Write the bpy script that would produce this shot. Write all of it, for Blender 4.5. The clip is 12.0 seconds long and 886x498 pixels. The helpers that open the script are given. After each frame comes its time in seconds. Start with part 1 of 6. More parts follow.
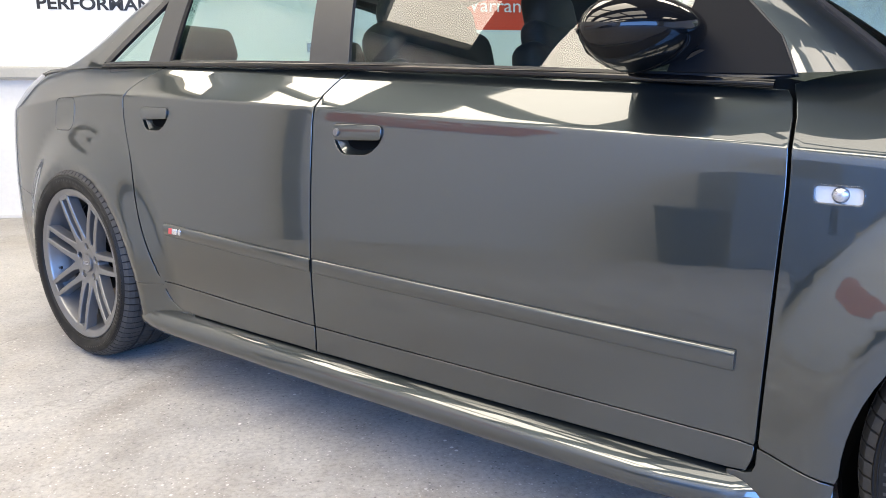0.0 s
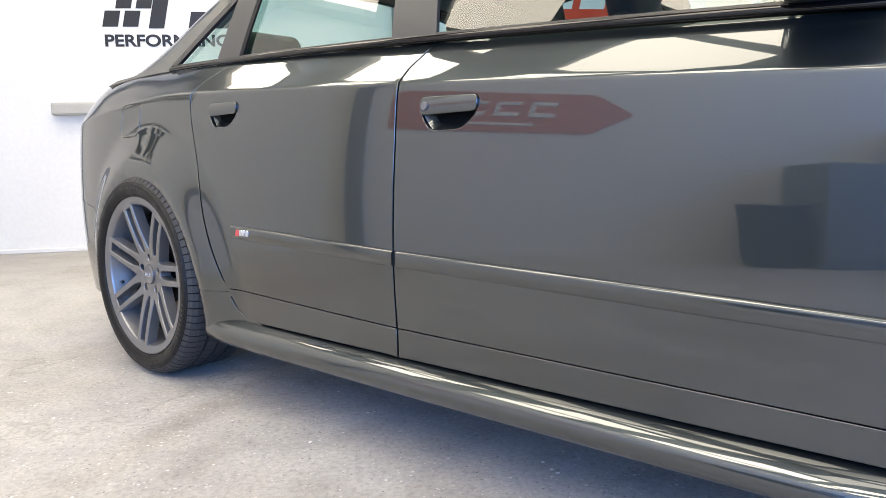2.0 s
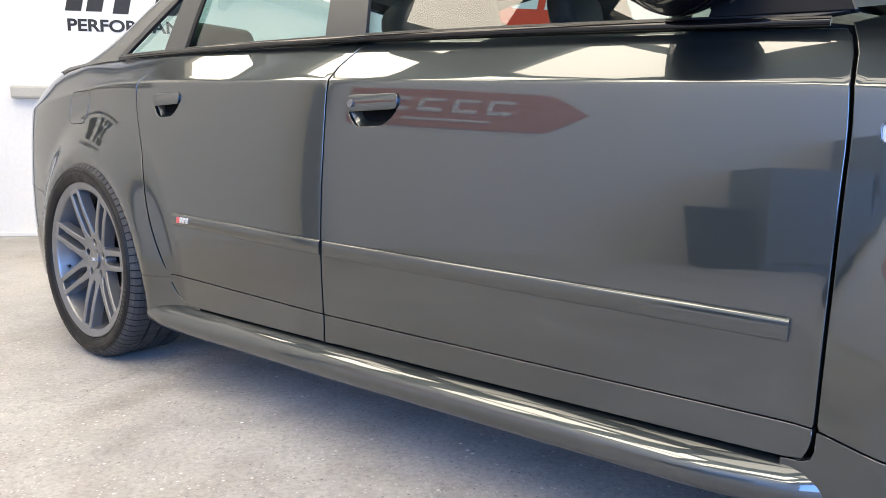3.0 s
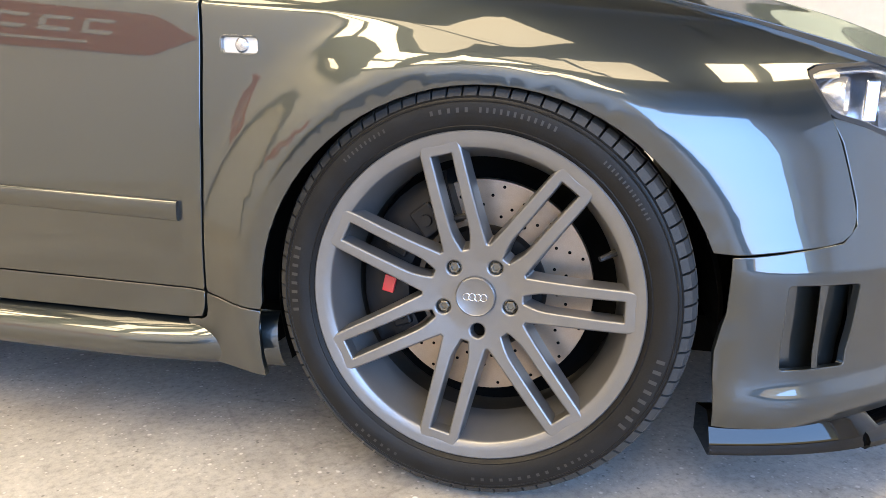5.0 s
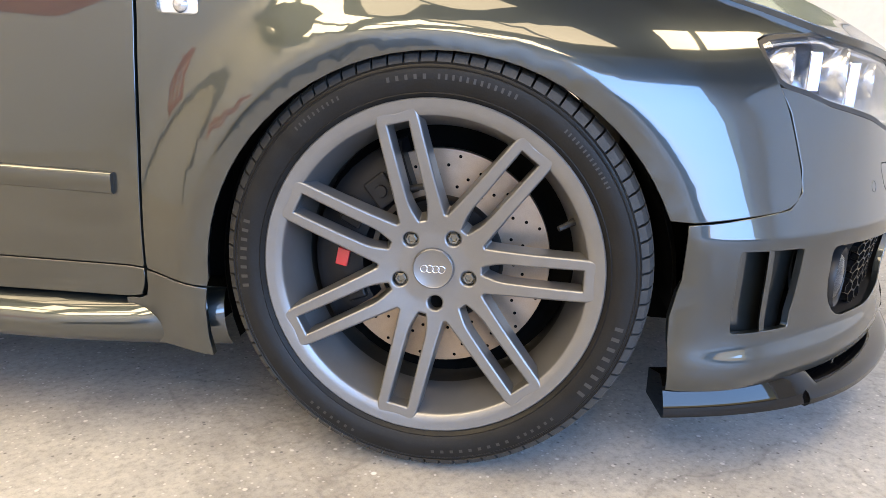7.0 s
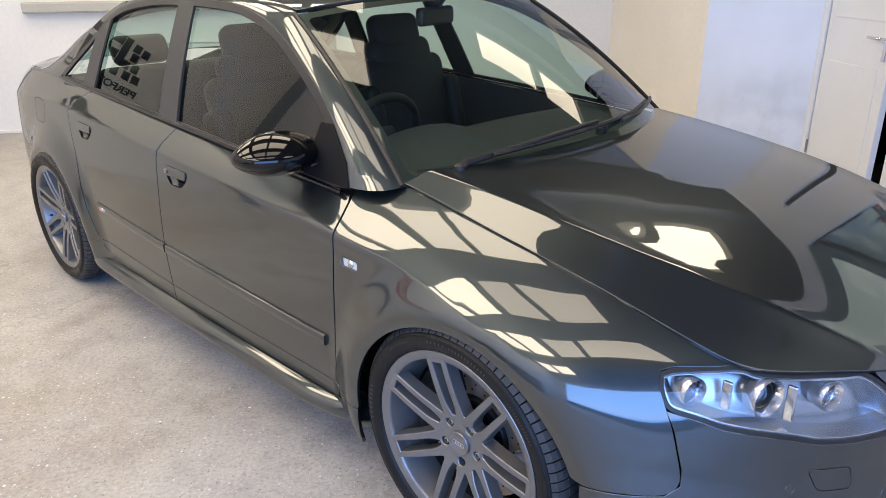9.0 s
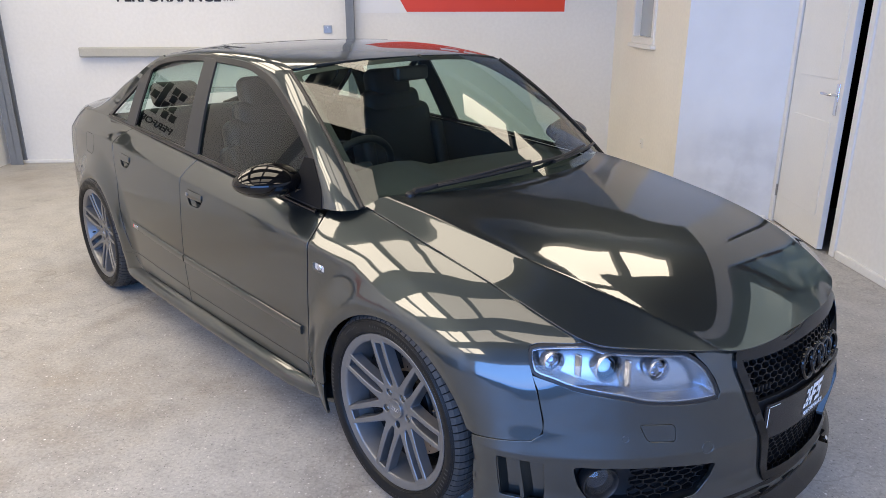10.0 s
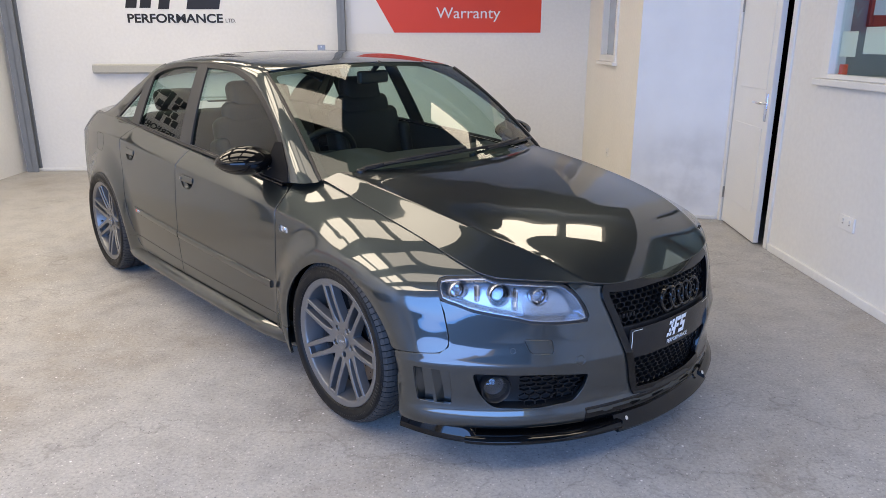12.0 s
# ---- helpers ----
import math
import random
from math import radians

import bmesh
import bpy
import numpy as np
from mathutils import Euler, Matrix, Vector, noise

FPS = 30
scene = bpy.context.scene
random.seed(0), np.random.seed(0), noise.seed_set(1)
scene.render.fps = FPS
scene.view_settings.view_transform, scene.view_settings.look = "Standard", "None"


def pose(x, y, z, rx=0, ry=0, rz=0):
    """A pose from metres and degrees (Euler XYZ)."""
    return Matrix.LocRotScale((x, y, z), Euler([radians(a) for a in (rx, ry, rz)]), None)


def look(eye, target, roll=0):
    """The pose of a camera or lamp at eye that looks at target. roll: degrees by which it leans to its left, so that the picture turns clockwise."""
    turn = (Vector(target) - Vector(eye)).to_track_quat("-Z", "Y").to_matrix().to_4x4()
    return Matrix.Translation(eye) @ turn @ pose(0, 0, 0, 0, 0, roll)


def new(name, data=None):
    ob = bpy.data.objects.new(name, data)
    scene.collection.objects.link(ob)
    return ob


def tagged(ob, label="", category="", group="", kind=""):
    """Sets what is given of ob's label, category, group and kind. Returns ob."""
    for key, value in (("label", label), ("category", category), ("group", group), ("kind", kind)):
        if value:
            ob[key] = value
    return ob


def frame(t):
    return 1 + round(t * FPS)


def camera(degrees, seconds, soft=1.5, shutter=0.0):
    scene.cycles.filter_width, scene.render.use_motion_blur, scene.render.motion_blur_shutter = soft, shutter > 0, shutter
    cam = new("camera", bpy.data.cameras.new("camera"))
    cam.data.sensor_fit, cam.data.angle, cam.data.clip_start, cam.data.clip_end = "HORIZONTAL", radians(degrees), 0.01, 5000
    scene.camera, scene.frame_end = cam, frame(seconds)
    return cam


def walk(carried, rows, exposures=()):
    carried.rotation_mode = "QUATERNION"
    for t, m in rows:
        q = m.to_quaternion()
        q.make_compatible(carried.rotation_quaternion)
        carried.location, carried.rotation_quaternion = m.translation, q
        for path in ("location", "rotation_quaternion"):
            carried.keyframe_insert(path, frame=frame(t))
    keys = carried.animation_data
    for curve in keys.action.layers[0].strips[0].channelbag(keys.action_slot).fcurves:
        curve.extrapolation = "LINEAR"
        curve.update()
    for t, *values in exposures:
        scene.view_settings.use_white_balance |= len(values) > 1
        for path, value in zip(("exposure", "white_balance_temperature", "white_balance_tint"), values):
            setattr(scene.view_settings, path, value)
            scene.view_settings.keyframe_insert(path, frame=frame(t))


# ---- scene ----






















from mathutils.geometry import delaunay_2d_cdt

cam = camera(64.3, 12.0, 0.8)
PATH = [
    (0, (2.427, -2.0, 0.827), (1.227, -0.446, 0.446), -0.5),
    (0.5, (2.341, -1.954, 0.759), (1.109, -0.411, 0.439), -1.1),
    (1, (2.294, -1.932, 0.708), (1.018, -0.418, 0.428), -1.5),
    (1.5, (2.256, -1.935, 0.684), (0.949, -0.443, 0.426), -1.6),
    (2, (2.242, -1.937, 0.676), (0.925, -0.453, 0.427), -1.4),
    (2.5, (2.275, -1.928, 0.681), (0.977, -0.428, 0.423), -1.0),
    (2.7, (2.303, -1.927, 0.682), (1.017, -0.419, 0.421), -0.6),
    (4.3, (2.825, -1.932, 0.639), (1.989, -0.146, 0.309), 2.4),
    (4.5, (2.849, -1.919, 0.644), (2.136, -0.086, 0.28), 2.0),
    (5, (2.861, -1.902, 0.63), (2.379, -0.007, 0.212), 1.0),
    (5.5, (2.834, -1.899, 0.603), (2.5, 0.022, 0.157), 1.1),
    (6, (2.818, -1.898, 0.593), (2.538, 0.03, 0.14), 1.2),
    (6.5, (2.809, -1.885, 0.586), (2.549, 0.044, 0.126), 1.3),
    (7, (2.808, -1.89, 0.624), (2.54, 0.03, 0.131), 1.6),
    (7.5, (2.892, -1.895, 0.84), (2.389, -0.072, 0.191), 0.1),
    (7.7, (2.955, -1.903, 0.941), (2.279, -0.158, 0.236), -1.4),
    (9.3, (3.828, -1.954, 1.48), (2.473, -0.67, 0.763), 0.3),
    (9.5, (3.944, -1.982, 1.502), (2.564, -0.71, 0.81), 0.8),
    (10, (4.196, -2.092, 1.515), (2.805, -0.799, 0.887), -0.1),
    (10.5, (4.437, -2.153, 1.529), (3.041, -0.857, 0.919), -0.7),
    (11, (4.656, -2.199, 1.519), (3.247, -0.912, 0.921), -0.4),
    (11.5, (4.752, -2.251, 1.491), (3.335, -0.964, 0.91), -0.0),
    (12, (4.794, -2.28, 1.447), (3.374, -0.989, 0.885), 0.0),
]
EXPOSURES = [
    (0.0, 0.66, 6750, 9), (2.7, 0.58, 6750, 9), (4.4, 0.94, 9000, 8), (5.5, 0.96, 9900, 8), (7.7, 0.86, 9600, 9), (9.4, 0.14, 7000, 11), (12.0, 0.0, 7150, 11),
]
walk(cam, [(t, look(eye, target, roll)) for t, eye, target, roll in PATH], EXPOSURES)

# ---- world, sun, large lights ----
world = bpy.data.worlds.new("daylight")
scene.world = world
world.use_nodes = True
wn = world.node_tree
sky = wn.nodes.new("ShaderNodeTexSky")
sky.sky_type, sky.sun_disc = "NISHITA", False
sky.sun_elevation, sky.sun_rotation = radians(48), radians(150)
wn.nodes["Background"].inputs[1].default_value = 0.12
wn.links.new(sky.outputs[0], wn.nodes["Background"].inputs[0])

# ---- the room's own axes: the car stands askew in it ----
TURN = radians(50)
ROOM = Matrix.Rotation(TURN, 4, "Z")      # room x runs along the back wall, room y away from the front opening


def in_room(x, v, z=0.0):
    """A place by metres along the back wall, metres towards the opening, and height."""
    return ROOM @ Vector((x, -v, z))


def lamp(name, x, v, z, sx, sy, watts, colour, rot):
    data = bpy.data.lights.new(name, "AREA")
    data.shape, data.size, data.size_y, data.energy, data.color = "RECTANGLE", sx, sy, watts, colour
    ob = new(name, data)
    ob.matrix_world = ROOM @ pose(x, -v, z, *rot)
    return ob


ROOFWATT = 21.0       # watts for each square metre of rooflight
lamp("opening_daylight", -0.02, 7.15, 1.78, 5.5, 2.64, 305, (0.11, 0.35, 1.0), (90, 0, 0))


# ---- materials ----
def material(name, colour=(0.5, 0.5, 0.5), rough=0.5, metal=0.0, coat=0.0, **more):
    m = bpy.data.materials.new(name)
    m.use_nodes = True
    p = m.node_tree.nodes["Principled BSDF"]
    p.inputs["Base Color"].default_value = (*colour, 1)
    p.inputs["Roughness"].default_value = rough
    p.inputs["Metallic"].default_value = metal
    p.inputs["Coat Weight"].default_value = coat
    p.inputs["Coat Roughness"].default_value = 0.02
    for key, value in more.items():
        p.inputs[key.replace("_", " ")].default_value = value
    return m


def grain(m, scale=8.0, dark=0.85, light=1.08, bump=0.0, fine=200.0, rough=0.0, stretch=(1, 1, 1)):
    """Varies a material's colour at two scales, with fine relief and uneven gloss, at real-world size."""
    t = m.node_tree
    p = t.nodes["Principled BSDF"]
    base = p.inputs["Base Color"].default_value[:]
    co = t.nodes.new("ShaderNodeTexCoord")
    mp = t.nodes.new("ShaderNodeMapping")
    mp.inputs["Scale"].default_value = stretch
    t.links.new(co.outputs["Object"], mp.inputs["Vector"])
    n1 = t.nodes.new("ShaderNodeTexNoise")
    n1.inputs["Scale"].default_value, n1.inputs["Detail"].default_value = scale, 6
    n2 = t.nodes.new("ShaderNodeTexNoise")
    n2.inputs["Scale"].default_value, n2.inputs["Detail"].default_value = fine, 3
    for n in (n1, n2):
        t.links.new(mp.outputs[0], n.inputs["Vector"])
    add = t.nodes.new("ShaderNodeMath")
    add.operation = "ADD"
    t.links.new(n1.outputs["Fac"], add.inputs[0])
    t.links.new(n2.outputs["Fac"], add.inputs[1])
    rmp = t.nodes.new("ShaderNodeMapRange")
    rmp.inputs["From Min"].default_value, rmp.inputs["From Max"].default_value = 0.6, 1.4
    rmp.inputs["To Min"].default_value, rmp.inputs["To Max"].default_value = dark, light
    t.links.new(add.outputs[0], rmp.inputs["Value"])
    mul = t.nodes.new("ShaderNodeVectorMath")
    mul.operation = "SCALE"
    mul.inputs[0].default_value = base[:3]
    t.links.new(rmp.outputs[0], mul.inputs["Scale"])
    t.links.new(mul.outputs[0], p.inputs["Base Color"])
    if bump:
        b = t.nodes.new("ShaderNodeBump")
        b.inputs["Strength"].default_value, b.inputs["Distance"].default_value = bump, 0.002
        t.links.new(n2.outputs["Fac"], b.inputs["Height"])
        t.links.new(b.outputs[0], p.inputs["Normal"])
    if rough:
        r = t.nodes.new("ShaderNodeMapRange")
        v = p.inputs["Roughness"].default_value
        r.inputs["From Min"].default_value, r.inputs["From Max"].default_value = 0.3, 0.7
        r.inputs["To Min"].default_value, r.inputs["To Max"].default_value = v - rough, v + rough
        t.links.new(n1.outputs["Fac"], r.inputs["Value"])
        t.links.new(r.outputs[0], p.inputs["Roughness"])
    return m


PAINT = material("dark_grey_metallic_paint", (0.0415, 0.0520, 0.0565), 0.33, 0.85, 1.0, Coat_IOR=1.82, Specular_Tint=(0.5, 0.5, 0.5, 1))
TYRE = grain(material("tyre_rubber", (0.0085, 0.0085, 0.0087), 0.48, Specular_IOR_Level=0.24), 30, 0.7, 1.35, 0.10, 400, 0.10)
RIM = grain(material("satin_grey_alloy", (0.215, 0.215, 0.218), 0.34, 0.7), 40, 0.94, 1.05, 0.03, 900)
BLACK = material("black_plastic", (0.012, 0.012, 0.013), 0.45)
GLOSS = material("gloss_black", (0.003, 0.003, 0.0035), 0.04, Specular_IOR_Level=0.42)
# near-black for liners, and for shade painted into gaps, holes and hollows
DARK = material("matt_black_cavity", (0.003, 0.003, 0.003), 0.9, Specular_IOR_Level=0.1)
CHROME = material("bright_metal", (0.75, 0.75, 0.77), 0.12, 1.0)
STEEL = grain(material("brake_steel", (0.42, 0.335, 0.27), 0.36, 0.8), 60, 0.85, 1.05, 0, 600)
WHITE = grain(material("white_painted_wall", (0.80, 0.79, 0.76), 0.6), 1.3, 0.93, 1.03, 0.03, 30)
CREAM = grain(material("cream_painted_wall", (0.86, 0.83, 0.75), 0.65), 1.6, 0.93, 1.03, 0.03, 30)
COLDWHITE = grain(material("fresh_white_panel", (0.76, 0.77, 0.785), 0.5), 1.1, 0.86, 1.02, 0.03, 3.0)


def concrete():
    """Worn, painted concrete: broad stains, mottling, pale specks, hairline cracks and scuffs."""
    m = material("worn_painted_concrete", (0.4, 0.39, 0.37), 0.6)
    t = m.node_tree
    p = t.nodes["Principled BSDF"]
    co = t.nodes.new("ShaderNodeTexCoord")

    def noise_at(scale, detail, rough=0.55, distort=0.0):
        n = t.nodes.new("ShaderNodeTexNoise")
        n.inputs["Scale"].default_value, n.inputs["Detail"].default_value = scale, detail
        n.inputs["Roughness"].default_value, n.inputs["Distortion"].default_value = rough, distort
        t.links.new(co.outputs["Object"], n.inputs["Vector"])
        return n.outputs["Fac"]

    def ramp(src, *stops):
        r = t.nodes.new("ShaderNodeValToRGB")
        e = r.color_ramp.elements
        while len(e) < len(stops):
            e.new(0.5)
        for el, (pos, col) in zip(e, stops):
            el.position, el.color = pos, (*col, 1)
        t.links.new(src, r.inputs[0])
        return r.outputs[0]

    def mixed(kind, fac, a, b):
        x = t.nodes.new("ShaderNodeMix")
        x.data_type, x.blend_type = "RGBA", kind
        x.inputs[0].default_value = fac
        t.links.new(a, x.inputs[6])
        t.links.new(b, x.inputs[7])
        return x.outputs[2]

    broad = ramp(noise_at(0.8, 6, 0.62, 0.6), (0.34, (0.330, 0.302, 0.268)), (0.50, (0.400, 0.386, 0.366)), (0.72, (0.430, 0.426, 0.422)))
    mid = ramp(noise_at(6.0, 8, 0.68), (0.32, (0.74, 0.74, 0.75)), (0.53, (1, 1, 1)), (0.70, (1.10, 1.09, 1.07)))
    fine = ramp(noise_at(70, 5, 0.75), (0.30, (0.66, 0.66, 0.67)), (0.5, (1, 1, 1)), (0.70, (1.20, 1.18, 1.16)))
    col = mixed("MULTIPLY", 1.0, mixed("MULTIPLY", 0.85, broad, mid), fine)
    # sparse dark chips and pale specks
    def specks(scale, size, share, tone):
        vo = t.nodes.new("ShaderNodeTexVoronoi")
        vo.inputs["Scale"].default_value = scale
        t.links.new(co.outputs["Object"], vo.inputs["Vector"])
        some = t.nodes.new("ShaderNodeSeparateColor")
        t.links.new(vo.outputs["Color"], some.inputs[0])
        near = ramp(vo.outputs["Distance"], (0.0, (1, 1, 1)), (size * 0.6, (1, 1, 1)), (size, (0, 0, 0)))
        pick = ramp(some.outputs[0], (0.0, (1, 1, 1)), (share, (1, 1, 1)), (share + 0.02, (0, 0, 0)))
        both = mixed("MULTIPLY", 1.0, near, pick)
        x = t.nodes.new("ShaderNodeMix")
        x.data_type = "RGBA"
        x.inputs[7].default_value = (*tone, 1)
        t.links.new(both, x.inputs[0])
        t.links.new(col, x.inputs[6])
        return x.outputs[2]
    col = specks(34, 0.16, 0.30, (0.62, 0.60, 0.57))
    col = specks(52, 0.18, 0.35, (0.17, 0.165, 0.16))
    col = specks(95, 0.26, 0.30, (0.56, 0.54, 0.52))
    col = specks(13, 0.075, 0.35, (0.80, 0.79, 0.77))
    # hairline cracks
    cr = t.nodes.new("ShaderNodeTexVoronoi")
    cr.feature = "DISTANCE_TO_EDGE"
    cr.inputs["Scale"].default_value = 0.55
    wob = t.nodes.new("ShaderNodeVectorMath")
    wob.operation = "ADD"
    nz = t.nodes.new("ShaderNodeTexNoise")
    nz.inputs["Scale"].default_value, nz.inputs["Detail"].default_value = 2.5, 6
    t.links.new(co.outputs["Object"], nz.inputs["Vector"])
    t.links.new(co.outputs["Object"], wob.inputs[0])
    t.links.new(nz.outputs["Color"], wob.inputs[1])
    t.links.new(wob.outputs[0], cr.inputs["Vector"])
    crack = ramp(cr.outputs["Distance"], (0.0, (0.72, 0.71, 0.70)), (0.0035, (0.85, 0.85, 0.85)), (0.008, (1, 1, 1)))
    col = mixed("MULTIPLY", 0.7, col, crack)
    t.links.new(col, p.inputs["Base Color"])
    rr = t.nodes.new("ShaderNodeMapRange")
    rr.inputs["From Min"].default_value, rr.inputs["From Max"].default_value = 0.3, 0.7
    rr.inputs["To Min"].default_value, rr.inputs["To Max"].default_value = 0.42, 0.72
    t.links.new(noise_at(3.0, 6), rr.inputs["Value"])
    t.links.new(rr.outputs[0], p.inputs["Roughness"])
    bp = t.nodes.new("ShaderNodeBump")
    bp.inputs["Strength"].default_value, bp.inputs["Distance"].default_value = 0.35, 0.003
    t.links.new(noise_at(90, 5, 0.7), bp.inputs["Height"])
    t.links.new(bp.outputs[0], p.inputs["Normal"])
    return m


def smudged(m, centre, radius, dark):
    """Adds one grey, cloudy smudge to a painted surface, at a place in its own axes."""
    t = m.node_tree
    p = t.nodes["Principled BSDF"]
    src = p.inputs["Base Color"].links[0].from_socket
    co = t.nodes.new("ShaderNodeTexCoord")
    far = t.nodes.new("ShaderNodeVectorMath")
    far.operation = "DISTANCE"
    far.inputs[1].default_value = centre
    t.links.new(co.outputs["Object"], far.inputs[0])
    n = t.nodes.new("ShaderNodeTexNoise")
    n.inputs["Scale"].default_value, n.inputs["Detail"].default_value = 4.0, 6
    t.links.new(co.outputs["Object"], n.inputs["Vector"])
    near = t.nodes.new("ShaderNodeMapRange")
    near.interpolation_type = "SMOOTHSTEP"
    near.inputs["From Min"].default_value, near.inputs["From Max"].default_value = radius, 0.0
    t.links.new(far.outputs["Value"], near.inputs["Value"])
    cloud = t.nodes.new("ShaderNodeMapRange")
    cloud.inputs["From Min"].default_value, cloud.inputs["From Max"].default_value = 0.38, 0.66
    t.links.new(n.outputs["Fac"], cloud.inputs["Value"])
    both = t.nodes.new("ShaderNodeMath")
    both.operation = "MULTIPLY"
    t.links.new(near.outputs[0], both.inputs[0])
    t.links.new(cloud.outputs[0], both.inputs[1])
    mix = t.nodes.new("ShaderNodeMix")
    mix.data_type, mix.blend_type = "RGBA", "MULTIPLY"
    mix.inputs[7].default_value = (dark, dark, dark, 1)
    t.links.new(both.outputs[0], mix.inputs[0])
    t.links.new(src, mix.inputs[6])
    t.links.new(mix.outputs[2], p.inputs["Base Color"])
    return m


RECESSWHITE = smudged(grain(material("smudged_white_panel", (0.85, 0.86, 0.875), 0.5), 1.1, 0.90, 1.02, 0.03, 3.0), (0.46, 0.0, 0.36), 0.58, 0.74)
FLOOR = concrete()


def pane_glass(name, tint, rough=0.0, face_on=0.045):
    """Clear or tinted sheet glass: see-through, with a gloss that grows towards grazing view."""
    m = bpy.data.materials.new(name)
    m.use_nodes = True
    t = m.node_tree
    t.nodes.clear()
    out = t.nodes.new("ShaderNodeOutputMaterial")
    mix = t.nodes.new("ShaderNodeMixShader")
    clear = t.nodes.new("ShaderNodeBsdfTransparent")
    clear.inputs[0].default_value = (*tint, 1)
    shine = t.nodes.new("ShaderNodeBsdfGlossy")
    shine.inputs["Roughness"].default_value = rough
    facing = t.nodes.new("ShaderNodeLayerWeight")
    facing.inputs["Blend"].default_value = 0.5
    power = t.nodes.new("ShaderNodeMath")
    power.operation = "POWER"
    power.inputs[1].default_value = 5.0
    gloss = t.nodes.new("ShaderNodeMath")
    gloss.operation = "MULTIPLY_ADD"
    gloss.inputs[1].default_value, gloss.inputs[2].default_value = 1 - face_on, face_on
    t.links.new(facing.outputs["Facing"], power.inputs[0])
    t.links.new(power.outputs[0], gloss.inputs[0])
    t.links.new(gloss.outputs[0], mix.inputs[0])
    t.links.new(clear.outputs[0], mix.inputs[1])
    t.links.new(shine.outputs[0], mix.inputs[2])
    t.links.new(mix.outputs[0], out.inputs[0])
    return m


GLASS = pane_glass("car_glass", (0.70, 0.84, 0.80), face_on=0.07)


# ---- mesh helpers ----
def empty(name, label="", category="", group="", kind="", at=(0, 0, 0)):
    ob = new(name)
    ob.empty_display_size = 0.1
    ob.location = at
    return tagged(ob, label, category, group, kind)


def mesh_object(name, verts, faces, mat, parent=None, smooth=True, normals=None):
    me = bpy.data.meshes.new(name)
    me.from_pydata([tuple(v) for v in verts], [], faces)
    me.update()
    if smooth:
        me.polygons.foreach_set("use_smooth", [True] * len(me.polygons))
    if normals is not None:
        me.normals_split_custom_set_from_vertices([tuple(n) for n in normals])
    me.materials.append(mat)
    ob = new(name, me)
    ob.parent = parent
    return ob


def part(name, bm, mat, parent, label="", smooth=False):
    """Links a bmesh as one mesh object under a thing or a part."""
    me = bpy.data.meshes.new(name)
    bm.to_mesh(me)
    bm.free()
    if smooth:
        me.polygons.foreach_set("use_smooth", [True] * len(me.polygons))
        me.set_sharp_from_angle(angle=radians(40))
    me.materials.append(mat)
    ob = new(name, me)
    ob.parent = parent
    if label:
        ob["label"] = label
    return ob


def box(lo, hi, bevel=0.0, m=None, segments=2):
    bm = bmesh.new()
    bmesh.ops.create_cube(bm, size=1)
    lo, hi = Vector(lo), Vector(hi)
    for v in bm.verts:
        v.co = Vector(((lo[i] + hi[i]) / 2 + v.co[i] * (hi[i] - lo[i]) for i in range(3)))
    if bevel:
        bmesh.ops.bevel(bm, geom=bm.edges[:], offset=bevel, segments=segments, affect="EDGES", profile=0.5)
    if m is not None:
        bm.transform(m)
    return bm


def lathe(profile, steps=64, m=None, closed=False):
    """Turns (radius, height) pairs round the local z axis."""
    bm = bmesh.new()
    rings = []
    for k in range(steps):
        a = 2 * math.pi * k / steps
        rings.append([bm.verts.new((r * math.cos(a), r * math.sin(a), h)) for r, h in profile])
    n = len(profile)
    for k in range(steps):
        a, b = rings[k], rings[(k + 1) % steps]
        for i in range(n if closed else n - 1):
            j = (i + 1) % n
            bm.faces.new((a[i], b[i], b[j], a[j]))
    bmesh.ops.remove_doubles(bm, verts=bm.verts[:], dist=1e-5)
    bmesh.ops.recalc_face_normals(bm, faces=bm.faces[:])
    if m is not None:
        bm.transform(m)
    return bm


def tube(points, radius, sides=8, closed=False, m=None):
    """A round bar along a line of points; radius may be a list."""
    bm = bmesh.new()
    pts = [Vector(p) for p in points]
    n = len(pts)
    rad = radius if isinstance(radius, (list, tuple)) else [radius] * n
    rings = []
    ref = Vector((0.13, 0.31, 0.94))
    for i, p in enumerate(pts):
        a = pts[(i - 1) % n] if (closed or i > 0) else p
        b = pts[(i + 1) % n] if (closed or i < n - 1) else p
        d = (b - a).normalized()
        s = d.cross(ref).normalized()
        w = s.cross(d)
        rings.append([bm.verts.new(p + rad[i] * (math.cos(2 * math.pi * k / sides) * s + math.sin(2 * math.pi * k / sides) * w)) for k in range(sides)])
    for i in range(n if closed else n - 1):
        a, b = rings[i], rings[(i + 1) % n]
        for k in range(sides):
            bm.faces.new((a[k], a[(k + 1) % sides], b[(k + 1) % sides], b[k]))
    if not closed:
        bm.faces.new(rings[0])
        bm.faces.new(rings[-1][::-1])
    bmesh.ops.recalc_face_normals(bm, faces=bm.faces[:])
    if m is not None:
        bm.transform(m)
    return bm


def join(*bms):
    out = bmesh.new()
    for b in bms:
        me = bpy.data.meshes.new("tmp")
        b.to_mesh(me)
        b.free()
        out.from_mesh(me)
        bpy.data.meshes.remove(me)
    return out


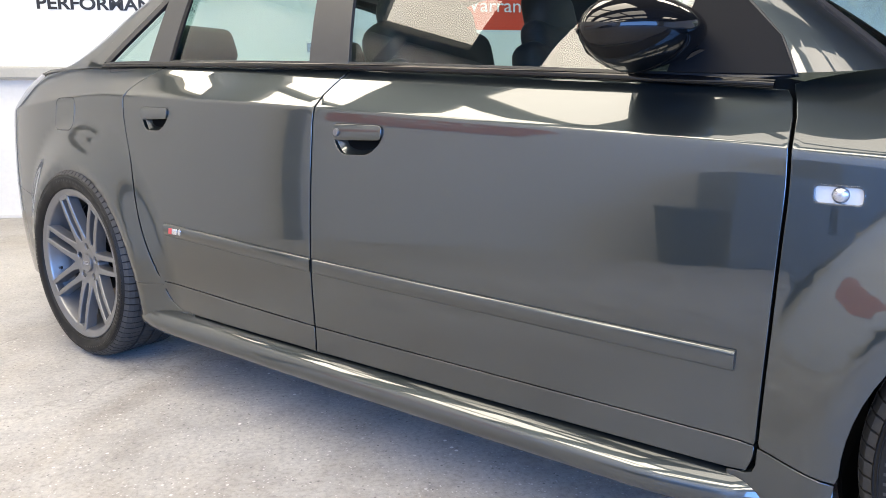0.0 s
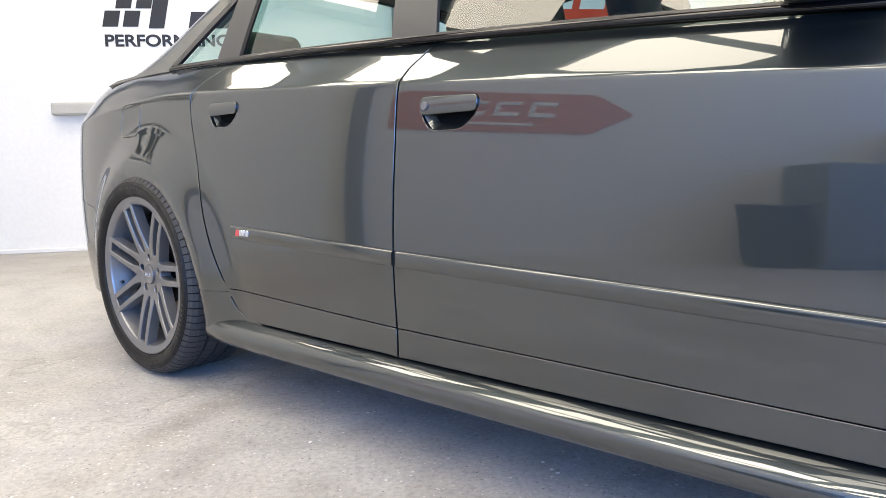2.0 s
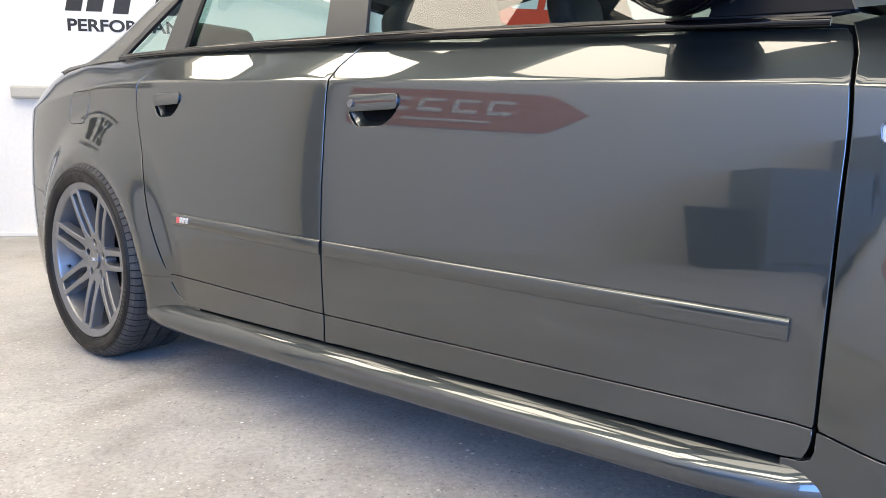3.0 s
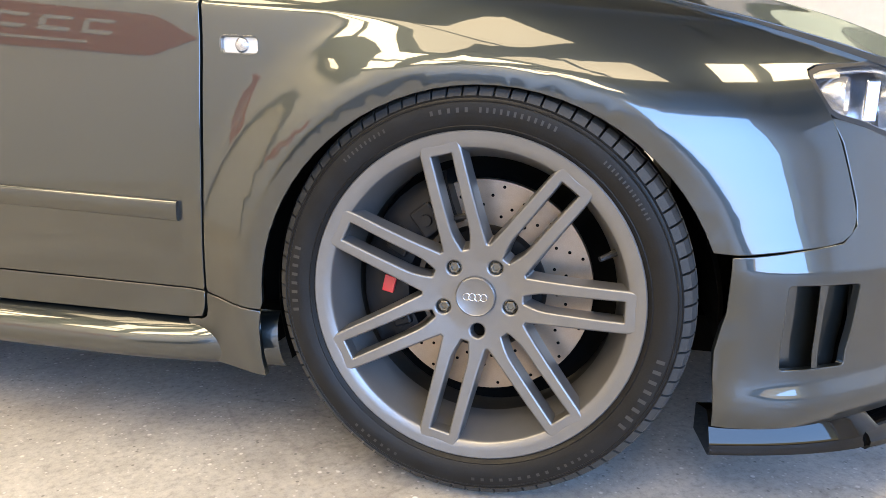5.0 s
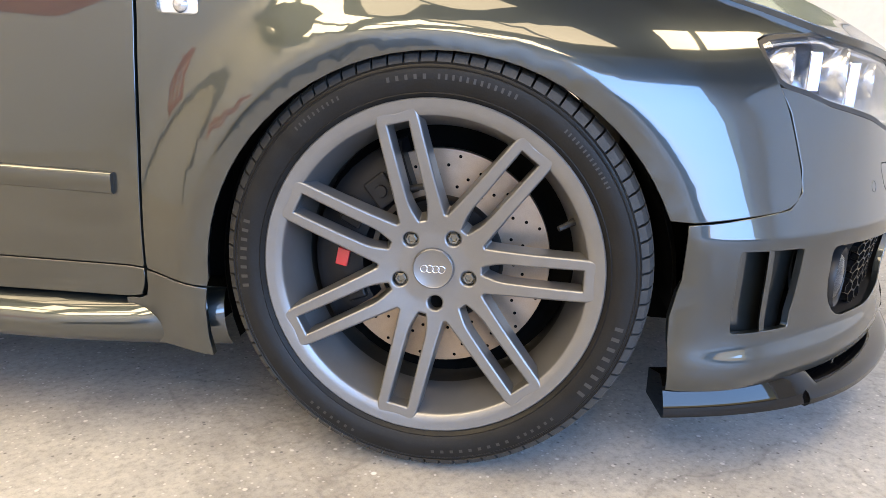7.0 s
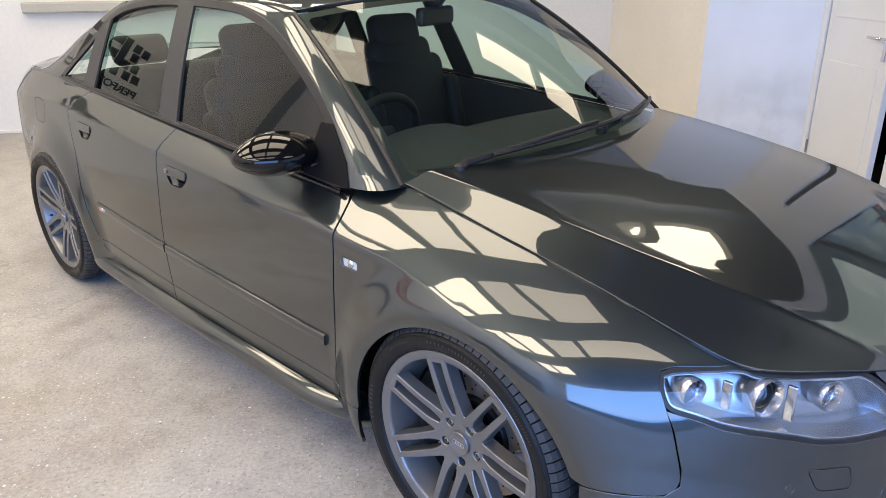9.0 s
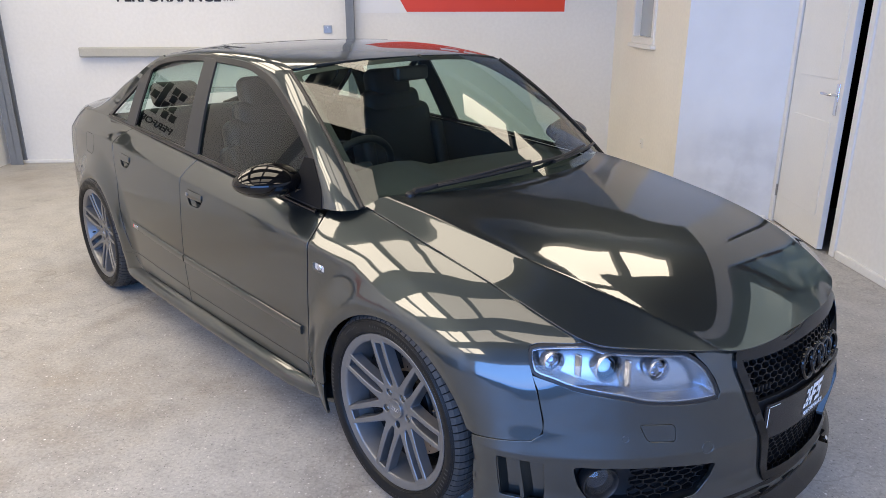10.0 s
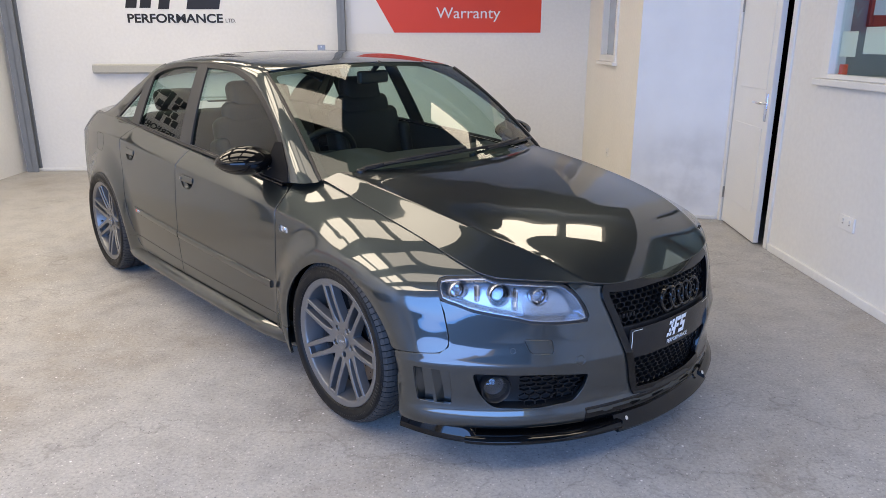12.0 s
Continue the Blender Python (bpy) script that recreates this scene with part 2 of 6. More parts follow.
def spline(points, step=0.02, closed=False):
    """A smooth line (Catmull-Rom) through plane points."""
    p = np.array(points, float)
    n = len(p)
    out = []
    for i in range(n if closed else n - 1):
        p1, p2 = p[i], p[(i + 1) % n]
        p0 = p[(i - 1) % n] if (closed or i > 0) else 2 * p1 - p2
        p3 = p[(i + 2) % n] if (closed or i < n - 2) else 2 * p2 - p1
        k = max(2, int(np.linalg.norm(p2 - p1) / step))
        for j in range(k):
            t = j / k
            out.append(0.5 * (2 * p1 + (p2 - p0) * t + (2 * p0 - 5 * p1 + 4 * p2 - p3) * t * t + (3 * p1 - p0 - 3 * p2 + p3) * t ** 3))
    if not closed:
        out.append(p[-1])
    return [tuple(q) for q in out]


def rounded(points, radius, seg=5):
    """A closed plane outline with its corners rounded."""
    out = []
    n = len(points)
    for i in range(n):
        a, b, c = (np.array(points[k % n], float) for k in (i - 1, i, i + 1))
        r = radius[i] if isinstance(radius, (list, tuple)) else radius
        u, w = a - b, c - b
        lu, lw = np.linalg.norm(u), np.linalg.norm(w)
        d = min(r, 0.45 * lu, 0.45 * lw)
        p, q = b + u / lu * d, b + w / lw * d
        for k in range(seg + 1):
            t = k / seg
            out.append(tuple((1 - t) ** 2 * p + 2 * t * (1 - t) * b + t * t * q))
    return out


def dense(outline, step):
    out = []
    n = len(outline)
    for i in range(n):
        a, b = np.array(outline[i]), np.array(outline[(i + 1) % n])
        k = max(1, int(math.ceil(np.linalg.norm(b - a) / step)))
        if np.linalg.norm(b - a) < 1e-6:
            continue
        out += [tuple(a + (b - a) * j / k) for j in range(k)]
    return out


def inside(pts, poly):
    x, y = pts[:, 0], pts[:, 1]
    res = np.zeros(len(pts), bool)
    p = np.array(poly)
    q = np.roll(p, -1, 0)
    for (x0, y0), (x1, y1) in zip(p, q):
        if y0 == y1:
            continue
        c = ((y0 > y) != (y1 > y)) & (x < (x1 - x0) * (y - y0) / (y1 - y0) + x0)
        res ^= c
    return res


def away(pts, poly, d):
    p = np.array(poly)
    q = np.roll(p, -1, 0)
    ok = np.ones(len(pts), bool)
    for a, b in zip(p, q):
        ab = b - a
        l2 = ab @ ab
        if l2 < 1e-14:
            continue
        t = np.clip(((pts - a) @ ab) / l2, 0, 1)
        dd = np.linalg.norm(pts - (a + t[:, None] * ab), axis=1)
        ok &= dd > d
    return ok


MIDDLE = np.array((1.3, 0.0, 0.55))


def panel(name, f, outline, mat, parent, holes=(), step=0.04, edge=0.012, label="", lift=0.0, ref=None, rows=(), lip=0.0, splay=0.0, raw=False):
    """A curved sheet: the part of surface f inside a plane outline, less its holes, with rolled edges turned inwards."""
    loops = [dense(outline, step)] + [dense(h, step) for h in holes]
    allp = np.array(loops[0])
    lo, hi = allp.min(0), allp.max(0)
    gx, gy = np.meshgrid(np.arange(lo[0] + step / 2, hi[0], step), np.arange(lo[1] + step / 2, hi[1], step))
    g = np.stack([gx.ravel(), gy.ravel()], 1)
    g = g[inside(g, loops[0])] if len(g) else g
    for h in loops[1:]:
        if len(g):
            g = g[~inside(g, h)]
    for lp in loops:
        if len(g):
            g = g[away(g, lp, 0.45 * step)]
    # rows of points along creases, so that they stay straight and crisp
    if len(rows):
        r = np.array([q for row in rows for q in row])
        r = r[inside(r, loops[0])]
        for k, lp in enumerate(loops):
            if k and len(r):
                r = r[~inside(r, lp)]
            if len(r):
                r = r[away(r, lp, 0.003)]
        if len(r) and len(g):
            far = np.array([np.hypot(*(r - q).T).min() > 0.45 * step for q in g])
            g = g[far]
        g = np.concatenate([g, r]) if len(g) else r
    verts, edges, start = [], [], 0
    for lp in loops:
        n = len(lp)
        verts += [Vector(p) for p in lp]
        edges += [(start + i, start + (i + 1) % n) for i in range(n)]
        start += n
    verts += [Vector(p) for p in g]
    vo, _, fo, *_ = delaunay_2d_cdt(verts, edges, [], 0, 1e-6)
    P2 = np.array([tuple(v) for v in vo])
    tri = np.array([t for t in fo if len(t) == 3])
    cen = P2[tri].mean(1)
    keep = inside(cen, loops[0])
    for h in loops[1:]:
        keep &= ~inside(cen, h)
    tri = tri[keep]
    e = (2e-3 if len(rows) else 5e-3) if step > 0.012 else 2e-3

    def surf(p):
        P = f(p[:, 0], p[:, 1])
        A = f(p[:, 0] + e, p[:, 1]) - f(p[:, 0] - e, p[:, 1])
        B = f(p[:, 0], p[:, 1] + e) - f(p[:, 0], p[:, 1] - e)
        N = np.cross(A, B)
        N /= np.linalg.norm(N, axis=1)[:, None] + 1e-12
        s = np.sign(np.sum(N * (P - (MIDDLE if ref is None else np.array(ref))), axis=1))
        return P, N * s[:, None]

    P3, N3 = surf(P2)
    P3 = P3 + N3 * lift
    t3 = P3[tri]
    fn = np.cross(t3[:, 1] - t3[:, 0], t3[:, 2] - t3[:, 0])
    flip = np.sum(fn * N3[tri[:, 0]], axis=1) < 0
    tri[flip] = tri[flip][:, ::-1]
    V, N, F = list(P3), list(N3), [tuple(t) for t in tri]
    if edge:
        for k, lp in enumerate(loops):
            L = np.array(lp)
            P, Nn = surf(L)
            P = P + Nn * lift
            T = np.roll(P, -1, 0) - np.roll(P, 1, 0)
            T /= np.linalg.norm(T, axis=1)[:, None] + 1e-12
            O = np.cross(T, Nn)
            O /= np.linalg.norm(O, axis=1)[:, None] + 1e-12
            # outwards of this loop's material
            cx = P.mean(0)
            sgn = 1.0 if np.mean(np.sum(O * (P - cx), axis=1)) > 0 else -1.0
            if k > 0:
                sgn = -sgn
            O *= sgn
            r = lip or min(0.0017, edge * 0.4)
            rings = [(P, Nn), (P + O * r * 0.7 - Nn * r * 0.3, (Nn + O) * 0.7071), (P + O * r - Nn * r, O), (P + O * (r * 0.9 + splay) - Nn * edge, O)]
            base = len(V)
            n = len(lp)
            for p_, n_ in rings:
                V += list(p_)
                N += list(n_)
            for j in range(3):
                for i in range(n):
                    a, b = base + j * n + i, base + j * n + (i + 1) % n
                    c, d = a + n, b + n
                    q = (a, b, d, c)
                    nn = np.cross(V[b] - V[a], V[c] - V[a])
                    if np.dot(nn, N[a] + N[c]) < 0:
                        q = (c, d, b, a)
                    F.append(q)
    if raw:
        return V, F, N
    ob = mesh_object(name, V, F, mat, parent, True, N)
    if label:
        ob["label"] = label
    return ob

# ---- the car's surfaces: x runs forwards from the rear axle, y is its left, z is up ----
AXLE = 2.65


class Line:
    """A smooth plan line by its own length, with look-up by x along the flank and by y round the nose."""

    def __init__(self, pts):
        p = np.array(spline(pts, 0.004))
        for _ in range(220):
            p[1:-1] = (p[:-2] + 2 * p[1:-1] + p[2:]) / 4
        d = np.r_[0, np.cumsum(np.linalg.norm(np.diff(p, axis=0), axis=1))]
        self.s, self.p = d, p
        t = np.gradient(p, d, axis=0)
        k = np.ones(25) / 25
        for _ in range(2):
            for i in (0, 1):
                q = np.r_[np.full(12, t[0, i]), t[:, i], np.full(12, t[-1, i])]
                t[:, i] = np.convolve(q, k, "valid")
        t /= np.linalg.norm(t, axis=1)[:, None]
        t[0], t[-1] = (0, 1), (0, -1)
        self.t = t
        self.mid = int(np.argmax(p[:, 1]))

    def at(self, s):
        return (np.interp(s, self.s, self.p[:, 0]), np.interp(s, self.s, self.p[:, 1]),
                np.interp(s, self.s, self.t[:, 0]), np.interp(s, self.s, self.t[:, 1]))

    def of_x(self, x):
        return np.interp(x, self.p[:, 0], self.s)

    def of_y(self, y):
        return np.interp(-np.asarray(y), -self.p[self.mid:, 1], self.s[self.mid:])


PLAN = Line([(-1.04, 0), (-1.03, 0.36), (-0.97, 0.585), (-0.86, 0.705), (-0.72, 0.775), (-0.45, 0.828), (0, 0.858), (0.5, 0.878), (1.2, 0.887), (2.0, 0.882),
             (2.6, 0.872), (2.90, 0.860), (3.00, 0.846), (3.10, 0.820), (3.20, 0.776), (3.30, 0.702), (3.40, 0.580), (3.48, 0.440), (3.535, 0.280), (3.565, 0.140), (3.572, 0)])
sx = lambda x: float(PLAN.of_x(x))
sy = lambda y: float(PLAN.of_y(y))


def table(*rows, k=21):
    a = np.array(rows, float)
    fine = np.linspace(a[0, 0], a[-1, 0], 3001)
    val = np.interp(fine, a[:, 0], a[:, 1])
    k = 5 * k
    for _ in range(3):
        pad = np.r_[2 * val[0] - val[k // 2:0:-1], val, 2 * val[-1] - val[-2:-k // 2 - 1:-1]]
        val = np.convolve(pad, np.ones(k) / k, "valid")
    return lambda s: np.interp(s, fine, val)


BELT = np.polyfit((0.05, 0.46, 1.09, 1.22, 1.79, 2.157), (0.988, 0.9735, 0.9385, 0.931, 0.891, 0.865), 2)


def belt(x):
    return np.polyval(BELT, x)


HOODMID = table((1.9, 0.985), (2.3, 0.945), (2.5, 0.925), (2.7, 0.898), (2.9, 0.866), (3.05, 0.836), (3.2, 0.797), (3.3, 0.760), (3.4, 0.714), (3.48, 0.667), (3.65, 0.55))
RIDGE = table((2.2, 0.625), (2.36, 0.618), (2.7, 0.600), (2.95, 0.575), (3.15, 0.535), (3.3, 0.480), (3.42, 0.42), (3.55, 0.34))


def hood_z(x, y):
    """The bonnet: a falling arch that breaks downwards outside two creases."""
    y = np.abs(y)
    d = np.clip((y - RIDGE(x)) / 0.006, -40, 40)
    return HOODMID(x) - (0.055 + 0.04 * (x - 2.3)) * y ** 2 - 0.03 * y ** 4 - 0.22 * 0.006 * np.log1p(np.exp(d)) + 0.0065 * np.exp(-np.sqrt((y - RIDGE(x)) ** 2 + 0.003 ** 2) / 0.034)


# the bonnet's shut line in plan: along the wing, over the headlamp, to the grille and the middle
SHUT = spline([(2.20, 0.690), (2.29, 0.694), (2.5, 0.706), (2.7, 0.712), (2.95, 0.709), (3.1, 0.701), (3.20, 0.688), (3.245, 0.668), (3.31, 0.605), (3.38, 0.515), (3.43, 0.448), (3.465, 0.385), (3.485, 0.330), (3.507, 0.20), (3.516, 0.0)], 0.01)


def shut_nodes():
    """For steps of plan length: how far inwards the shut line lies, and how high the bonnet is there."""
    B = np.array(SHUT)
    rows = []
    for a in np.arange(sx(2.27), PLAN.s[-1], 0.02):
        px, py, tx, ty = PLAN.at(a)
        offs = np.linspace(0, 0.26, 261)
        P = np.stack([px + ty * offs, py - tx * offs], 1)
        dist = np.linalg.norm(P[:, None] - B[None], axis=2).min(1)
        o = offs[int(np.argmin(dist))]
        x, y = px + ty * o, py - tx * o
        rows.append((a, o, float(hood_z(x, y))))
    return rows


NODES = shut_nodes()
xs_ = np.array((0.25, 1.18, 1.445, 1.94, 2.19))
CF = np.polyfit(xs_, (0.890, 0.841, 0.822, 0.789, 0.776), 2)
BF = np.polyfit((0.05, 0.46, 1.09, 1.22, 1.79, 2.157), (0.988, 0.9735, 0.9385, 0.931, 0.891, 0.865), 2)
DOORX = np.linspace(0.1, 2.12, 30)
CREASE = table((0, 0.78), (sx(-0.9), 0.84), *[(sx(x), float(np.polyval(CF, x))) for x in DOORX], (sx(2.5), 0.748), (sx(2.75), 0.69), (sx(3.0), 0.60), (sx(3.2), 0.55), (sy(0.4), 0.53), (sy(0), 0.53), k=15)
TOPZ = table((0, 0.98), (sx(-0.9), 0.97), (sx(-0.5), 1.0), (sx(-0.25), 1.0), *[(sx(x), float(np.polyval(BF, x))) for x in DOORX], (sx(2.18), 0.872), *[(a, z) for a, o, z in NODES], k=7)
INSET = table((0, 0.06), (sx(-0.9), 0.10), (sx(-0.3), 0.09), (sx(0.46), 0.080), (sx(2.1), 0.082), (sx(2.18), 0.10), *[(a, o) for a, o, z in NODES], k=7)
ROUND = table((0, 0.5), (sx(-0.5), 0.4), (sx(0.1), 0.12), (sx(2.0), 0.12), (sx(2.45), 0.4), (sx(2.8), 1.0), (sy(0), 1.0))
NOSE = table((0, 0), (sx(2.96), 0), (sx(3.08), 1), (sy(0), 1), k=9)
ARCHES = ((AXLE + 0.005, 0.298, 0.353), (0.005, 0.278, 0.368))


def side(a, z, hand=-1):
    """The flank and the nose: plan length a, height z."""
    a, z = np.asarray(a, float), np.asarray(z, float)
    px, py, tx, ty = PLAN.at(a)
    zc, zt, d, rd, nose = CREASE(a), TOPZ(a), INSET(a), ROUND(a), NOSE(a)
    t = np.clip((z - zc) / (zt - zc), -0.5, 1.5)
    tp = 0.5 * (t + np.sqrt(t * t + 0.0016)) - 0.0
    up = d * ((1 - rd) * tp + rd * (0.40 * tp ** 2 + 0.60 * tp ** 3))
    low = np.clip((0.50 - z) / 0.30, 0, 2)
    body = 0.018 * np.clip((z - 0.50) / 0.34, 0, 1.2) ** 2 * (1 - nose)
    sill = 0.022 * low ** 2 * (1 - nose)
    k2 = 1 / (1 + np.exp(np.clip((z - 0.222) / 0.010, -30, 30)))
    front = -0.013 * np.clip((0.485 - z) / 0.085, 0, 1) ** 1.6 + 0.016 * np.clip((0.398 - z) / 0.12, 0, 1) ** 1.2 + 0.017 * np.clip((z - 0.425) / 0.175, 0, 1) ** 2 * (3 - 2 * np.clip((z - 0.425) / 0.175, 0, 1)) - 0.014 * k2 + 0.05 * np.clip((0.20 - z) / 0.08, 0, 2) ** 2
    flare = 0
    for cx, cz, r in ARCHES:
        rr = np.hypot(px - cx, z - cz)
        w = np.clip((rr - r) / (0.165 + 0.19 * np.clip((px - cx) / 0.36, 0, 1) if cx > 1 else 0.19), 0, 1)
        reach = np.clip((0.80 - np.abs(px - cx)) / 0.4, 0, 1)
        high = np.clip((zt - 0.03 - z) / 0.16, 0, 1)
        reach, high = reach * reach * (3 - 2 * reach), high * high * (3 - 2 * high)
        flare = flare + (0.044 if cx < 1 else 0.046) * (1 - w * w * (3 - 2 * w)) * reach * high
        flare = flare - 0.011 * np.clip(1 - (rr - r) / 0.045, 0, 1) ** 2 * high
    off = up + body + sill + front * nose - flare
    return np.stack([px + ty * off, hand * (py - tx * off), z], -1)


def on_side(hand):
    return lambda a, z: side(a, z, hand)


def hood(x, y):
    return np.stack([x, y, hood_z(x, y)], -1)


def cabin_y(x, z):
    q = (z - 0.92) / 0.44
    return 0.805 - 0.16 * q - 0.04 * q * np.abs(q) - 0.04 * ((x - 1) / 1.3) ** 2


def cabin(hand):
    return lambda x, z: np.stack([x, hand * cabin_y(x, z), z], -1)


ROOF_MID = table((-0.5, 1.05), (-0.1, 1.18), (0.2, 1.295), (0.5, 1.363), (0.8, 1.395), (1.1, 1.405), (1.4, 1.396), (1.65, 1.371), (1.8, 1.348), (2.1, 1.27))
RAIL = table((-0.45, 0.996), (-0.25, 0.998), (-0.1, 1.004), (0.0, 1.036), (0.1, 1.108), (0.2, 1.172), (0.3, 1.232), (0.38, 1.275), (0.48, 1.314), (0.55, 1.333), (0.87, 1.365), (1.1, 1.370), (1.3, 1.362), (1.5, 1.345), (1.62, 1.328), (1.72, 1.308), (1.9, 1.25))


def rail_y(x):
    return cabin_y(x, RAIL(x))


def roof(x, y):
    yr, zr, zm = rail_y(x), RAIL(x), ROOF_MID(x)
    q = np.abs(y) / yr
    return np.stack([x, y, zm + (zr - zm) * (0.5 * q ** 2 + 0.5 * q ** 5)], -1)


def screen(lo, hi, lift):
    """A curved window across the car between two arched lines."""
    def f(a, b):
        p = np.stack([lo[0] - lo[1] * a ** 2, lo[2] * a, lo[3] - lo[4] * a ** 2], -1)
        q = np.stack([hi[0] - hi[1] * a ** 2, hi[2] * a, hi[3] - hi[4] * a ** 2], -1)
        r = p + (q - p) * b[..., None]
        r[..., 2] += lift * 4 * b * (1 - b)
        return r
    return f


WINDSCREEN = screen((2.50, 0.20, 0.705, 0.928, 0.038), (1.785, 0.065, 0.600, 1.350, 0.042), 0.028)
REAR_SCREEN = screen((-0.40, -0.12, 0.665, 1.040, 0.03), (0.24, -0.03, 0.55, 1.305, 0.06), 0.03)


# ---- the car ----
car = empty("car", "dark grey metallic saloon car with black trim", "car")
G = 0.0039
MID_GAP = spline([(1.222, 0.931), (1.195, 0.885), (1.180, 0.841), (1.175, 0.70), (1.166, 0.487), (1.162, 0.314), (1.155, 0.247)], 0.03)
FRONT_GAP = spline([(2.172, 0.866), (2.190, 0.815), (2.197, 0.72), (2.195, 0.64), (2.190, 0.483), (2.184, 0.31), (2.179, 0.272)], 0.03)
REAR_GAP = spline([(0.432, 0.972), (0.370, 0.940), (0.325, 0.912), (0.306, 0.882), (0.312, 0.82), (0.338, 0.735), (0.368, 0.645), (0.399, 0.558), (0.440, 0.455), (0.484, 0.354), (0.504, 0.310), (0.526, 0.272), (0.556, 0.252)], 0.03)
SILL_Z = 0.246


def low_line(x):
    """The crease above the sill."""
    return np.interp(x, (0.5, 1.162, 2.184), (0.334, 0.314, 0.302))


def along(points):
    """(x, z) to plan length and height."""
    return [(sx(x), z) for x, z in points]


def belt_line(x0, x1, dz=0.0, n=12):
    return [(x, float(belt(x)) + dz) for x in np.linspace(x0, x1, n)]


def gap_x(line, z):
    p = np.array(line)
    return float(np.interp(-z, -p[:, 1], p[:, 0]))


def door_upper(rear, front):
    out = belt_line(rear[0][0] + G, front[0][0] - G, -0.007)
    zf, zr = float(low_line(front[-2][0])), float(low_line(gap_x(rear, 0.334)))
    out += [(x - G, z) for x, z in front if zf < z < front[0][1] - 0.01]
    xf, xr = gap_x(front, zf) - G, gap_x(rear, zr) + G
    out += [(x, float(low_line(x)) + 0.0027) for x in np.linspace(xf, xr, 12)]
    out += [(x + G, z) for x, z in rear[::-1] if zr < z < rear[0][1] - 0.01]
    return along(out)


def door_lower(rear, front, corner):
    zf, zr = float(low_line(front[-2][0])), float(low_line(gap_x(rear, 0.334)))
    xf, xr = gap_x(front, zf) - G, gap_x(rear, zr) + G
    out = [(x, float(low_line(x)) - 0.0027) for x in np.linspace(xr, xf, 12)]
    out += [(x - G, z) for x, z in front if z < zf - 0.004]
    out += corner
    out += [(x + G, z) for x, z in rear[::-1] if z < zr - 0.004]
    return along(out)


def arch(cx, cz, r, a0, a1, n=28):
    return [(cx + r * math.cos(radians(a0 + (a1 - a0) * i / n)), cz + r * math.sin(radians(a0 + (a1 - a0) * i / n))) for i in range(n + 1)]


def handle_hole(x0, x1, z1):
    return rounded([(x0, z1), (x1, z1 - 0.005), (x1 - 0.004, z1 - 0.040), (x1 - 0.042, z1 - 0.071), (x0 + 0.026, z1 - 0.071), (x0 + 0.002, z1 - 0.040)], [0.016, 0.014, 0.02, 0.035, 0.035, 0.02])


HANDLES = ((1.247, 1.400, 0.806), (0.420, 0.568, 0.852))
DLO_TOP = spline([(0.035, 1.004), (0.16, 1.083), (0.275, 1.155), (0.38, 1.230), (0.475, 1.285), (0.60, 1.318), (0.82, 1.341), (1.03, 1.345), (1.20, 1.343), (1.41, 1.332), (1.537, 1.308), (1.643, 1.277), (1.784, 1.214), (1.951, 1.117), (2.064, 1.030), (2.150, 0.94)], 0.03)
DLO = DLO_TOP + [(2.180, 0.880)] + [(x, float(belt(x)) + 0.006) for x in np.linspace(2.10, 0.06, 24)]
AMBER = material("clear_lamp_reflector", (0.80, 0.76, 0.70), 0.2, 0.3)
LENS = pane_glass("headlamp_lens", (0.94, 0.955, 0.98), face_on=0.06)
DOORTRIM = material("satin_black_frame", (0.014, 0.014, 0.015), 0.34)
PILLARTRIM = grain(material("satin_grey_pillar", (0.034, 0.034, 0.034), 0.36, 0.1), 30, 0.92, 1.06, 0.02, 500)
MATT = material("matt_black_moulding", (0.006, 0.006, 0.0065), 0.6, Specular_IOR_Level=0.15)
RED = material("red_enamel", (0.55, 0.02, 0.03), 0.3, 0, 1.0)
SILVER = material("silver_badge", (0.7, 0.7, 0.72), 0.25, 0.9)


def words(text, height, mat, m, parent, name="lettering", wide=None, heavy=0.0):
    """Flat lettering as a mesh; heavy thickens its strokes."""
    cu = bpy.data.curves.new(name, "FONT")
    cu.body, cu.size, cu.extrude = text, height * 1.38, min(0.0015, height * 0.02)
    cu.offset = heavy
    ob = new(name, cu)
    bpy.context.view_layer.update()
    me = bpy.data.meshes.new_from_object(ob.evaluated_get(bpy.context.evaluated_depsgraph_get()))
    bpy.data.objects.remove(ob)
    bpy.data.curves.remove(cu)
    if wide:
        x = [v.co.x for v in me.vertices]
        k = wide / (max(x) - min(x))
        for v in me.vertices:
            v.co.x = (v.co.x - min(x)) * k
    me.transform(m)
    me.materials.append(mat)
    ob = new(name, me)
    ob.parent = parent
    return ob


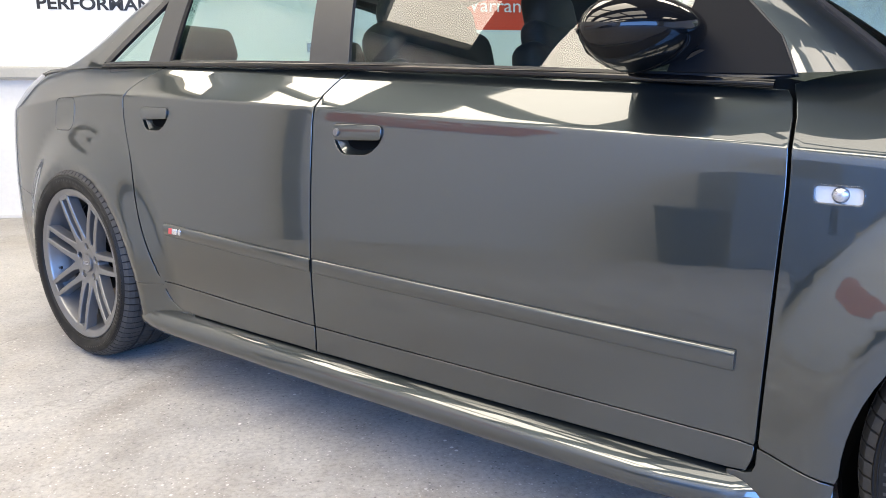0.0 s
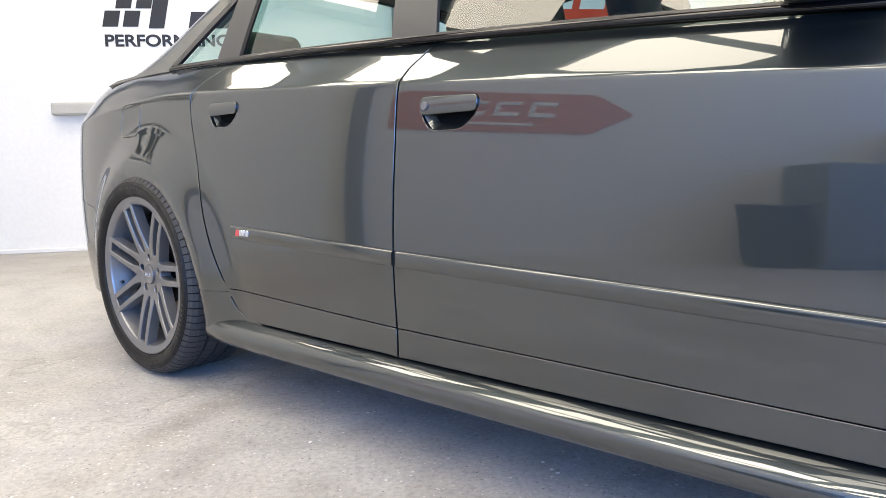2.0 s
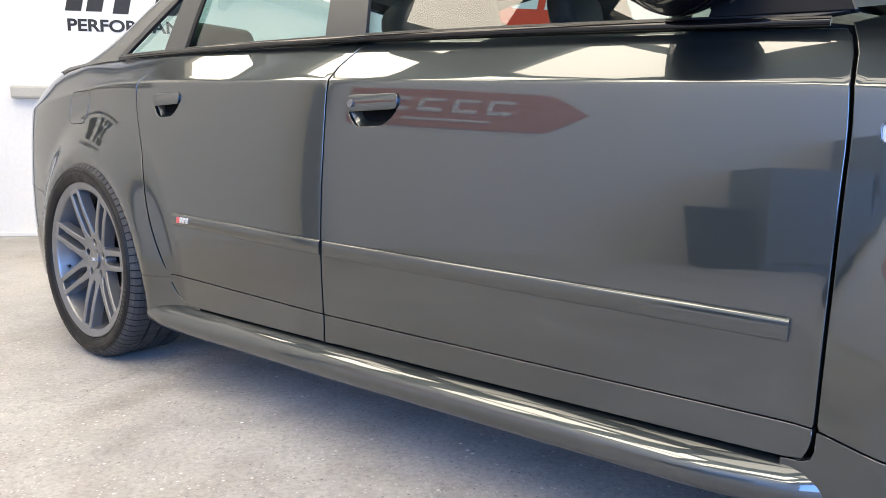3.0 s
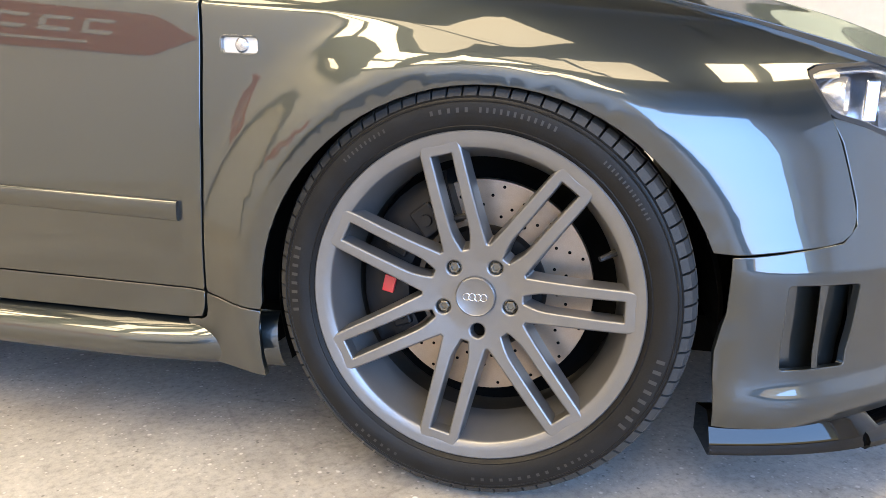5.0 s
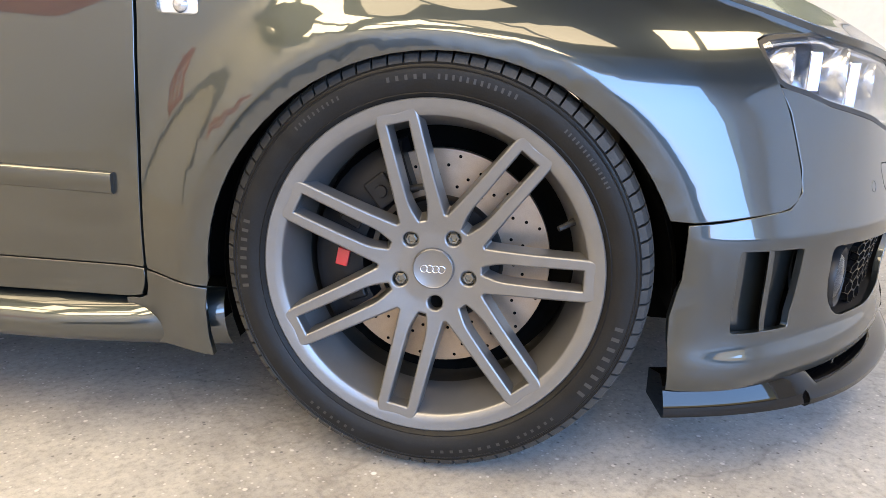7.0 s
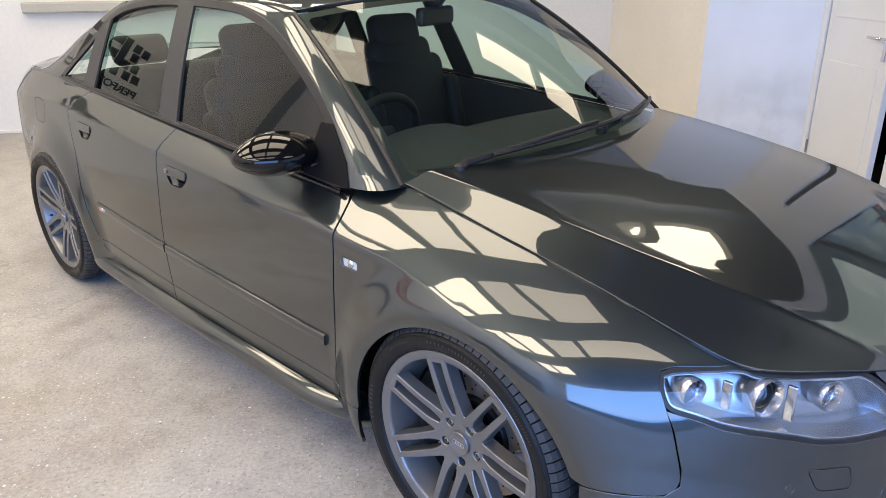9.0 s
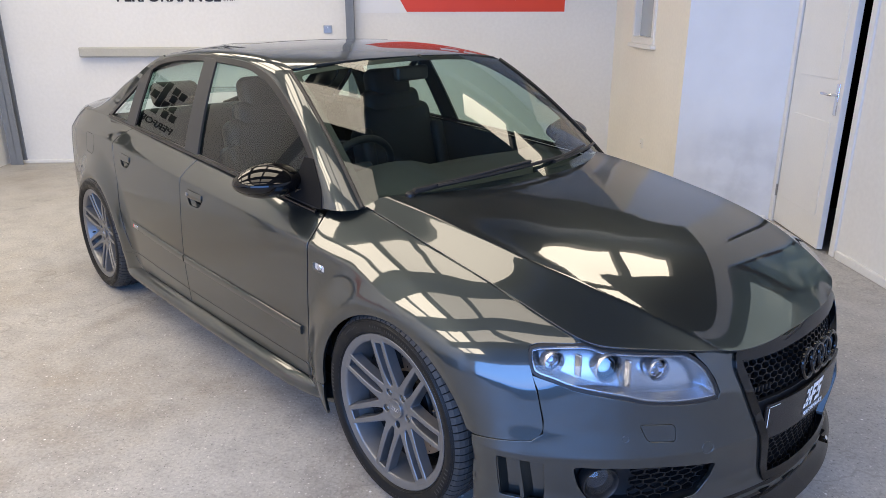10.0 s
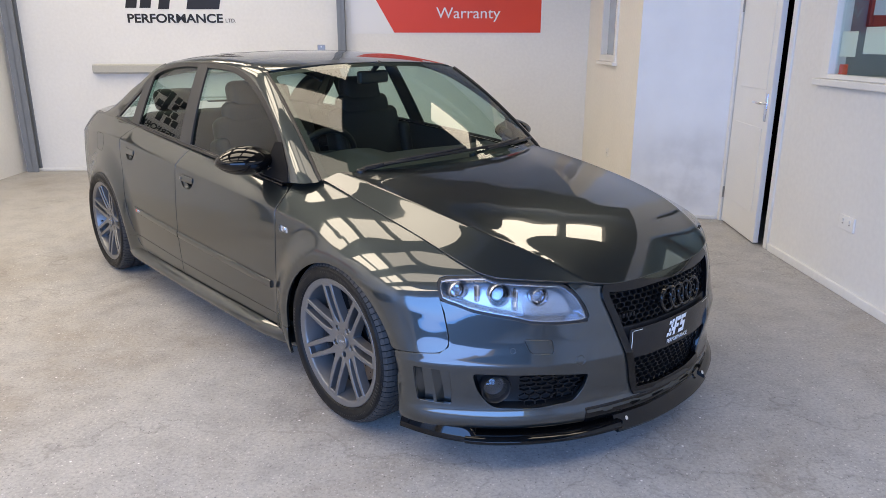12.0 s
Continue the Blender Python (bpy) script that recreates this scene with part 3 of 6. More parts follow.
def strip(name, f, line, width, height, mat, parent, hand_ref=None, lift=0.0, label=""):
    """A moulding along a line on a surface, with a rounded section."""
    pts = np.array(line)
    P = f(pts[:, 0], pts[:, 1])
    e = 1e-3
    A = f(pts[:, 0] + e, pts[:, 1]) - P
    B = f(pts[:, 0], pts[:, 1] + e) - P
    N = np.cross(A, B)
    N /= np.linalg.norm(N, axis=1)[:, None]
    N *= np.sign(np.sum(N * (P - MIDDLE), axis=1))[:, None]
    T = np.gradient(P, axis=0)
    T /= np.linalg.norm(T, axis=1)[:, None]
    W = np.cross(N, T)
    W /= np.linalg.norm(W, axis=1)[:, None]
    if np.mean(W[:, 2]) < 0:
        W = -W
    sec = [(-0.5, -0.2), (-0.5, 0.55), (-0.36, 0.95), (0.30, 1.0), (0.46, 0.80), (0.5, 0.45), (0.5, -0.2)]
    V, F = [], []
    for p, n, w in zip(P, N, W):
        for a, b in sec:
            V.append(p + w * a * width + n * (b * height + lift))
    m = len(sec)
    for i in range(len(P) - 1):
        for j in range(m - 1):
            a = i * m + j
            F.append((a, a + 1, a + m + 1, a + m))
    F.append(tuple(range(m)))
    F.append(tuple(len(V) - m + k for k in range(m))[::-1])
    ob = mesh_object(name, V, F, mat, parent, True)
    bm = bmesh.new()
    bm.from_mesh(ob.data)
    bmesh.ops.recalc_face_normals(bm, faces=bm.faces[:])
    bm.to_mesh(ob.data)
    bm.free()
    ob.data.set_sharp_from_angle(angle=radians(50))
    if label:
        ob["label"] = label
    return ob


def crease_rows(a0, a1, offs=(-0.018, -0.008, -0.003, 0.003, 0.008, 0.018)):
    """Rows of points along the flank's shoulder line, between two plan lengths."""
    a = np.arange(a0, a1, 0.02)
    return [[(float(q), float(CREASE(q)) + d) for q in a] for d in offs]


def build_door(name, S, hand, rear, front, corner, handle, trim0, trim1):
    x0, x1, z1 = handle
    hole = along(handle_hole(x0, x1, z1))
    door = panel(name, S, door_upper(rear, front), PAINT, car, holes=[hole], step=0.03, rows=crease_rows(sx(0.2), sx(2.25)))
    panel("lower_door_trim", S, door_lower(rear, front, corner), PAINT, door, step=0.03)
    strip("rubbing_strip", S, along([(x, float(np.interp(x, (0.53, 1.175, 2.143), (0.498, 0.470, 0.438)))) for x in np.linspace(trim0, trim1, 24)]), 0.034, 0.009, PAINT, door)
    # handle: a scooped bowl and a bar over its upper half
    bowl = lambda a, z: S(a, z) - np.stack([0 * a, hand * 0.030 * np.clip(1 - ((a - sx((x0 + x1) / 2)) / 0.078) ** 2, 0, 1) * np.clip(1 - ((z - (z1 - 0.035)) / 0.040) ** 2, 0, 1) + hand * 0.002, 0 * a], -1)
    panel("handle_bowl", bowl, hole, PAINT, door, step=0.008, edge=0)
    bar = along(rounded([(x0 + 0.004, z1 - 0.003), (x1 - 0.003, z1 - 0.007), (x1 - 0.006, z1 - 0.036), (x0 + 0.004, z1 - 0.037)], 0.012))
    body = lambda a, z: S(a, z) + np.stack([0 * a, hand * 0.006 * np.clip(1 - ((z - (z1 - 0.02)) / 0.024) ** 2, 0, 1), 0 * a], -1)
    h = panel("door_handle", body, bar, PAINT, door, step=0.008, edge=0.012)
    if name == "front_door":
        c = S(np.array([sx(x0 + 0.018)]), np.array([z1 - 0.021]))[0]
        part("lock_barrel", lathe([(0.0, 0.006), (0.0075, 0.006), (0.0085, 0.003), (0.0085, -0.004)], 20, Matrix.Translation((c[0], c[1] + hand * 0.005, c[2])) @ Matrix.Rotation(radians(90) * -hand, 4, "X")), RIM, h, smooth=True)
    return door


def badge(S, hand, x, z, parent):
    """A red lozenge and three silver figures drawn as plain bars."""
    shapes = [([(0, 0), (0.016, 0), (0.020, 0.017), (0.004, 0.017)], RED), ([(0.021, 0), (0.033, 0), (0.036, 0.017), (0.024, 0.017)], SILVER), ([(0.037, 0), (0.049, 0), (0.052, 0.017), (0.040, 0.017)], SILVER), ([(0.058, 0), (0.070, 0), (0.073, 0.017), (0.061, 0.017)], SILVER)]
    for k, (shape, mat) in enumerate(shapes):
        panel("badge", S, along([(x + 0.85 * a, z + 0.85 * b) for a, b in shape]), mat, parent, step=0.01, edge=0.004, lift=0.0115)


def build_side(hand):
    S, C = on_side(hand), cabin(hand)
    fd = build_door("front_door", S, hand, MID_GAP, FRONT_GAP, [(2.168, 0.254), (2.146, 0.2495)] + [(x, SILL_Z + 0.003) for x in np.linspace(2.10, 1.20, 8)], HANDLES[0], MID_GAP[8][0] + 0.006, 2.143)
    rd = build_door("rear_door", S, hand, REAR_GAP, MID_GAP, [(x, SILL_Z + 0.003) for x in np.linspace(1.13, 0.64, 6)], HANDLES[1], 0.535, MID_GAP[8][0] - 0.006)
    badge(S, hand, 0.565, 0.489, rd)
    # front wing
    cx, cz, r = ARCHES[0]
    wing_a = along([(x + G, z) for x, z in FRONT_GAP[::-1] if z > 0.303] + [(2.20, 0.874)])
    wing_a += [(a, float(TOPZ(a)) - 0.004) for a in np.linspace(sx(2.29), sx(3.262), 26)]
    wing = spline([(3.235, 0.694), (3.14, 0.687), (3.121, 0.670), (3.137, 0.63), (3.157, 0.578), (3.178, 0.495), (3.178, 0.464), (3.156, 0.443), (3.09, 0.435), (3.012, 0.427)], 0.02)
    wing += arch(cx, cz, r, 21.5, 180, 32)
    wing += [(2.299, 0.288), (2.19, 0.303)]
    hole = along(rounded([(2.231, 0.721), (2.296, 0.719), (2.297, 0.692), (2.233, 0.694)], 0.009))
    w = panel("front_wing", S, wing_a + along(wing), PAINT, car, holes=[hole], step=0.022, rows=crease_rows(sx(2.15), sx(2.75)))
    panel("side_repeater", S, hole, AMBER, w, step=0.012, edge=0.0, lift=-0.006)
    c = S(np.array([sx(2.266)]), np.array([0.7065]))[0]
    part("repeater_bulb", lathe([(0.011, -0.004), (0.012, 0.0), (0.009, 0.004), (0.004, 0.006), (0, 0.006)], 16, Matrix.Translation((c[0], c[1] - hand * 0.004, c[2])) @ Matrix.Rotation(radians(90) * -hand, 4, "X")), SILVER, w, smooth=True)
    panel("repeater_lens", S, hole, LENS, w, step=0.012, edge=0.006, lift=0.004)
    # quarter with fuel flap
    cx, cz, r = ARCHES[1]
    flap = rounded([(-0.190, 0.889), (-0.034, 0.889), (-0.040, 0.776), (-0.196, 0.776)], 0.028)
    q = [(-0.72, 0.975)] + [(x, float(TOPZ(sx(x)))) for x in np.linspace(-0.66, 0.0, 12)] + belt_line(0.05, REAR_GAP[0][0] - G, -0.006, 6) + [(x - G, z) for x, z in REAR_GAP if 0.345 < z < 0.965]
    q += [(0.5105, 0.3275), (0.385, 0.3245)] + arch(cx, cz, r, 7, 148, 30)
    q += [(-0.40, 0.500), (-0.50, 0.535), (-0.72, 0.56)]
    qp = panel("quarter_panel", S, along(q), PAINT, car, holes=[along(flap)] if hand < 0 else [], step=0.026, rows=crease_rows(sx(-0.75), sx(0.45)))
    if hand < 0:
        small = rounded([(-0.1855, 0.8845), (-0.0385, 0.8845), (-0.0445, 0.7805), (-0.1915, 0.7805)], 0.025)
        panel("fuel_flap", S, along(small), PAINT, qp, step=0.02, edge=0.006)
    rb = [(sx(-0.72), 0.555), (sx(-0.50), 0.530), (sx(-0.40), 0.494)] + along(arch(cx, cz, r, 149, 180, 8)) + [(sx(-0.355), 0.20), (sx(-0.8), 0.19), (0.002, 0.19), (0.002, 0.66), (sx(-0.93), 0.66), (sx(-0.85), 0.60)]
    panel("rear_bumper", S, rb, PAINT, car, step=0.05)
    tail = [(sx(-0.722), 0.563), (sx(-0.722), 0.97), (sx(-0.95), 0.965), (sx(-1.02), 0.9), (sx(-1.02), 0.664), (sx(-0.93), 0.664), (sx(-0.85), 0.604)]
    panel("rear_corner", S, tail, PAINT, car, step=0.05)
    # sill cover between the wheels
    def skirt(x, b):
        y0 = np.interp(x, (0.3, 1.2, 2.3), (0.853, 0.862, 0.853))
        ang = np.clip(b, 0, 3.2)
        wide = np.interp(x, (0.30, 0.45, 2.02, 2.16, 2.31), (0.026, 0.050, 0.050, 0.030, -0.03))
        top = np.interp(x, (0.30, 0.50, 0.62, 2.12, 2.19, 2.31), (0.266, 0.256, 0.253, 0.250, 0.252, 0.254))
        bot = 0.150
        mid, half = (top + bot) / 2, (top - bot) / 2
        return np.stack([x, hand * (y0 - 0.055 + (0.055 + wide) * np.sin(ang) ** 0.95), mid + half * np.cos(ang)], -1)
    sl = [(0.385, 0.03), (2.285, 0.03), (2.300, 3.1), (0.375, 3.1)]
    panel("side_skirt", skirt, sl, PAINT, car, step=0.05, edge=0.0, ref=(1.3, 0, 0.2))
    ends = [(2.187, 0.2975), (2.298, 0.2825), (2.294, 0.25), (2.294, 0.20), (2.298, 0.168), (2.14, 0.168), (2.14, 0.244), (2.166, 0.2455), (2.180, 0.2535), (2.185, 0.268)]
    panel("skirt_front_end", S, along(ends), PAINT, car, step=0.02)
    ends = [(0.388, 0.3215), (0.5125, 0.3240)] + [(x - G, z) for x, z in REAR_GAP if z < 0.322] + [(0.62, 0.246), (0.64, 0.20), (0.385, 0.19), (0.375, 0.25)]
    panel("skirt_rear_end", S, along(ends), PAINT, car, step=0.02)
    # cabin side: a flat rear pillar, then one rounded rail that runs forward and down the windscreen
    rail_top = [(x, float(RAIL(x))) for x in np.linspace(-0.42, 0.55, 22)]
    k55 = [q for q in DLO_TOP if q[0] < 0.55]
    outer = rail_top + [(0.55, float(np.interp(0.55, *np.array(DLO_TOP).T)) + 0.001)] + [(x - 0.003, z + 0.003) for x, z in k55[::-1]] + [(0.02, 0.992)] + belt_line(0.02, -0.1, -0.004, 4) + [(-0.30, 0.990), (-0.50, 0.985)]
    panel("rear_pillar", C, outer, PAINT, car, step=0.03)
    def pillar_back(t, q):
        xa = -0.34 + 0.80 * t
        A = C(xa, RAIL(xa))
        E = REAR_SCREEN(hand * 1.0 + 0 * t, np.clip(t * 1.12, 0, 1.15))
        B = (A + E) / 2 + np.stack([0 * t, hand * 0.030 + 0 * t, 0.030 + 0 * t], -1) * np.sin(math.pi * np.clip(t, 0, 1))[..., None]
        q = q[..., None]
        return A * (1 - q) ** 2 + 2 * B * q * (1 - q) + E * q ** 2
    panel("rear_pillar_turn", pillar_back, [(0, 0), (1, 0), (1, 1), (0, 1)], PAINT, car, step=0.05, edge=0.0, ref=(0.3, 0, 0.6))
    lo_line = np.array(spline([(1.52, 1.3425), (1.62, 1.3285), (1.70, 1.3130), (1.80, 1.262), (1.95, 1.165), (2.08, 1.070), (2.20, 0.970), (2.292, 0.880)], 0.02))
    top_line = np.array(DLO_TOP + [(2.180, 0.880)])

    def rail(t, q):
        xi = np.interp(t, (0, 0.25, 0.45, 0.55, 0.98, 1), (0.55, 1.05, 1.45, 1.60, 2.150, 2.180))
        zi = np.where(xi > 2.151, 0.94 - (xi - 2.150) * 2.0, np.interp(xi, top_line[:, 0], top_line[:, 1])) + 0.002
        xo = np.interp(t, (0, 0.25, 0.45, 0.55, 1), (0.55, 1.05, 1.52, 1.70, 2.292))
        zo = np.where(xo < 1.52, RAIL(xo), np.interp(xo, lo_line[:, 0], lo_line[:, 1]))
        A, B = C(xi, zi), C(xo, zo)
        ins = np.interp(xo, (0.35, 0.75, 1.70), (0.006, 0.046, 0.040))
        E1 = roof(xo, hand * (rail_y(xo) - ins))
        E2 = WINDSCREEN(hand * 0.99 + 0 * t, np.clip((1 - t) / 0.45, 0, 1))
        m = np.clip((t - 0.50) / 0.07, 0, 1)[..., None]
        E = E1 * (1 - m) + E2 * m
        B = (A + E) / 2 + (B - (A + E) / 2) * 0.90
        q = q[..., None]
        return A * (1 - q) ** 2 + 2 * B * q * (1 - q) + E * q ** 2
    panel("roof_rail", rail, [(0, 0), (1, 0), (1, 1), (0, 1)], PAINT, car, step=0.02, edge=0.0, ref=(1.3, 0, 0.7), rows=[[(float(t), q) for t in np.arange(0.01, 1, 0.012)] for q in (0.03, 0.12, 0.24, 0.36, 0.48, 0.6, 0.72, 0.84, 0.96)])
    # window trims, pillars and panes
    ring = np.array(DLO)
    cen = ring.mean(0)
    shrink = []
    n = len(ring)
    for i in range(n):
        a, b = ring[i - 1], ring[(i + 1) % n]
        t = (b - a) / (np.linalg.norm(b - a) + 1e-9)
        nn = np.array((t[1], -t[0]))
        p = ring[i] + nn * (0.006 if ring[i][1] < float(belt(ring[i][0])) + 0.010 else 0.022)
        shrink.append(tuple(p))
    panel("window_surround", C, DLO, DOORTRIM, car, holes=[shrink], step=0.03, edge=0.01, lift=0.001)
    pil = [(1.095, 0.936), (1.228, 0.930), (1.205, 1.02), (1.135, 1.332), (1.020, 1.336), (1.07, 1.05)]
    panel("door_pillar", C, pil, PILLARTRIM, car, step=0.03, edge=0.01, lift=0.002)
    panel("rear_door_bar", C, [(0.335, 0.976), (0.455, 0.972), (0.458, 1.255), (0.40, 1.222), (0.345, 1.186)], PILLARTRIM, car, step=0.03, edge=0.008, lift=0.002)
    panel("window_divider", C, [(0.459, 0.972), (0.472, 0.972), (0.476, 1.266), (0.462, 1.258)], MATT, car, step=0.03, edge=0.006, lift=0.001)
    for name, x0, x1 in (("front_side_window", 1.16, 2.3), ("rear_side_window", 0.44, 1.16), ("quarter_window", -0.2, 0.50)):
        sl = (0.075, -0.18, 0.28)
        pts = [(min(max(x, x0), x1), z) for x, z in shrink]
        panel(name, C, dense_unique(pts), GLASS, car, step=0.05, edge=0, lift=-0.010 - 0.002 * (name[0] == "q"))
    strip("waist_moulding", C, [(x, float(belt(x)) + 0.001) for x in np.linspace(0.03, 2.15, 40)], 0.014, 0.006, GLOSS, car)
    # hidden dark strip added to block the view through the waist gap
    strip("waist_seal", C, [(x, float(belt(x)) - 0.008) for x in np.linspace(0.05, 2.14, 40)], 0.030, 0.002, DARK, car, lift=-0.022)
    # mirror
    my = hand * 1.0
    bm = bmesh.new()
    bmesh.ops.create_uvsphere(bm, u_segments=32, v_segments=20, radius=1)
    for v in bm.verts:
        x, y, z = v.co
        fx = 0.112 if x > 0 else 0.060
        taper = 1 - 0.22 * (y * hand > 0) * abs(y) ** 2
        v.co = (fx * x * (1 if x > 0 else 0.9), 0.128 * y, 0.064 * z * taper * (1 - 0.22 * max(x, 0)))
        if x < -0.55:
            v.co.x = -0.036
    bm.transform(Matrix.Translation((MIRROR[0], hand * MIRROR[1], MIRROR[2])) @ Matrix.Rotation(radians(10) * hand, 4, "Z"))
    mir = part("door_mirror", bm, GLOSS, car, smooth=True)
    part("mirror_glass", lathe([(0, 0), (0.055, 0.0), (0.058, -0.004)], 32, Matrix.Translation((MIRROR[0] - 0.040, hand * MIRROR[1], MIRROR[2])) @ Matrix.Rotation(radians(-90), 4, "Y") @ Matrix.Diagonal((0.80, 1.8, 1, 1))), CHROME, mir, smooth=True)
    part("mirror_arm", tube([(MIRROR[0] + 0.045, hand * (MIRROR[1] - 0.09), MIRROR[2] - 0.020), (MIRROR[0] + 0.065, hand * (MIRROR[1] - 0.125), MIRROR[2] - 0.030), (MIRROR[0] + 0.085, hand * 0.775, 0.902)], [0.030, 0.026, 0.026], 12), GLOSS, mir, smooth=True)
    panel("mirror_base", C, [(1.98, 0.891), (2.176, 0.879), (2.146, 0.940), (2.06, 1.030), (2.01, 1.03)], MATT, car, step=0.02, edge=0.01, lift=0.004)


def dense_unique(pts):
    out = []
    for p in pts:
        if not out or math.dist(p, out[-1]) > 1e-4:
            out.append(p)
    # drop runs along the cut edges
    res = []
    n = len(out)
    for i in range(n):
        a, b, c = out[i - 1], out[i], out[(i + 1) % n]
        if abs(a[0] - b[0]) < 1e-6 and abs(b[0] - c[0]) < 1e-6:
            continue
        res.append(b)
    return res


MIRROR = (1.943, 0.862, 0.952)
for hand in (-1, 1):
    build_side(hand)

# bonnet, roof, glass and boot
edge_r = []
for a in np.linspace(sx(2.295), PLAN.s[-1], 90):
    px, py, tx, ty = PLAN.at(a)
    o = float(INSET(a)) + 0.0045
    edge_r.append((float(px + ty * o), -float(py - tx * o)))
rear_line = [(2.455 - 0.165 * (y / 0.69) ** 2, y) for y in np.linspace(0.69, -0.69, 18)]
bonnet = edge_r + [(x, -y) for x, y in edge_r[::-1][1:]] + rear_line
ridge_rows = [[(float(x), h * (float(RIDGE(x)) + d)) for x in np.arange(2.28, 3.5, 0.02)] for h in (-1, 1) for d in (-0.024, -0.012, -0.005, 0.0, 0.005, 0.012, 0.024)]
panel("bonnet", hood, bonnet, PAINT, car, step=0.024, ref=(2.8, 0, 0.3), rows=ridge_rows)
hx = np.linspace(0.20, 1.70, 30)
inset = lambda x: float(np.interp(x, (0.35, 0.75, 1.70), (0.006, 0.046, 0.040))) - 0.001
panel("roof", roof, [(x, -float(rail_y(x)) + inset(x)) for x in hx] + [(1.775 - 0.068 * (y / 0.6) ** 2, y) for y in np.linspace(-0.56, 0.56, 14)] + [(x, float(rail_y(x)) - inset(x)) for x in hx[::-1]], PAINT, car, step=0.04, ref=(1.0, 0, 0.6))
RECT = [(-1, 0), (1, 0), (1, 1), (-1, 1)]
ws = panel("windscreen", WINDSCREEN, RECT, GLASS, car, step=0.08, edge=0)
BAND = [(-1, 0), (1, 0), (1, 1), (-1, 1)]
panel("screen_border", WINDSCREEN, BAND, BLACK, ws, holes=[rounded([(-0.955, 0.03), (0.955, 0.03), (0.955, 0.955), (-0.955, 0.955)], 0.04)], step=0.06, edge=0, lift=-0.004)
panel("rear_window", REAR_SCREEN, RECT, GLASS, car, step=0.1, edge=0)


def boot(a, q):
    """The boot deck: from the middle line (q = 0) out to the quarter's upper edge (q = 1 or -1), by plan length a."""
    e = side(a, TOPZ(a) + 0 * q, 1)
    x = e[..., 0] + (0.03 - 0.03 * np.abs(q)) * 0
    k = np.abs(q)
    mid = 1.040 - 0.10 * np.clip(-x - 0.55, 0, 1) ** 2 + 0.012 * np.exp(-((x + 0.96) / 0.06) ** 2)
    z = mid + (e[..., 2] - 0.002 - mid) * (0.35 * k ** 2 + 0.65 * k ** 6)
    return np.stack([x, q * (e[..., 1] - 0.004), z], -1)


a0, a1 = 0.30, sx(-0.27)
panel("boot_lid", boot, [(a0, -1), (a1, -1), (a1, 1), (a0, 1)], PAINT, car, step=0.05, edge=0, ref=(-0.6, 0, 0.4))

# ---- nose: bumper, grille, lamps ----
GRILLE = [(0.350, float(TOPZ(sy(0.35))) - 0.006), (0.362, 0.612), (0.335, 0.545), (0.300, 0.460), (0.268, 0.370), (0.240, 0.280), (0.222, 0.228)]
LAMP = [(sx(3.140), 0.630), (sx(3.127), 0.666), (sx(3.145), 0.683)] + [(a, float(TOPZ(a)) - 0.008) for a in np.linspace(sx(3.262), sy(0.50), 7)] + [(sy(0.458), 0.632), (sy(0.434), 0.592), (sy(0.420), 0.557), (sy(0.424), 0.5435), (sy(0.450), 0.540), (sy(0.53), 0.541), (sy(0.60), 0.549), (sy(0.655), 0.566), (sx(3.245), 0.588), (sx(3.20), 0.603), (sx(3.155), 0.615)]
LAMP = spline(LAMP, 0.012, closed=True)
FOG = rounded([(sx(3.250), 0.376), (sy(0.56), 0.368), (sy(0.415), 0.352), (sy(0.425), 0.300), (sy(0.455), 0.250), (sy(0.58), 0.236), (sx(3.300), 0.242), (sx(3.264), 0.300)], [0.02, 0.02, 0.015, 0.02, 0.03, 0.03, 0.035, 0.04])
VENT = rounded([(sx(3.077), 0.386), (sx(3.190), 0.382), (sx(3.194), 0.300), (sx(3.192), 0.250), (sx(3.084), 0.254), (sx(3.080), 0.30)], 0.008)
WASHER = rounded([(sy(0.622), 0.495), (sy(0.536), 0.489), (sy(0.532), 0.437), (sy(0.602), 0.443)], 0.016)


def circle(s, z, r, n=20):
    return [(s + r * math.cos(2 * math.pi * k / n), z + r * math.sin(2 * math.pi * k / n)) for k in range(n)]


def grow(points, d):
    """Moves a closed outline outwards (d > 0) or inwards."""
    p = np.array(points)
    q = np.roll(p, -1, 0) - np.roll(p, 1, 0)
    q /= np.linalg.norm(q, axis=1)[:, None] + 1e-9
    area = np.sum(p[:, 0] * np.roll(p[:, 1], -1) - np.roll(p[:, 0], -1) * p[:, 1])
    nn = np.stack([q[:, 1], -q[:, 0]], 1) * (1 if area > 0 else -1)
    return [tuple(v) for v in p + nn * d]


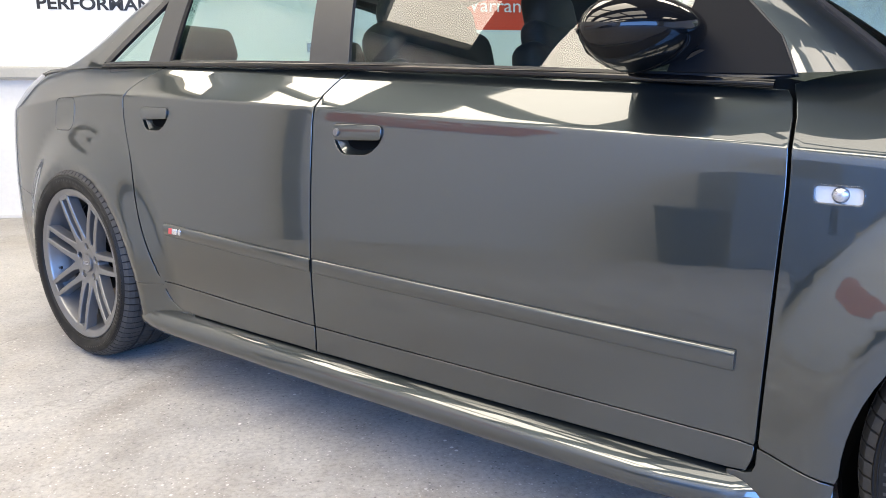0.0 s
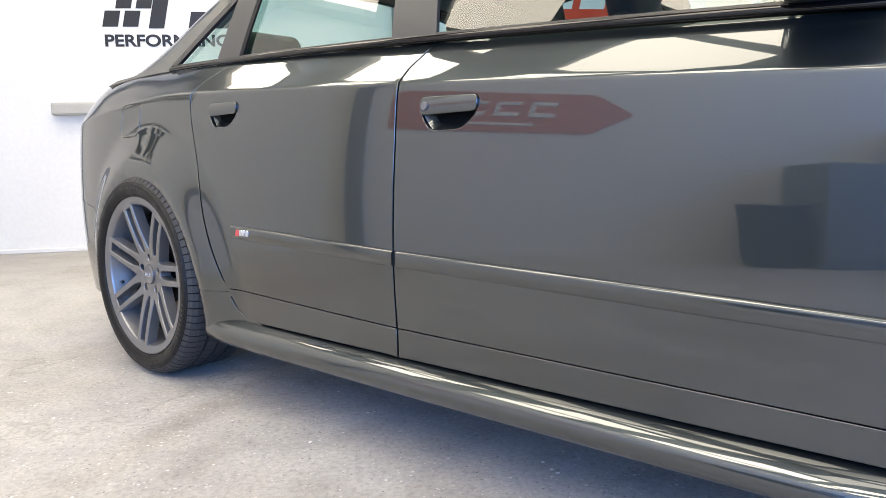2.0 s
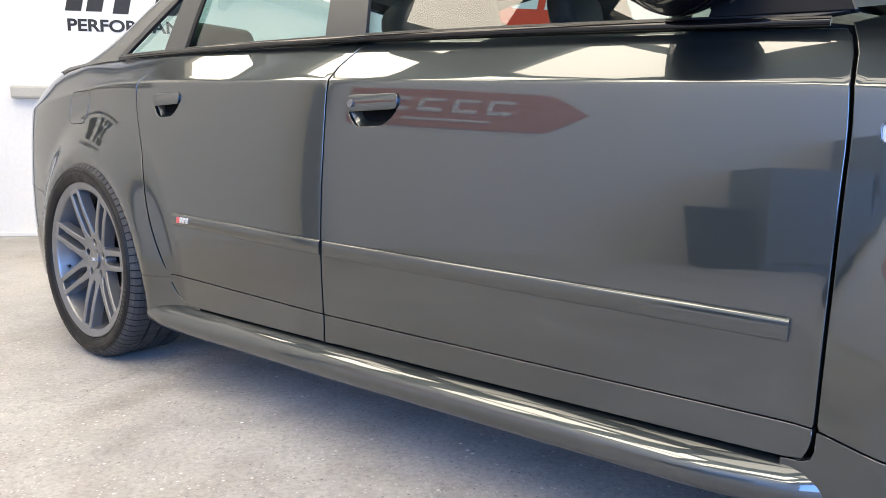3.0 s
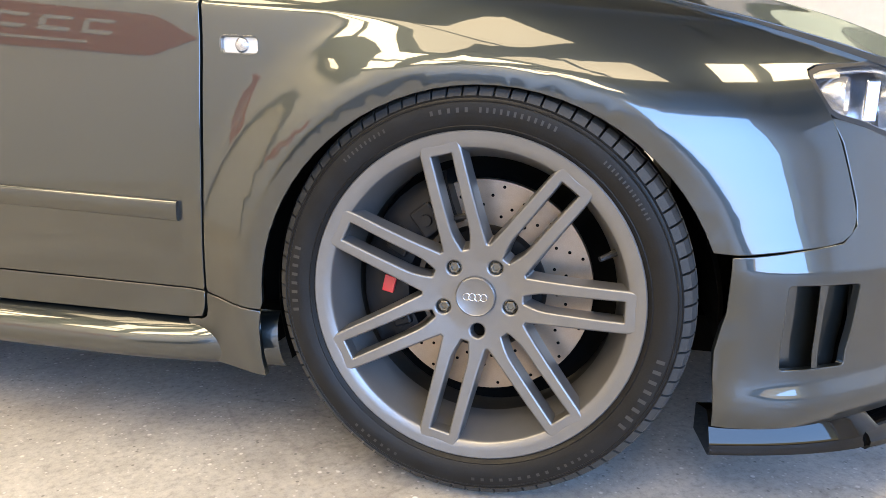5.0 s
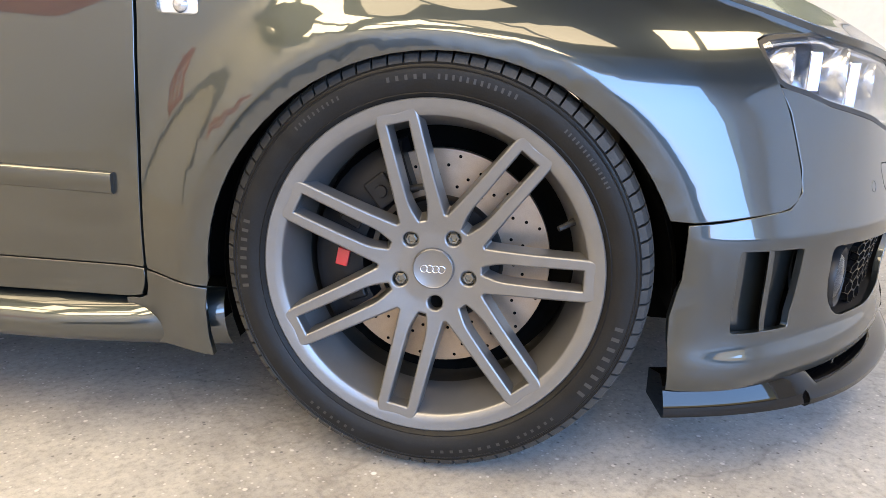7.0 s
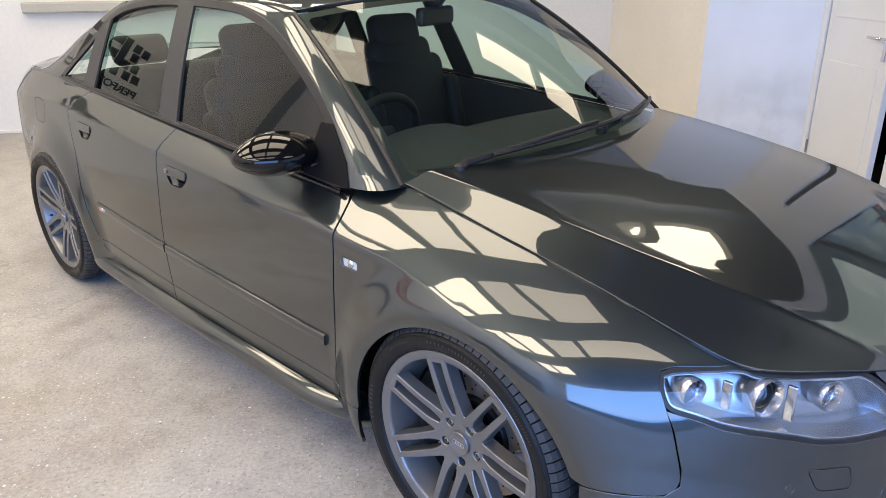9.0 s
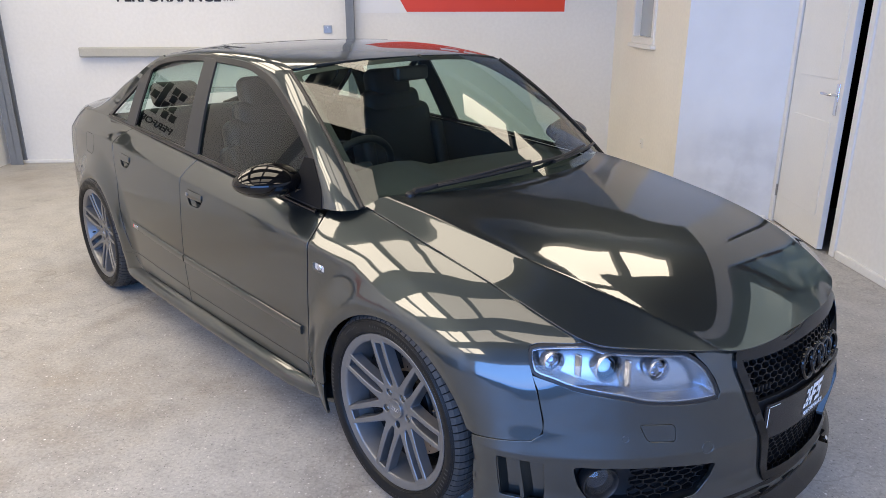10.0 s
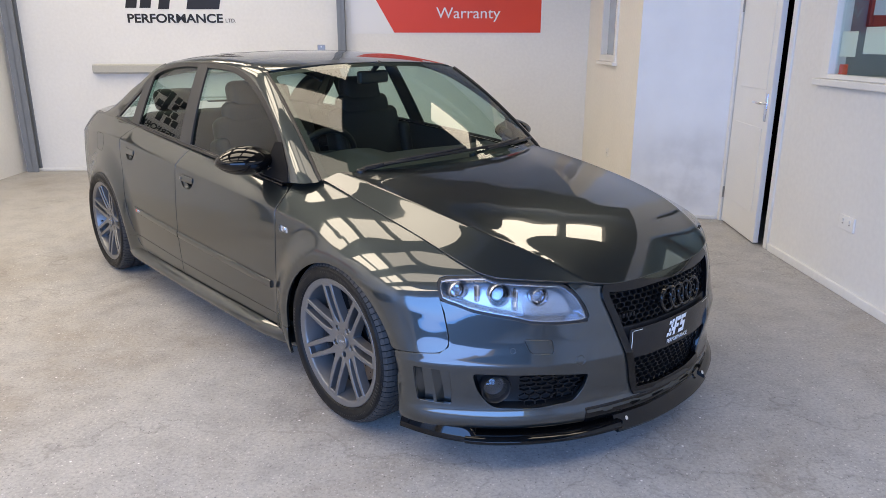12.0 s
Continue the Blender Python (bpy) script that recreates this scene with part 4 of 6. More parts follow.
def honeycomb(name, f, test, a0, a1, z0, z1, size, wall, depth, mat, parent, back, sq=0.72):
    """A moulded mesh of six-sided cells laid on a surface: each cell a rim with a deep wall."""
    V, F = [], []
    dx, dz = size * math.sqrt(3), size * 1.5
    row = 0
    z = z0
    cells = []
    while z < z1:
        a = a0 + (dx / 2 if row % 2 else 0)
        while a < a1:
            if test(a, z):
                cells.append((a, z))
            a += dx
        z += dz * sq
        row += 1
    for a, z in cells:
        ang = [radians(30 + 60 * k) for k in range(6)]
        o = [(a + size * math.cos(t), z + sq * size * math.sin(t)) for t in ang]
        i = [(a + (size - wall) * math.cos(t), z + sq * (size - wall) * math.sin(t)) for t in ang]
        oi = np.array(o + i)
        P = f(oi[:, 0], oi[:, 1])
        e = 1e-3
        N = np.cross(f(oi[:, 0] + e, oi[:, 1]) - P, f(oi[:, 0], oi[:, 1] + e) - P)
        N /= np.linalg.norm(N, axis=1)[:, None]
        N *= np.sign(N[:, :1])
        P = P - N * back
        b = len(V)
        V += list(P) + list(P[6:] - N[6:] * depth)
        for k in range(6):
            j = (k + 1) % 6
            F.append((b + k, b + j, b + 6 + j, b + 6 + k))
            F.append((b + 6 + k, b + 6 + j, b + 12 + j, b + 12 + k))
    ob = mesh_object(name, V, F, mat, parent, False)
    return ob


NET = material("satin_black_mesh", (0.006, 0.006, 0.0065), 0.35, Specular_IOR_Level=0.35)
LAMPDARK = material("lamp_housing_silver", (0.50, 0.52, 0.55), 0.26, 0.85)
grille_edge = [(sy(y), z) for y, z in spline(GRILLE, 0.03)]
nose = [(sx(3.006), 0.4205), (sx(3.09), 0.4305), (sx(3.158), 0.4385), (sx(3.1835), 0.4615), (sx(3.1835), 0.496), (sx(3.163), 0.578), (sx(3.146), 0.612)]
nose += [(sx(3.20), 0.5985), (sx(3.245), 0.583), (sy(0.655), 0.561), (sy(0.60), 0.544), (sy(0.53), 0.536), (sy(0.45), 0.535), (sy(0.420), 0.538), (sy(0.413), 0.557), (sy(0.427), 0.594), (sy(0.451), 0.634), (sy(0.478), float(TOPZ(sy(0.478))) - 0.006), (sy(0.44), float(TOPZ(sy(0.44))) - 0.006), (sy(0.39), float(TOPZ(sy(0.39))) - 0.006)]
nose += grille_edge + [(sy(0.10), 0.222), (sy(0.0), 0.222), (sy(0.0), 0.165), (sx(3.006), 0.165), (sx(3.000), 0.28), (sx(3.008), 0.34)]
for hand in (-1, 1):
    S = on_side(hand)
    sensors = [circle(sy(0.648), 0.457, 0.0105), circle(sy(0.451), 0.408, 0.0185)]
    bump = panel("front_bumper", S, nose, PAINT, car, holes=[FOG, VENT, WASHER] + sensors, step=0.022, rows=[[(float(a), z) for a in np.arange(sx(3.01), sy(0.2), 0.02)] for z in (0.372, 0.382, 0.391, 0.398, 0.406, 0.413, 0.422, 0.432, 0.204, 0.213, 0.220, 0.228, 0.236, 0.246)])
    panel("washer_cover", S, grow(WASHER, -0.0042), PAINT, bump, step=0.02, edge=0.006)
    panel("parking_sensor", S, circle(sy(0.648), 0.457, 0.0075), PAINT, bump, step=0.01, edge=0.006)
    panel("towing_eye_cover", S, circle(sy(0.451), 0.408, 0.0155), PAINT, bump, step=0.01, edge=0.006)
    # slotted vent behind the corner
    panel("vent_back", S, grow(VENT, 0.01), PAINT, bump, step=0.02, edge=0, lift=-0.026)
    # a painted rear wall and a painted blade between the two slots, both curving inwards
    for x, w, slant in ((3.0790, 0.004, 0.05), (3.1300, 0.010, 0.10)):
        V, F = [], []
        for z in np.linspace(0.252, 0.385, 8):
            s0 = sx(x) + (0.318 - z) * slant
            for d, shift in ((0.004, 0.0), (0.016, 0.002), (0.034, 0.012), (0.052, 0.028)):
                p = S(np.array([s0 + shift, s0 + shift + w]), np.array([z, z]))
                V += [q - np.array((0.10, hand * 0.99, 0)) * d for q in p]
        for i in range(7):
            for j in range(3):
                for k in (0, 1):
                    a = i * 8 + j * 2 + k
                    F.append((a, a + 2, a + 10, a + 8))
            F.append((i * 8, i * 8 + 8, i * 8 + 9, i * 8 + 1))
        mesh_object("vent_fin", V, F, PAINT, bump, True).data.set_sharp_from_angle(angle=radians(40))
    # fog lamp recess
    panel("fog_recess", S, grow(FOG, 0.012), BLACK, bump, step=0.02, edge=0, lift=-0.055)
    L = np.array(dense(FOG, 0.02))
    P0 = S(L[:, 0], L[:, 1])
    Nf = np.array((0.62, hand * 0.78, 0))
    V = list(P0 - Nf * 0.004) + list(P0 - Nf * 0.07)
    n = len(L)
    F = [(i, (i + 1) % n, n + (i + 1) % n, n + i) for i in range(n)]
    mesh_object("fog_recess_wall", V, F, BLACK, bump, True)
    poly = np.array(grow(FOG, -0.010))
    honeycomb("fog_mesh", S, lambda a, z: bool(inside(np.array([[a, z]]), poly)[0]) and a > sy(0.625), sx(3.25), sy(0.40), 0.25, 0.38, 0.0235, 0.0030, 0.012, NET, bump, 0.020, 0.50)
    c = S(np.array([sx(3.315)]), np.array([0.308]))[0]
    d = Vector((0.86, hand * 0.50, 0)).normalized()
    m = Matrix.Translation(Vector(c) - d * 0.022) @ d.to_track_quat("Z", "Y").to_matrix().to_4x4()
    m = m @ Matrix.Diagonal((1.16, 1.16, 1.1, 1))
    fog = part("fog_lamp", lathe([(0.043, -0.03), (0.046, 0.004), (0.043, 0.010), (0.039, 0.006), (0.037, -0.010), (0.030, -0.028), (0.0, -0.034)], 32, m), BLACK, bump, smooth=True)
    part("fog_reflector", lathe([(0.036, -0.006), (0.030, -0.022), (0.015, -0.028), (0.0, -0.026)], 28, m), BLACK, fog, smooth=True)
    part("fog_lens", lathe([(0.038, 0.003), (0.028, 0.010), (0.012, 0.013), (0.0, 0.0135)], 28, m), LENS, fog, smooth=True)
    # headlamp
    lamp_ob = panel("headlamp", S, grow(LAMP, 0.002), BLACK, car, holes=[grow(LAMP, -0.0040)], step=0.012, edge=0.012, lift=-0.0005)
    def deep(a, z):
        _, _, tx, ty = PLAN.at(a)
        return S(a, z) - 0.062 * np.stack([-ty, hand * tx, 0 * tx], -1)
    panel("headlamp_housing", deep, grow(LAMP, -0.003), LAMPDARK, lamp_ob, step=0.02, edge=0)
    L = np.array(dense(grow(LAMP, -0.004), 0.015))
    P0 = S(L[:, 0], L[:, 1])
    _, _, tx, ty = PLAN.at(L[:, 0])
    Nn = np.stack([-ty, hand * tx, 0 * tx], 1)
    V = list(P0 - Nn * 0.003) + list(P0 - Nn * 0.0625)
    n = len(L)
    mesh_object("headlamp_wall", V, [(i, (i + 1) % n, n + (i + 1) % n, n + i) for i in range(n)], LAMPDARK, lamp_ob, True)
    panel("lens_rim", S, grow(LAMP, -0.0042), LAMPDARK, lamp_ob, holes=[grow(LAMP, -0.0080)], step=0.012, edge=0.004, lift=-0.006)
    for y0, z0, z1 in ((0.722, 0.605, 0.668), (0.622, 0.575, 0.655)):
        v = S(np.array([sy(y0)]), np.array([(z0 + z1) / 2]))[0]
        part("lamp_fin", box((v[0] - 0.050, v[1] - hand * 0.006 - 0.004, z0), (v[0] - 0.030, v[1] - hand * 0.006 + 0.004, z1), 0.003), CHROME, lamp_ob)
    panel("headlamp_lens", S, grow(LAMP, -0.003), LENS, lamp_ob, step=0.025, edge=0, lift=-0.001)
    fwd = Vector((0.93, hand * 0.36, 0.02)).normalized()
    for s, z, r in ((sx(3.206), 0.641, 0.026), (sy(0.674), 0.634, 0.035), (sy(0.562), 0.624, 0.027)):
        c = Vector(S(np.array([s]), np.array([z]))[0])
        m = Matrix.Translation(c - fwd * 0.047) @ fwd.to_track_quat("Z", "Y").to_matrix().to_4x4()
        part("lamp_reflector", lathe([(r * 1.05, 0.016), (r * 0.98, 0.008), (r * 0.82, -0.008), (r * 0.5, -0.020), (r * 0.2, -0.026), (0, -0.026)], 36, m), CHROME, lamp_ob, smooth=True)
        part("lamp_bezel", lathe([(r * 1.04, -0.01), (r * 1.16, 0.010), (r * 1.20, 0.022), (r * 1.13, 0.026), (r * 1.05, 0.016)], 40, m), SILVER, lamp_ob, smooth=True)
        part("lamp_ring", lathe([(r * 0.80, -0.006), (r * 0.82, 0.008), (r * 0.72, 0.010), (r * 0.66, 0.0)], 36, m), BLACK if r > 0.03 else CHROME, lamp_ob, smooth=True)
        part("lamp_bulb", lathe([(r * 0.60, -0.008), (r * 0.52, 0.002), (r * 0.34, 0.009), (r * 0.16, 0.0125), (0, 0.013)], 28, m), LENS, lamp_ob, smooth=True)

# radiator grille
ge = spline(GRILLE, 0.03)
whole = [(-y, z) for y, z in ge] + [(-0.10, 0.218), (0.10, 0.218)] + [(y, z) for y, z in ge[::-1]] + [(y, float(TOPZ(sy(abs(y)))) - 0.006) for y in (0.28, 0.2, 0.1, 0.0, -0.1, -0.2, -0.28)]


def nose_y(y, z):
    """The nose by distance from the centre line, left positive."""
    y = np.asarray(y, float)
    p = side(PLAN.of_y(np.abs(y)), z, 1)
    return np.stack([p[..., 0], np.where(y < 0, -1, 1) * p[..., 1], p[..., 2]], -1)


grille = panel("radiator_grille", nose_y, grow(whole, 0.001), GLOSS, car, holes=[grow(whole, -0.024)], step=0.025, edge=0.02, lift=0.008, ref=(2.5, 0, 0.4))
panel("grille_backing", nose_y, grow(whole, -0.012), DARK, grille, step=0.05, edge=0, lift=-0.075, ref=(2.5, 0, 0.4))
hexpoly = np.array(grow(whole, -0.016))
honeycomb("grille_mesh", nose_y, lambda a, z: bool(inside(np.array([[a, z]]), hexpoly)[0]), -0.36, 0.37, 0.225, 0.655, 0.0195, 0.0026, 0.014, NET, grille, 0.016, 0.62)
PLATEBLACK = material("black_plate", (0.012, 0.012, 0.013), 0.22)
plate_back = panel("plate_holder", nose_y, rounded([(-0.318, 0.492), (0.318, 0.492), (0.285, 0.372), (-0.285, 0.372)], 0.01), BLACK, grille, step=0.04, edge=0.012, lift=-0.004, ref=(2.5, 0, 0.4))
plate = panel("show_plate", lambda y, z: nose_y(y, z * 0 + 0.43) + np.stack([0 * y, 0 * y, z - 0.43], -1), rounded([(-0.262, 0.486), (0.262, 0.486), (0.262, 0.376), (-0.262, 0.376)], 0.008), PLATEBLACK, grille, step=0.04, edge=0.006, lift=0.006, ref=(2.5, 0, 0.4))
PLATEWHITE = material("white_print", (0.85, 0.85, 0.85), 0.4)
flat_plate = lambda y, z: nose_y(y, z * 0 + 0.43) + np.stack([0 * y, 0 * y, z - 0.43], -1)


def plate_mark(shape, name="plate_mark"):
    panel(name, flat_plate, shape, PLATEWHITE, plate, step=0.03, edge=0, lift=0.0075, ref=(2.5, 0, 0.4))


plate_mark([(-0.256, 0.380), (-0.253, 0.380), (-0.253, 0.478), (-0.256, 0.478)])
plate_mark([(-0.252, 0.4795), (-0.21, 0.4795), (-0.21, 0.4815), (-0.252, 0.4815)])
plate_mark([(0.19, 0.4795), (0.252, 0.4795), (0.252, 0.4815), (0.19, 0.4815)])


def logo(mark, x, z, h):
    """A slanted check and two blocky strokes, as plain shapes."""
    k = h
    sl = 0.22
    def quad(a, b, c, d):
        mark([(x + k * (a + sl * b), z + k * b), (x + k * (c + sl * b), z + k * b), (x + k * (c + sl * d), z + k * d), (x + k * (a + sl * d), z + k * d)])
    for a, b in ((0.0, 0.02), (0.26, 0.02), (0.13, 0.26), (0.39, 0.26), (0.26, 0.50), (0.05, 0.70), (0.30, 0.74)):
        quad(a, b, a + 0.20, b + 0.21)
    quad(0.60, 0.0, 0.80, 1.0)
    quad(0.82, 0.76, 1.15, 1.0)
    quad(0.82, 0.38, 1.05, 0.60)
    quad(1.18, 0.76, 1.72, 1.0)
    quad(1.18, 0.50, 1.40, 0.74)
    quad(1.18, 0.40, 1.72, 0.60)
    quad(1.50, 0.22, 1.72, 0.40)
    quad(1.12, 0.0, 1.72, 0.22)


logo(plate_mark, -0.078, 0.414, 0.066)
pc = flat_plate(np.array([-0.074, 0.064]), np.array([0.390, 0.390]))
pd = Vector(pc[1] - pc[0])
px_ = pd.normalized()
pm = Matrix(((px_.x, 0, px_.y, pc[0][0]), (px_.y, 0, -px_.x, pc[0][1]), (0, 1, 0, pc[0][2]), (0, 0, 0, 1)))
words("PERFORMANCE", 0.0165, PLATEWHITE, Matrix.Translation((0.0095, 0, 0)) @ pm, plate, "plate_lettering", pd.length)
for k in range(4):
    c = nose_y(np.array([-0.084 + 0.056 * k]), np.array([0.566]))[0] + np.array((0.014, 0, 0))
    part("emblem_ring", tube([(c[0] + 0.012 - 0.0042 * math.sin(t), c[1] + 0.042 * math.cos(t), c[2] + 0.042 * math.sin(t)) for t in np.linspace(0, 2 * math.pi, 36, endpoint=False)], 0.0072, 8, True), GLOSS, grille, smooth=True)
for k in range(5):
    c = nose_y(np.array([-0.295 + 0.015 * k]), np.array([0.535]))[0]
    part("grille_badge", box((c[0] - 0.004, c[1] - 0.005, c[2] - 0.008), (c[0] + 0.003, c[1] + 0.005, c[2] + 0.008), 0.001), NET, grille)


# splitter under the bumper
def sweep(name, ss, section, mat, parent, hand):
    """A section of (outwards, height) pairs swept along the plan line."""
    V, F = [], []
    for s in ss:
        px, py, tx, ty = PLAN.at(s)
        for o, z in section(s):
            V.append((px - ty * o, hand * (py + tx * o), z))
    m = len(section(ss[0]))
    for i in range(len(ss) - 1):
        for j in range(m):
            a, b = i * m + j, i * m + (j + 1) % m
            F.append((a, b, b + m, a + m))
    F.append(tuple(range(m)))
    F.append(tuple(len(V) - m + k for k in range(m))[::-1])
    ob = mesh_object(name, V, F, mat, parent, True)
    bm = bmesh.new()
    bm.from_mesh(ob.data)
    bmesh.ops.recalc_face_normals(bm, faces=bm.faces[:])
    bm.to_mesh(ob.data)
    bm.free()
    ob.data.set_sharp_from_angle(angle=radians(35))
    return ob


for hand in (-1, 1):
    # an upturned end plate that rounds off in front, a slim lip round the corner, and a wider middle
    tip = lambda s: float(np.clip((sx(3.262) - s) / 0.045, 0, 1)) ** 0.5
    plate_line = lambda s: [(-0.05, 0.168), (-0.012, 0.146 + 0.030 * tip(s)), (-0.002, 0.147 + 0.031 * tip(s)), (0.006, 0.146 + 0.026 * tip(s)), (0.014, 0.144 + 0.014 * tip(s)), (0.022, 0.140), (0.027, 0.136 - 0.012 * tip(s)), (0.026, 0.132 - 0.014 * tip(s)), (0.020, 0.130 - 0.015 * tip(s)), (-0.05, 0.124)]
    sweep("splitter_end", list(np.linspace(sx(3.006), sx(3.262), 30)), plate_line, GLOSS, car, hand)
    sweep("splitter_blade", list(np.linspace(sx(3.235), sy(0.285), 30)), lambda s: [(-0.08, 0.146), (0.004, 0.146), (0.018, 0.143), (0.028, 0.137), (0.033, 0.129), (0.032, 0.120), (0.025, 0.113), (-0.08, 0.111)], GLOSS, car, hand)
    sweep("splitter_middle", list(np.linspace(sy(0.30), sy(0.0), 14)), lambda s: [(-0.08, 0.170), (-0.008, 0.166), (0.006, 0.140), (0.024, 0.129), (0.036, 0.115), (0.028, 0.104), (-0.08, 0.104)], GLOSS, car, hand)
    c = side(np.array([sy(0.27)]), np.array([0.165]), hand)[0]
    part("splitter_bolt", lathe([(0.008, 0), (0.008, 0.006), (0.004, 0.008), (0, 0.008)], 12, Matrix.Translation((c[0] + 0.022, c[1], 0.150)) @ Matrix.Rotation(radians(55), 4, "Y")), CHROME, car, smooth=True)
    for y0 in (0.09, 0.20):
        c = side(np.array([sy(y0)]), np.array([0.195]), hand)[0]
        part("lower_slot", box((c[0] - 0.02, c[1] - 0.035, 0.192), (c[0] + 0.002, c[1] + 0.035, 0.200), 0.003), DARK, car)
panel("lower_valance", nose_y, [(-0.42, 0.218), (0.42, 0.218), (0.42, 0.160), (-0.42, 0.160)], GLOSS, car, step=0.04, edge=0.01, lift=0.002, ref=(2.5, 0, 0.4))

# added black sheets that keep shut gaps and underside dark, and the wheel housings
for hand in (-1, 1):
    S = on_side(hand)
    fa, ra = ARCHES
    lining = [(0.42, 0.26), (0.40, 0.30)] + arch(ra[0], ra[1], ra[2] + 0.012, 10, 165, 24) + [(-0.50, 0.60), (-0.60, 0.95)] + belt_line(0.05, 2.15, -0.035, 12) + [(2.5, 0.80), (2.9, 0.70), (3.08, 0.62), (3.12, 0.45)] + arch(fa[0], fa[1], fa[2] + 0.012, 22, 176, 24) + [(2.26, 0.26)]
    panel("inner_lining", S, along(lining), DARK, car, step=0.05, edge=0, lift=-0.020)
    for cx, cz, r in ARCHES:
        a = [(r + 0.004, -0.038), (r + 0.012, -0.05), (r + 0.012, -0.40)]
        bm = bmesh.new()
        rows = []
        for k in range(37):
            t = radians(-6 + 206 * k / 36)
            rows.append([bm.verts.new((cx + rr * math.cos(t), hand * (0.868 + d), cz + rr * math.sin(t))) for rr, d in a])
        for k in range(36):
            for j in range(2):
                bm.faces.new((rows[k][j], rows[k + 1][j], rows[k + 1][j + 1], rows[k][j + 1]))
        bmesh.ops.recalc_face_normals(bm, faces=bm.faces[:])
        part("wheel_housing", bm, DARK, car, smooth=True)
# unseen black boxes added to block light under the car
for lo, hi in (((-0.90, -0.55, 0.17), (3.30, 0.55, 0.24)), ((0.40, -0.80, 0.175), (2.25, 0.80, 0.235)), ((2.95, -0.48, 0.24), (3.40, 0.48, 0.52)), ((0.40, -0.55, 0.24), (0.46, 0.55, 0.62)), ((2.20, -0.70, 0.24), (2.26, 0.70, 0.80)), ((-0.45, -0.55, 0.24), (-0.40, 0.55, 0.75))):
    part("underbody_panel", box(lo, hi), DARK, car)


# ---- wheels ----
BOLT = material("dull_bolt_steel", (0.20, 0.19, 0.17), 0.4, 0.9)
RUBBERMARK = material("moulded_rubber_lettering", (0.030, 0.029, 0.028), 0.40)
CALIPER = grain(material("caliper_black", (0.007, 0.007, 0.008), 0.45, Specular_IOR_Level=0.3), 60, 0.8, 1.2)
# alloy darkened to hold the shade inside the wheel barrel
SHADEDALLOY = grain(material("brake_dust_alloy", (0.055, 0.052, 0.048), 0.5, 0.5), 40, 0.8, 1.2, 0.05, 300)
TREAD = grain(material("dusty_tread_rubber", (0.042, 0.041, 0.040), 0.62, Specular_IOR_Level=0.35), 25, 0.8, 1.2, 0.1, 300)


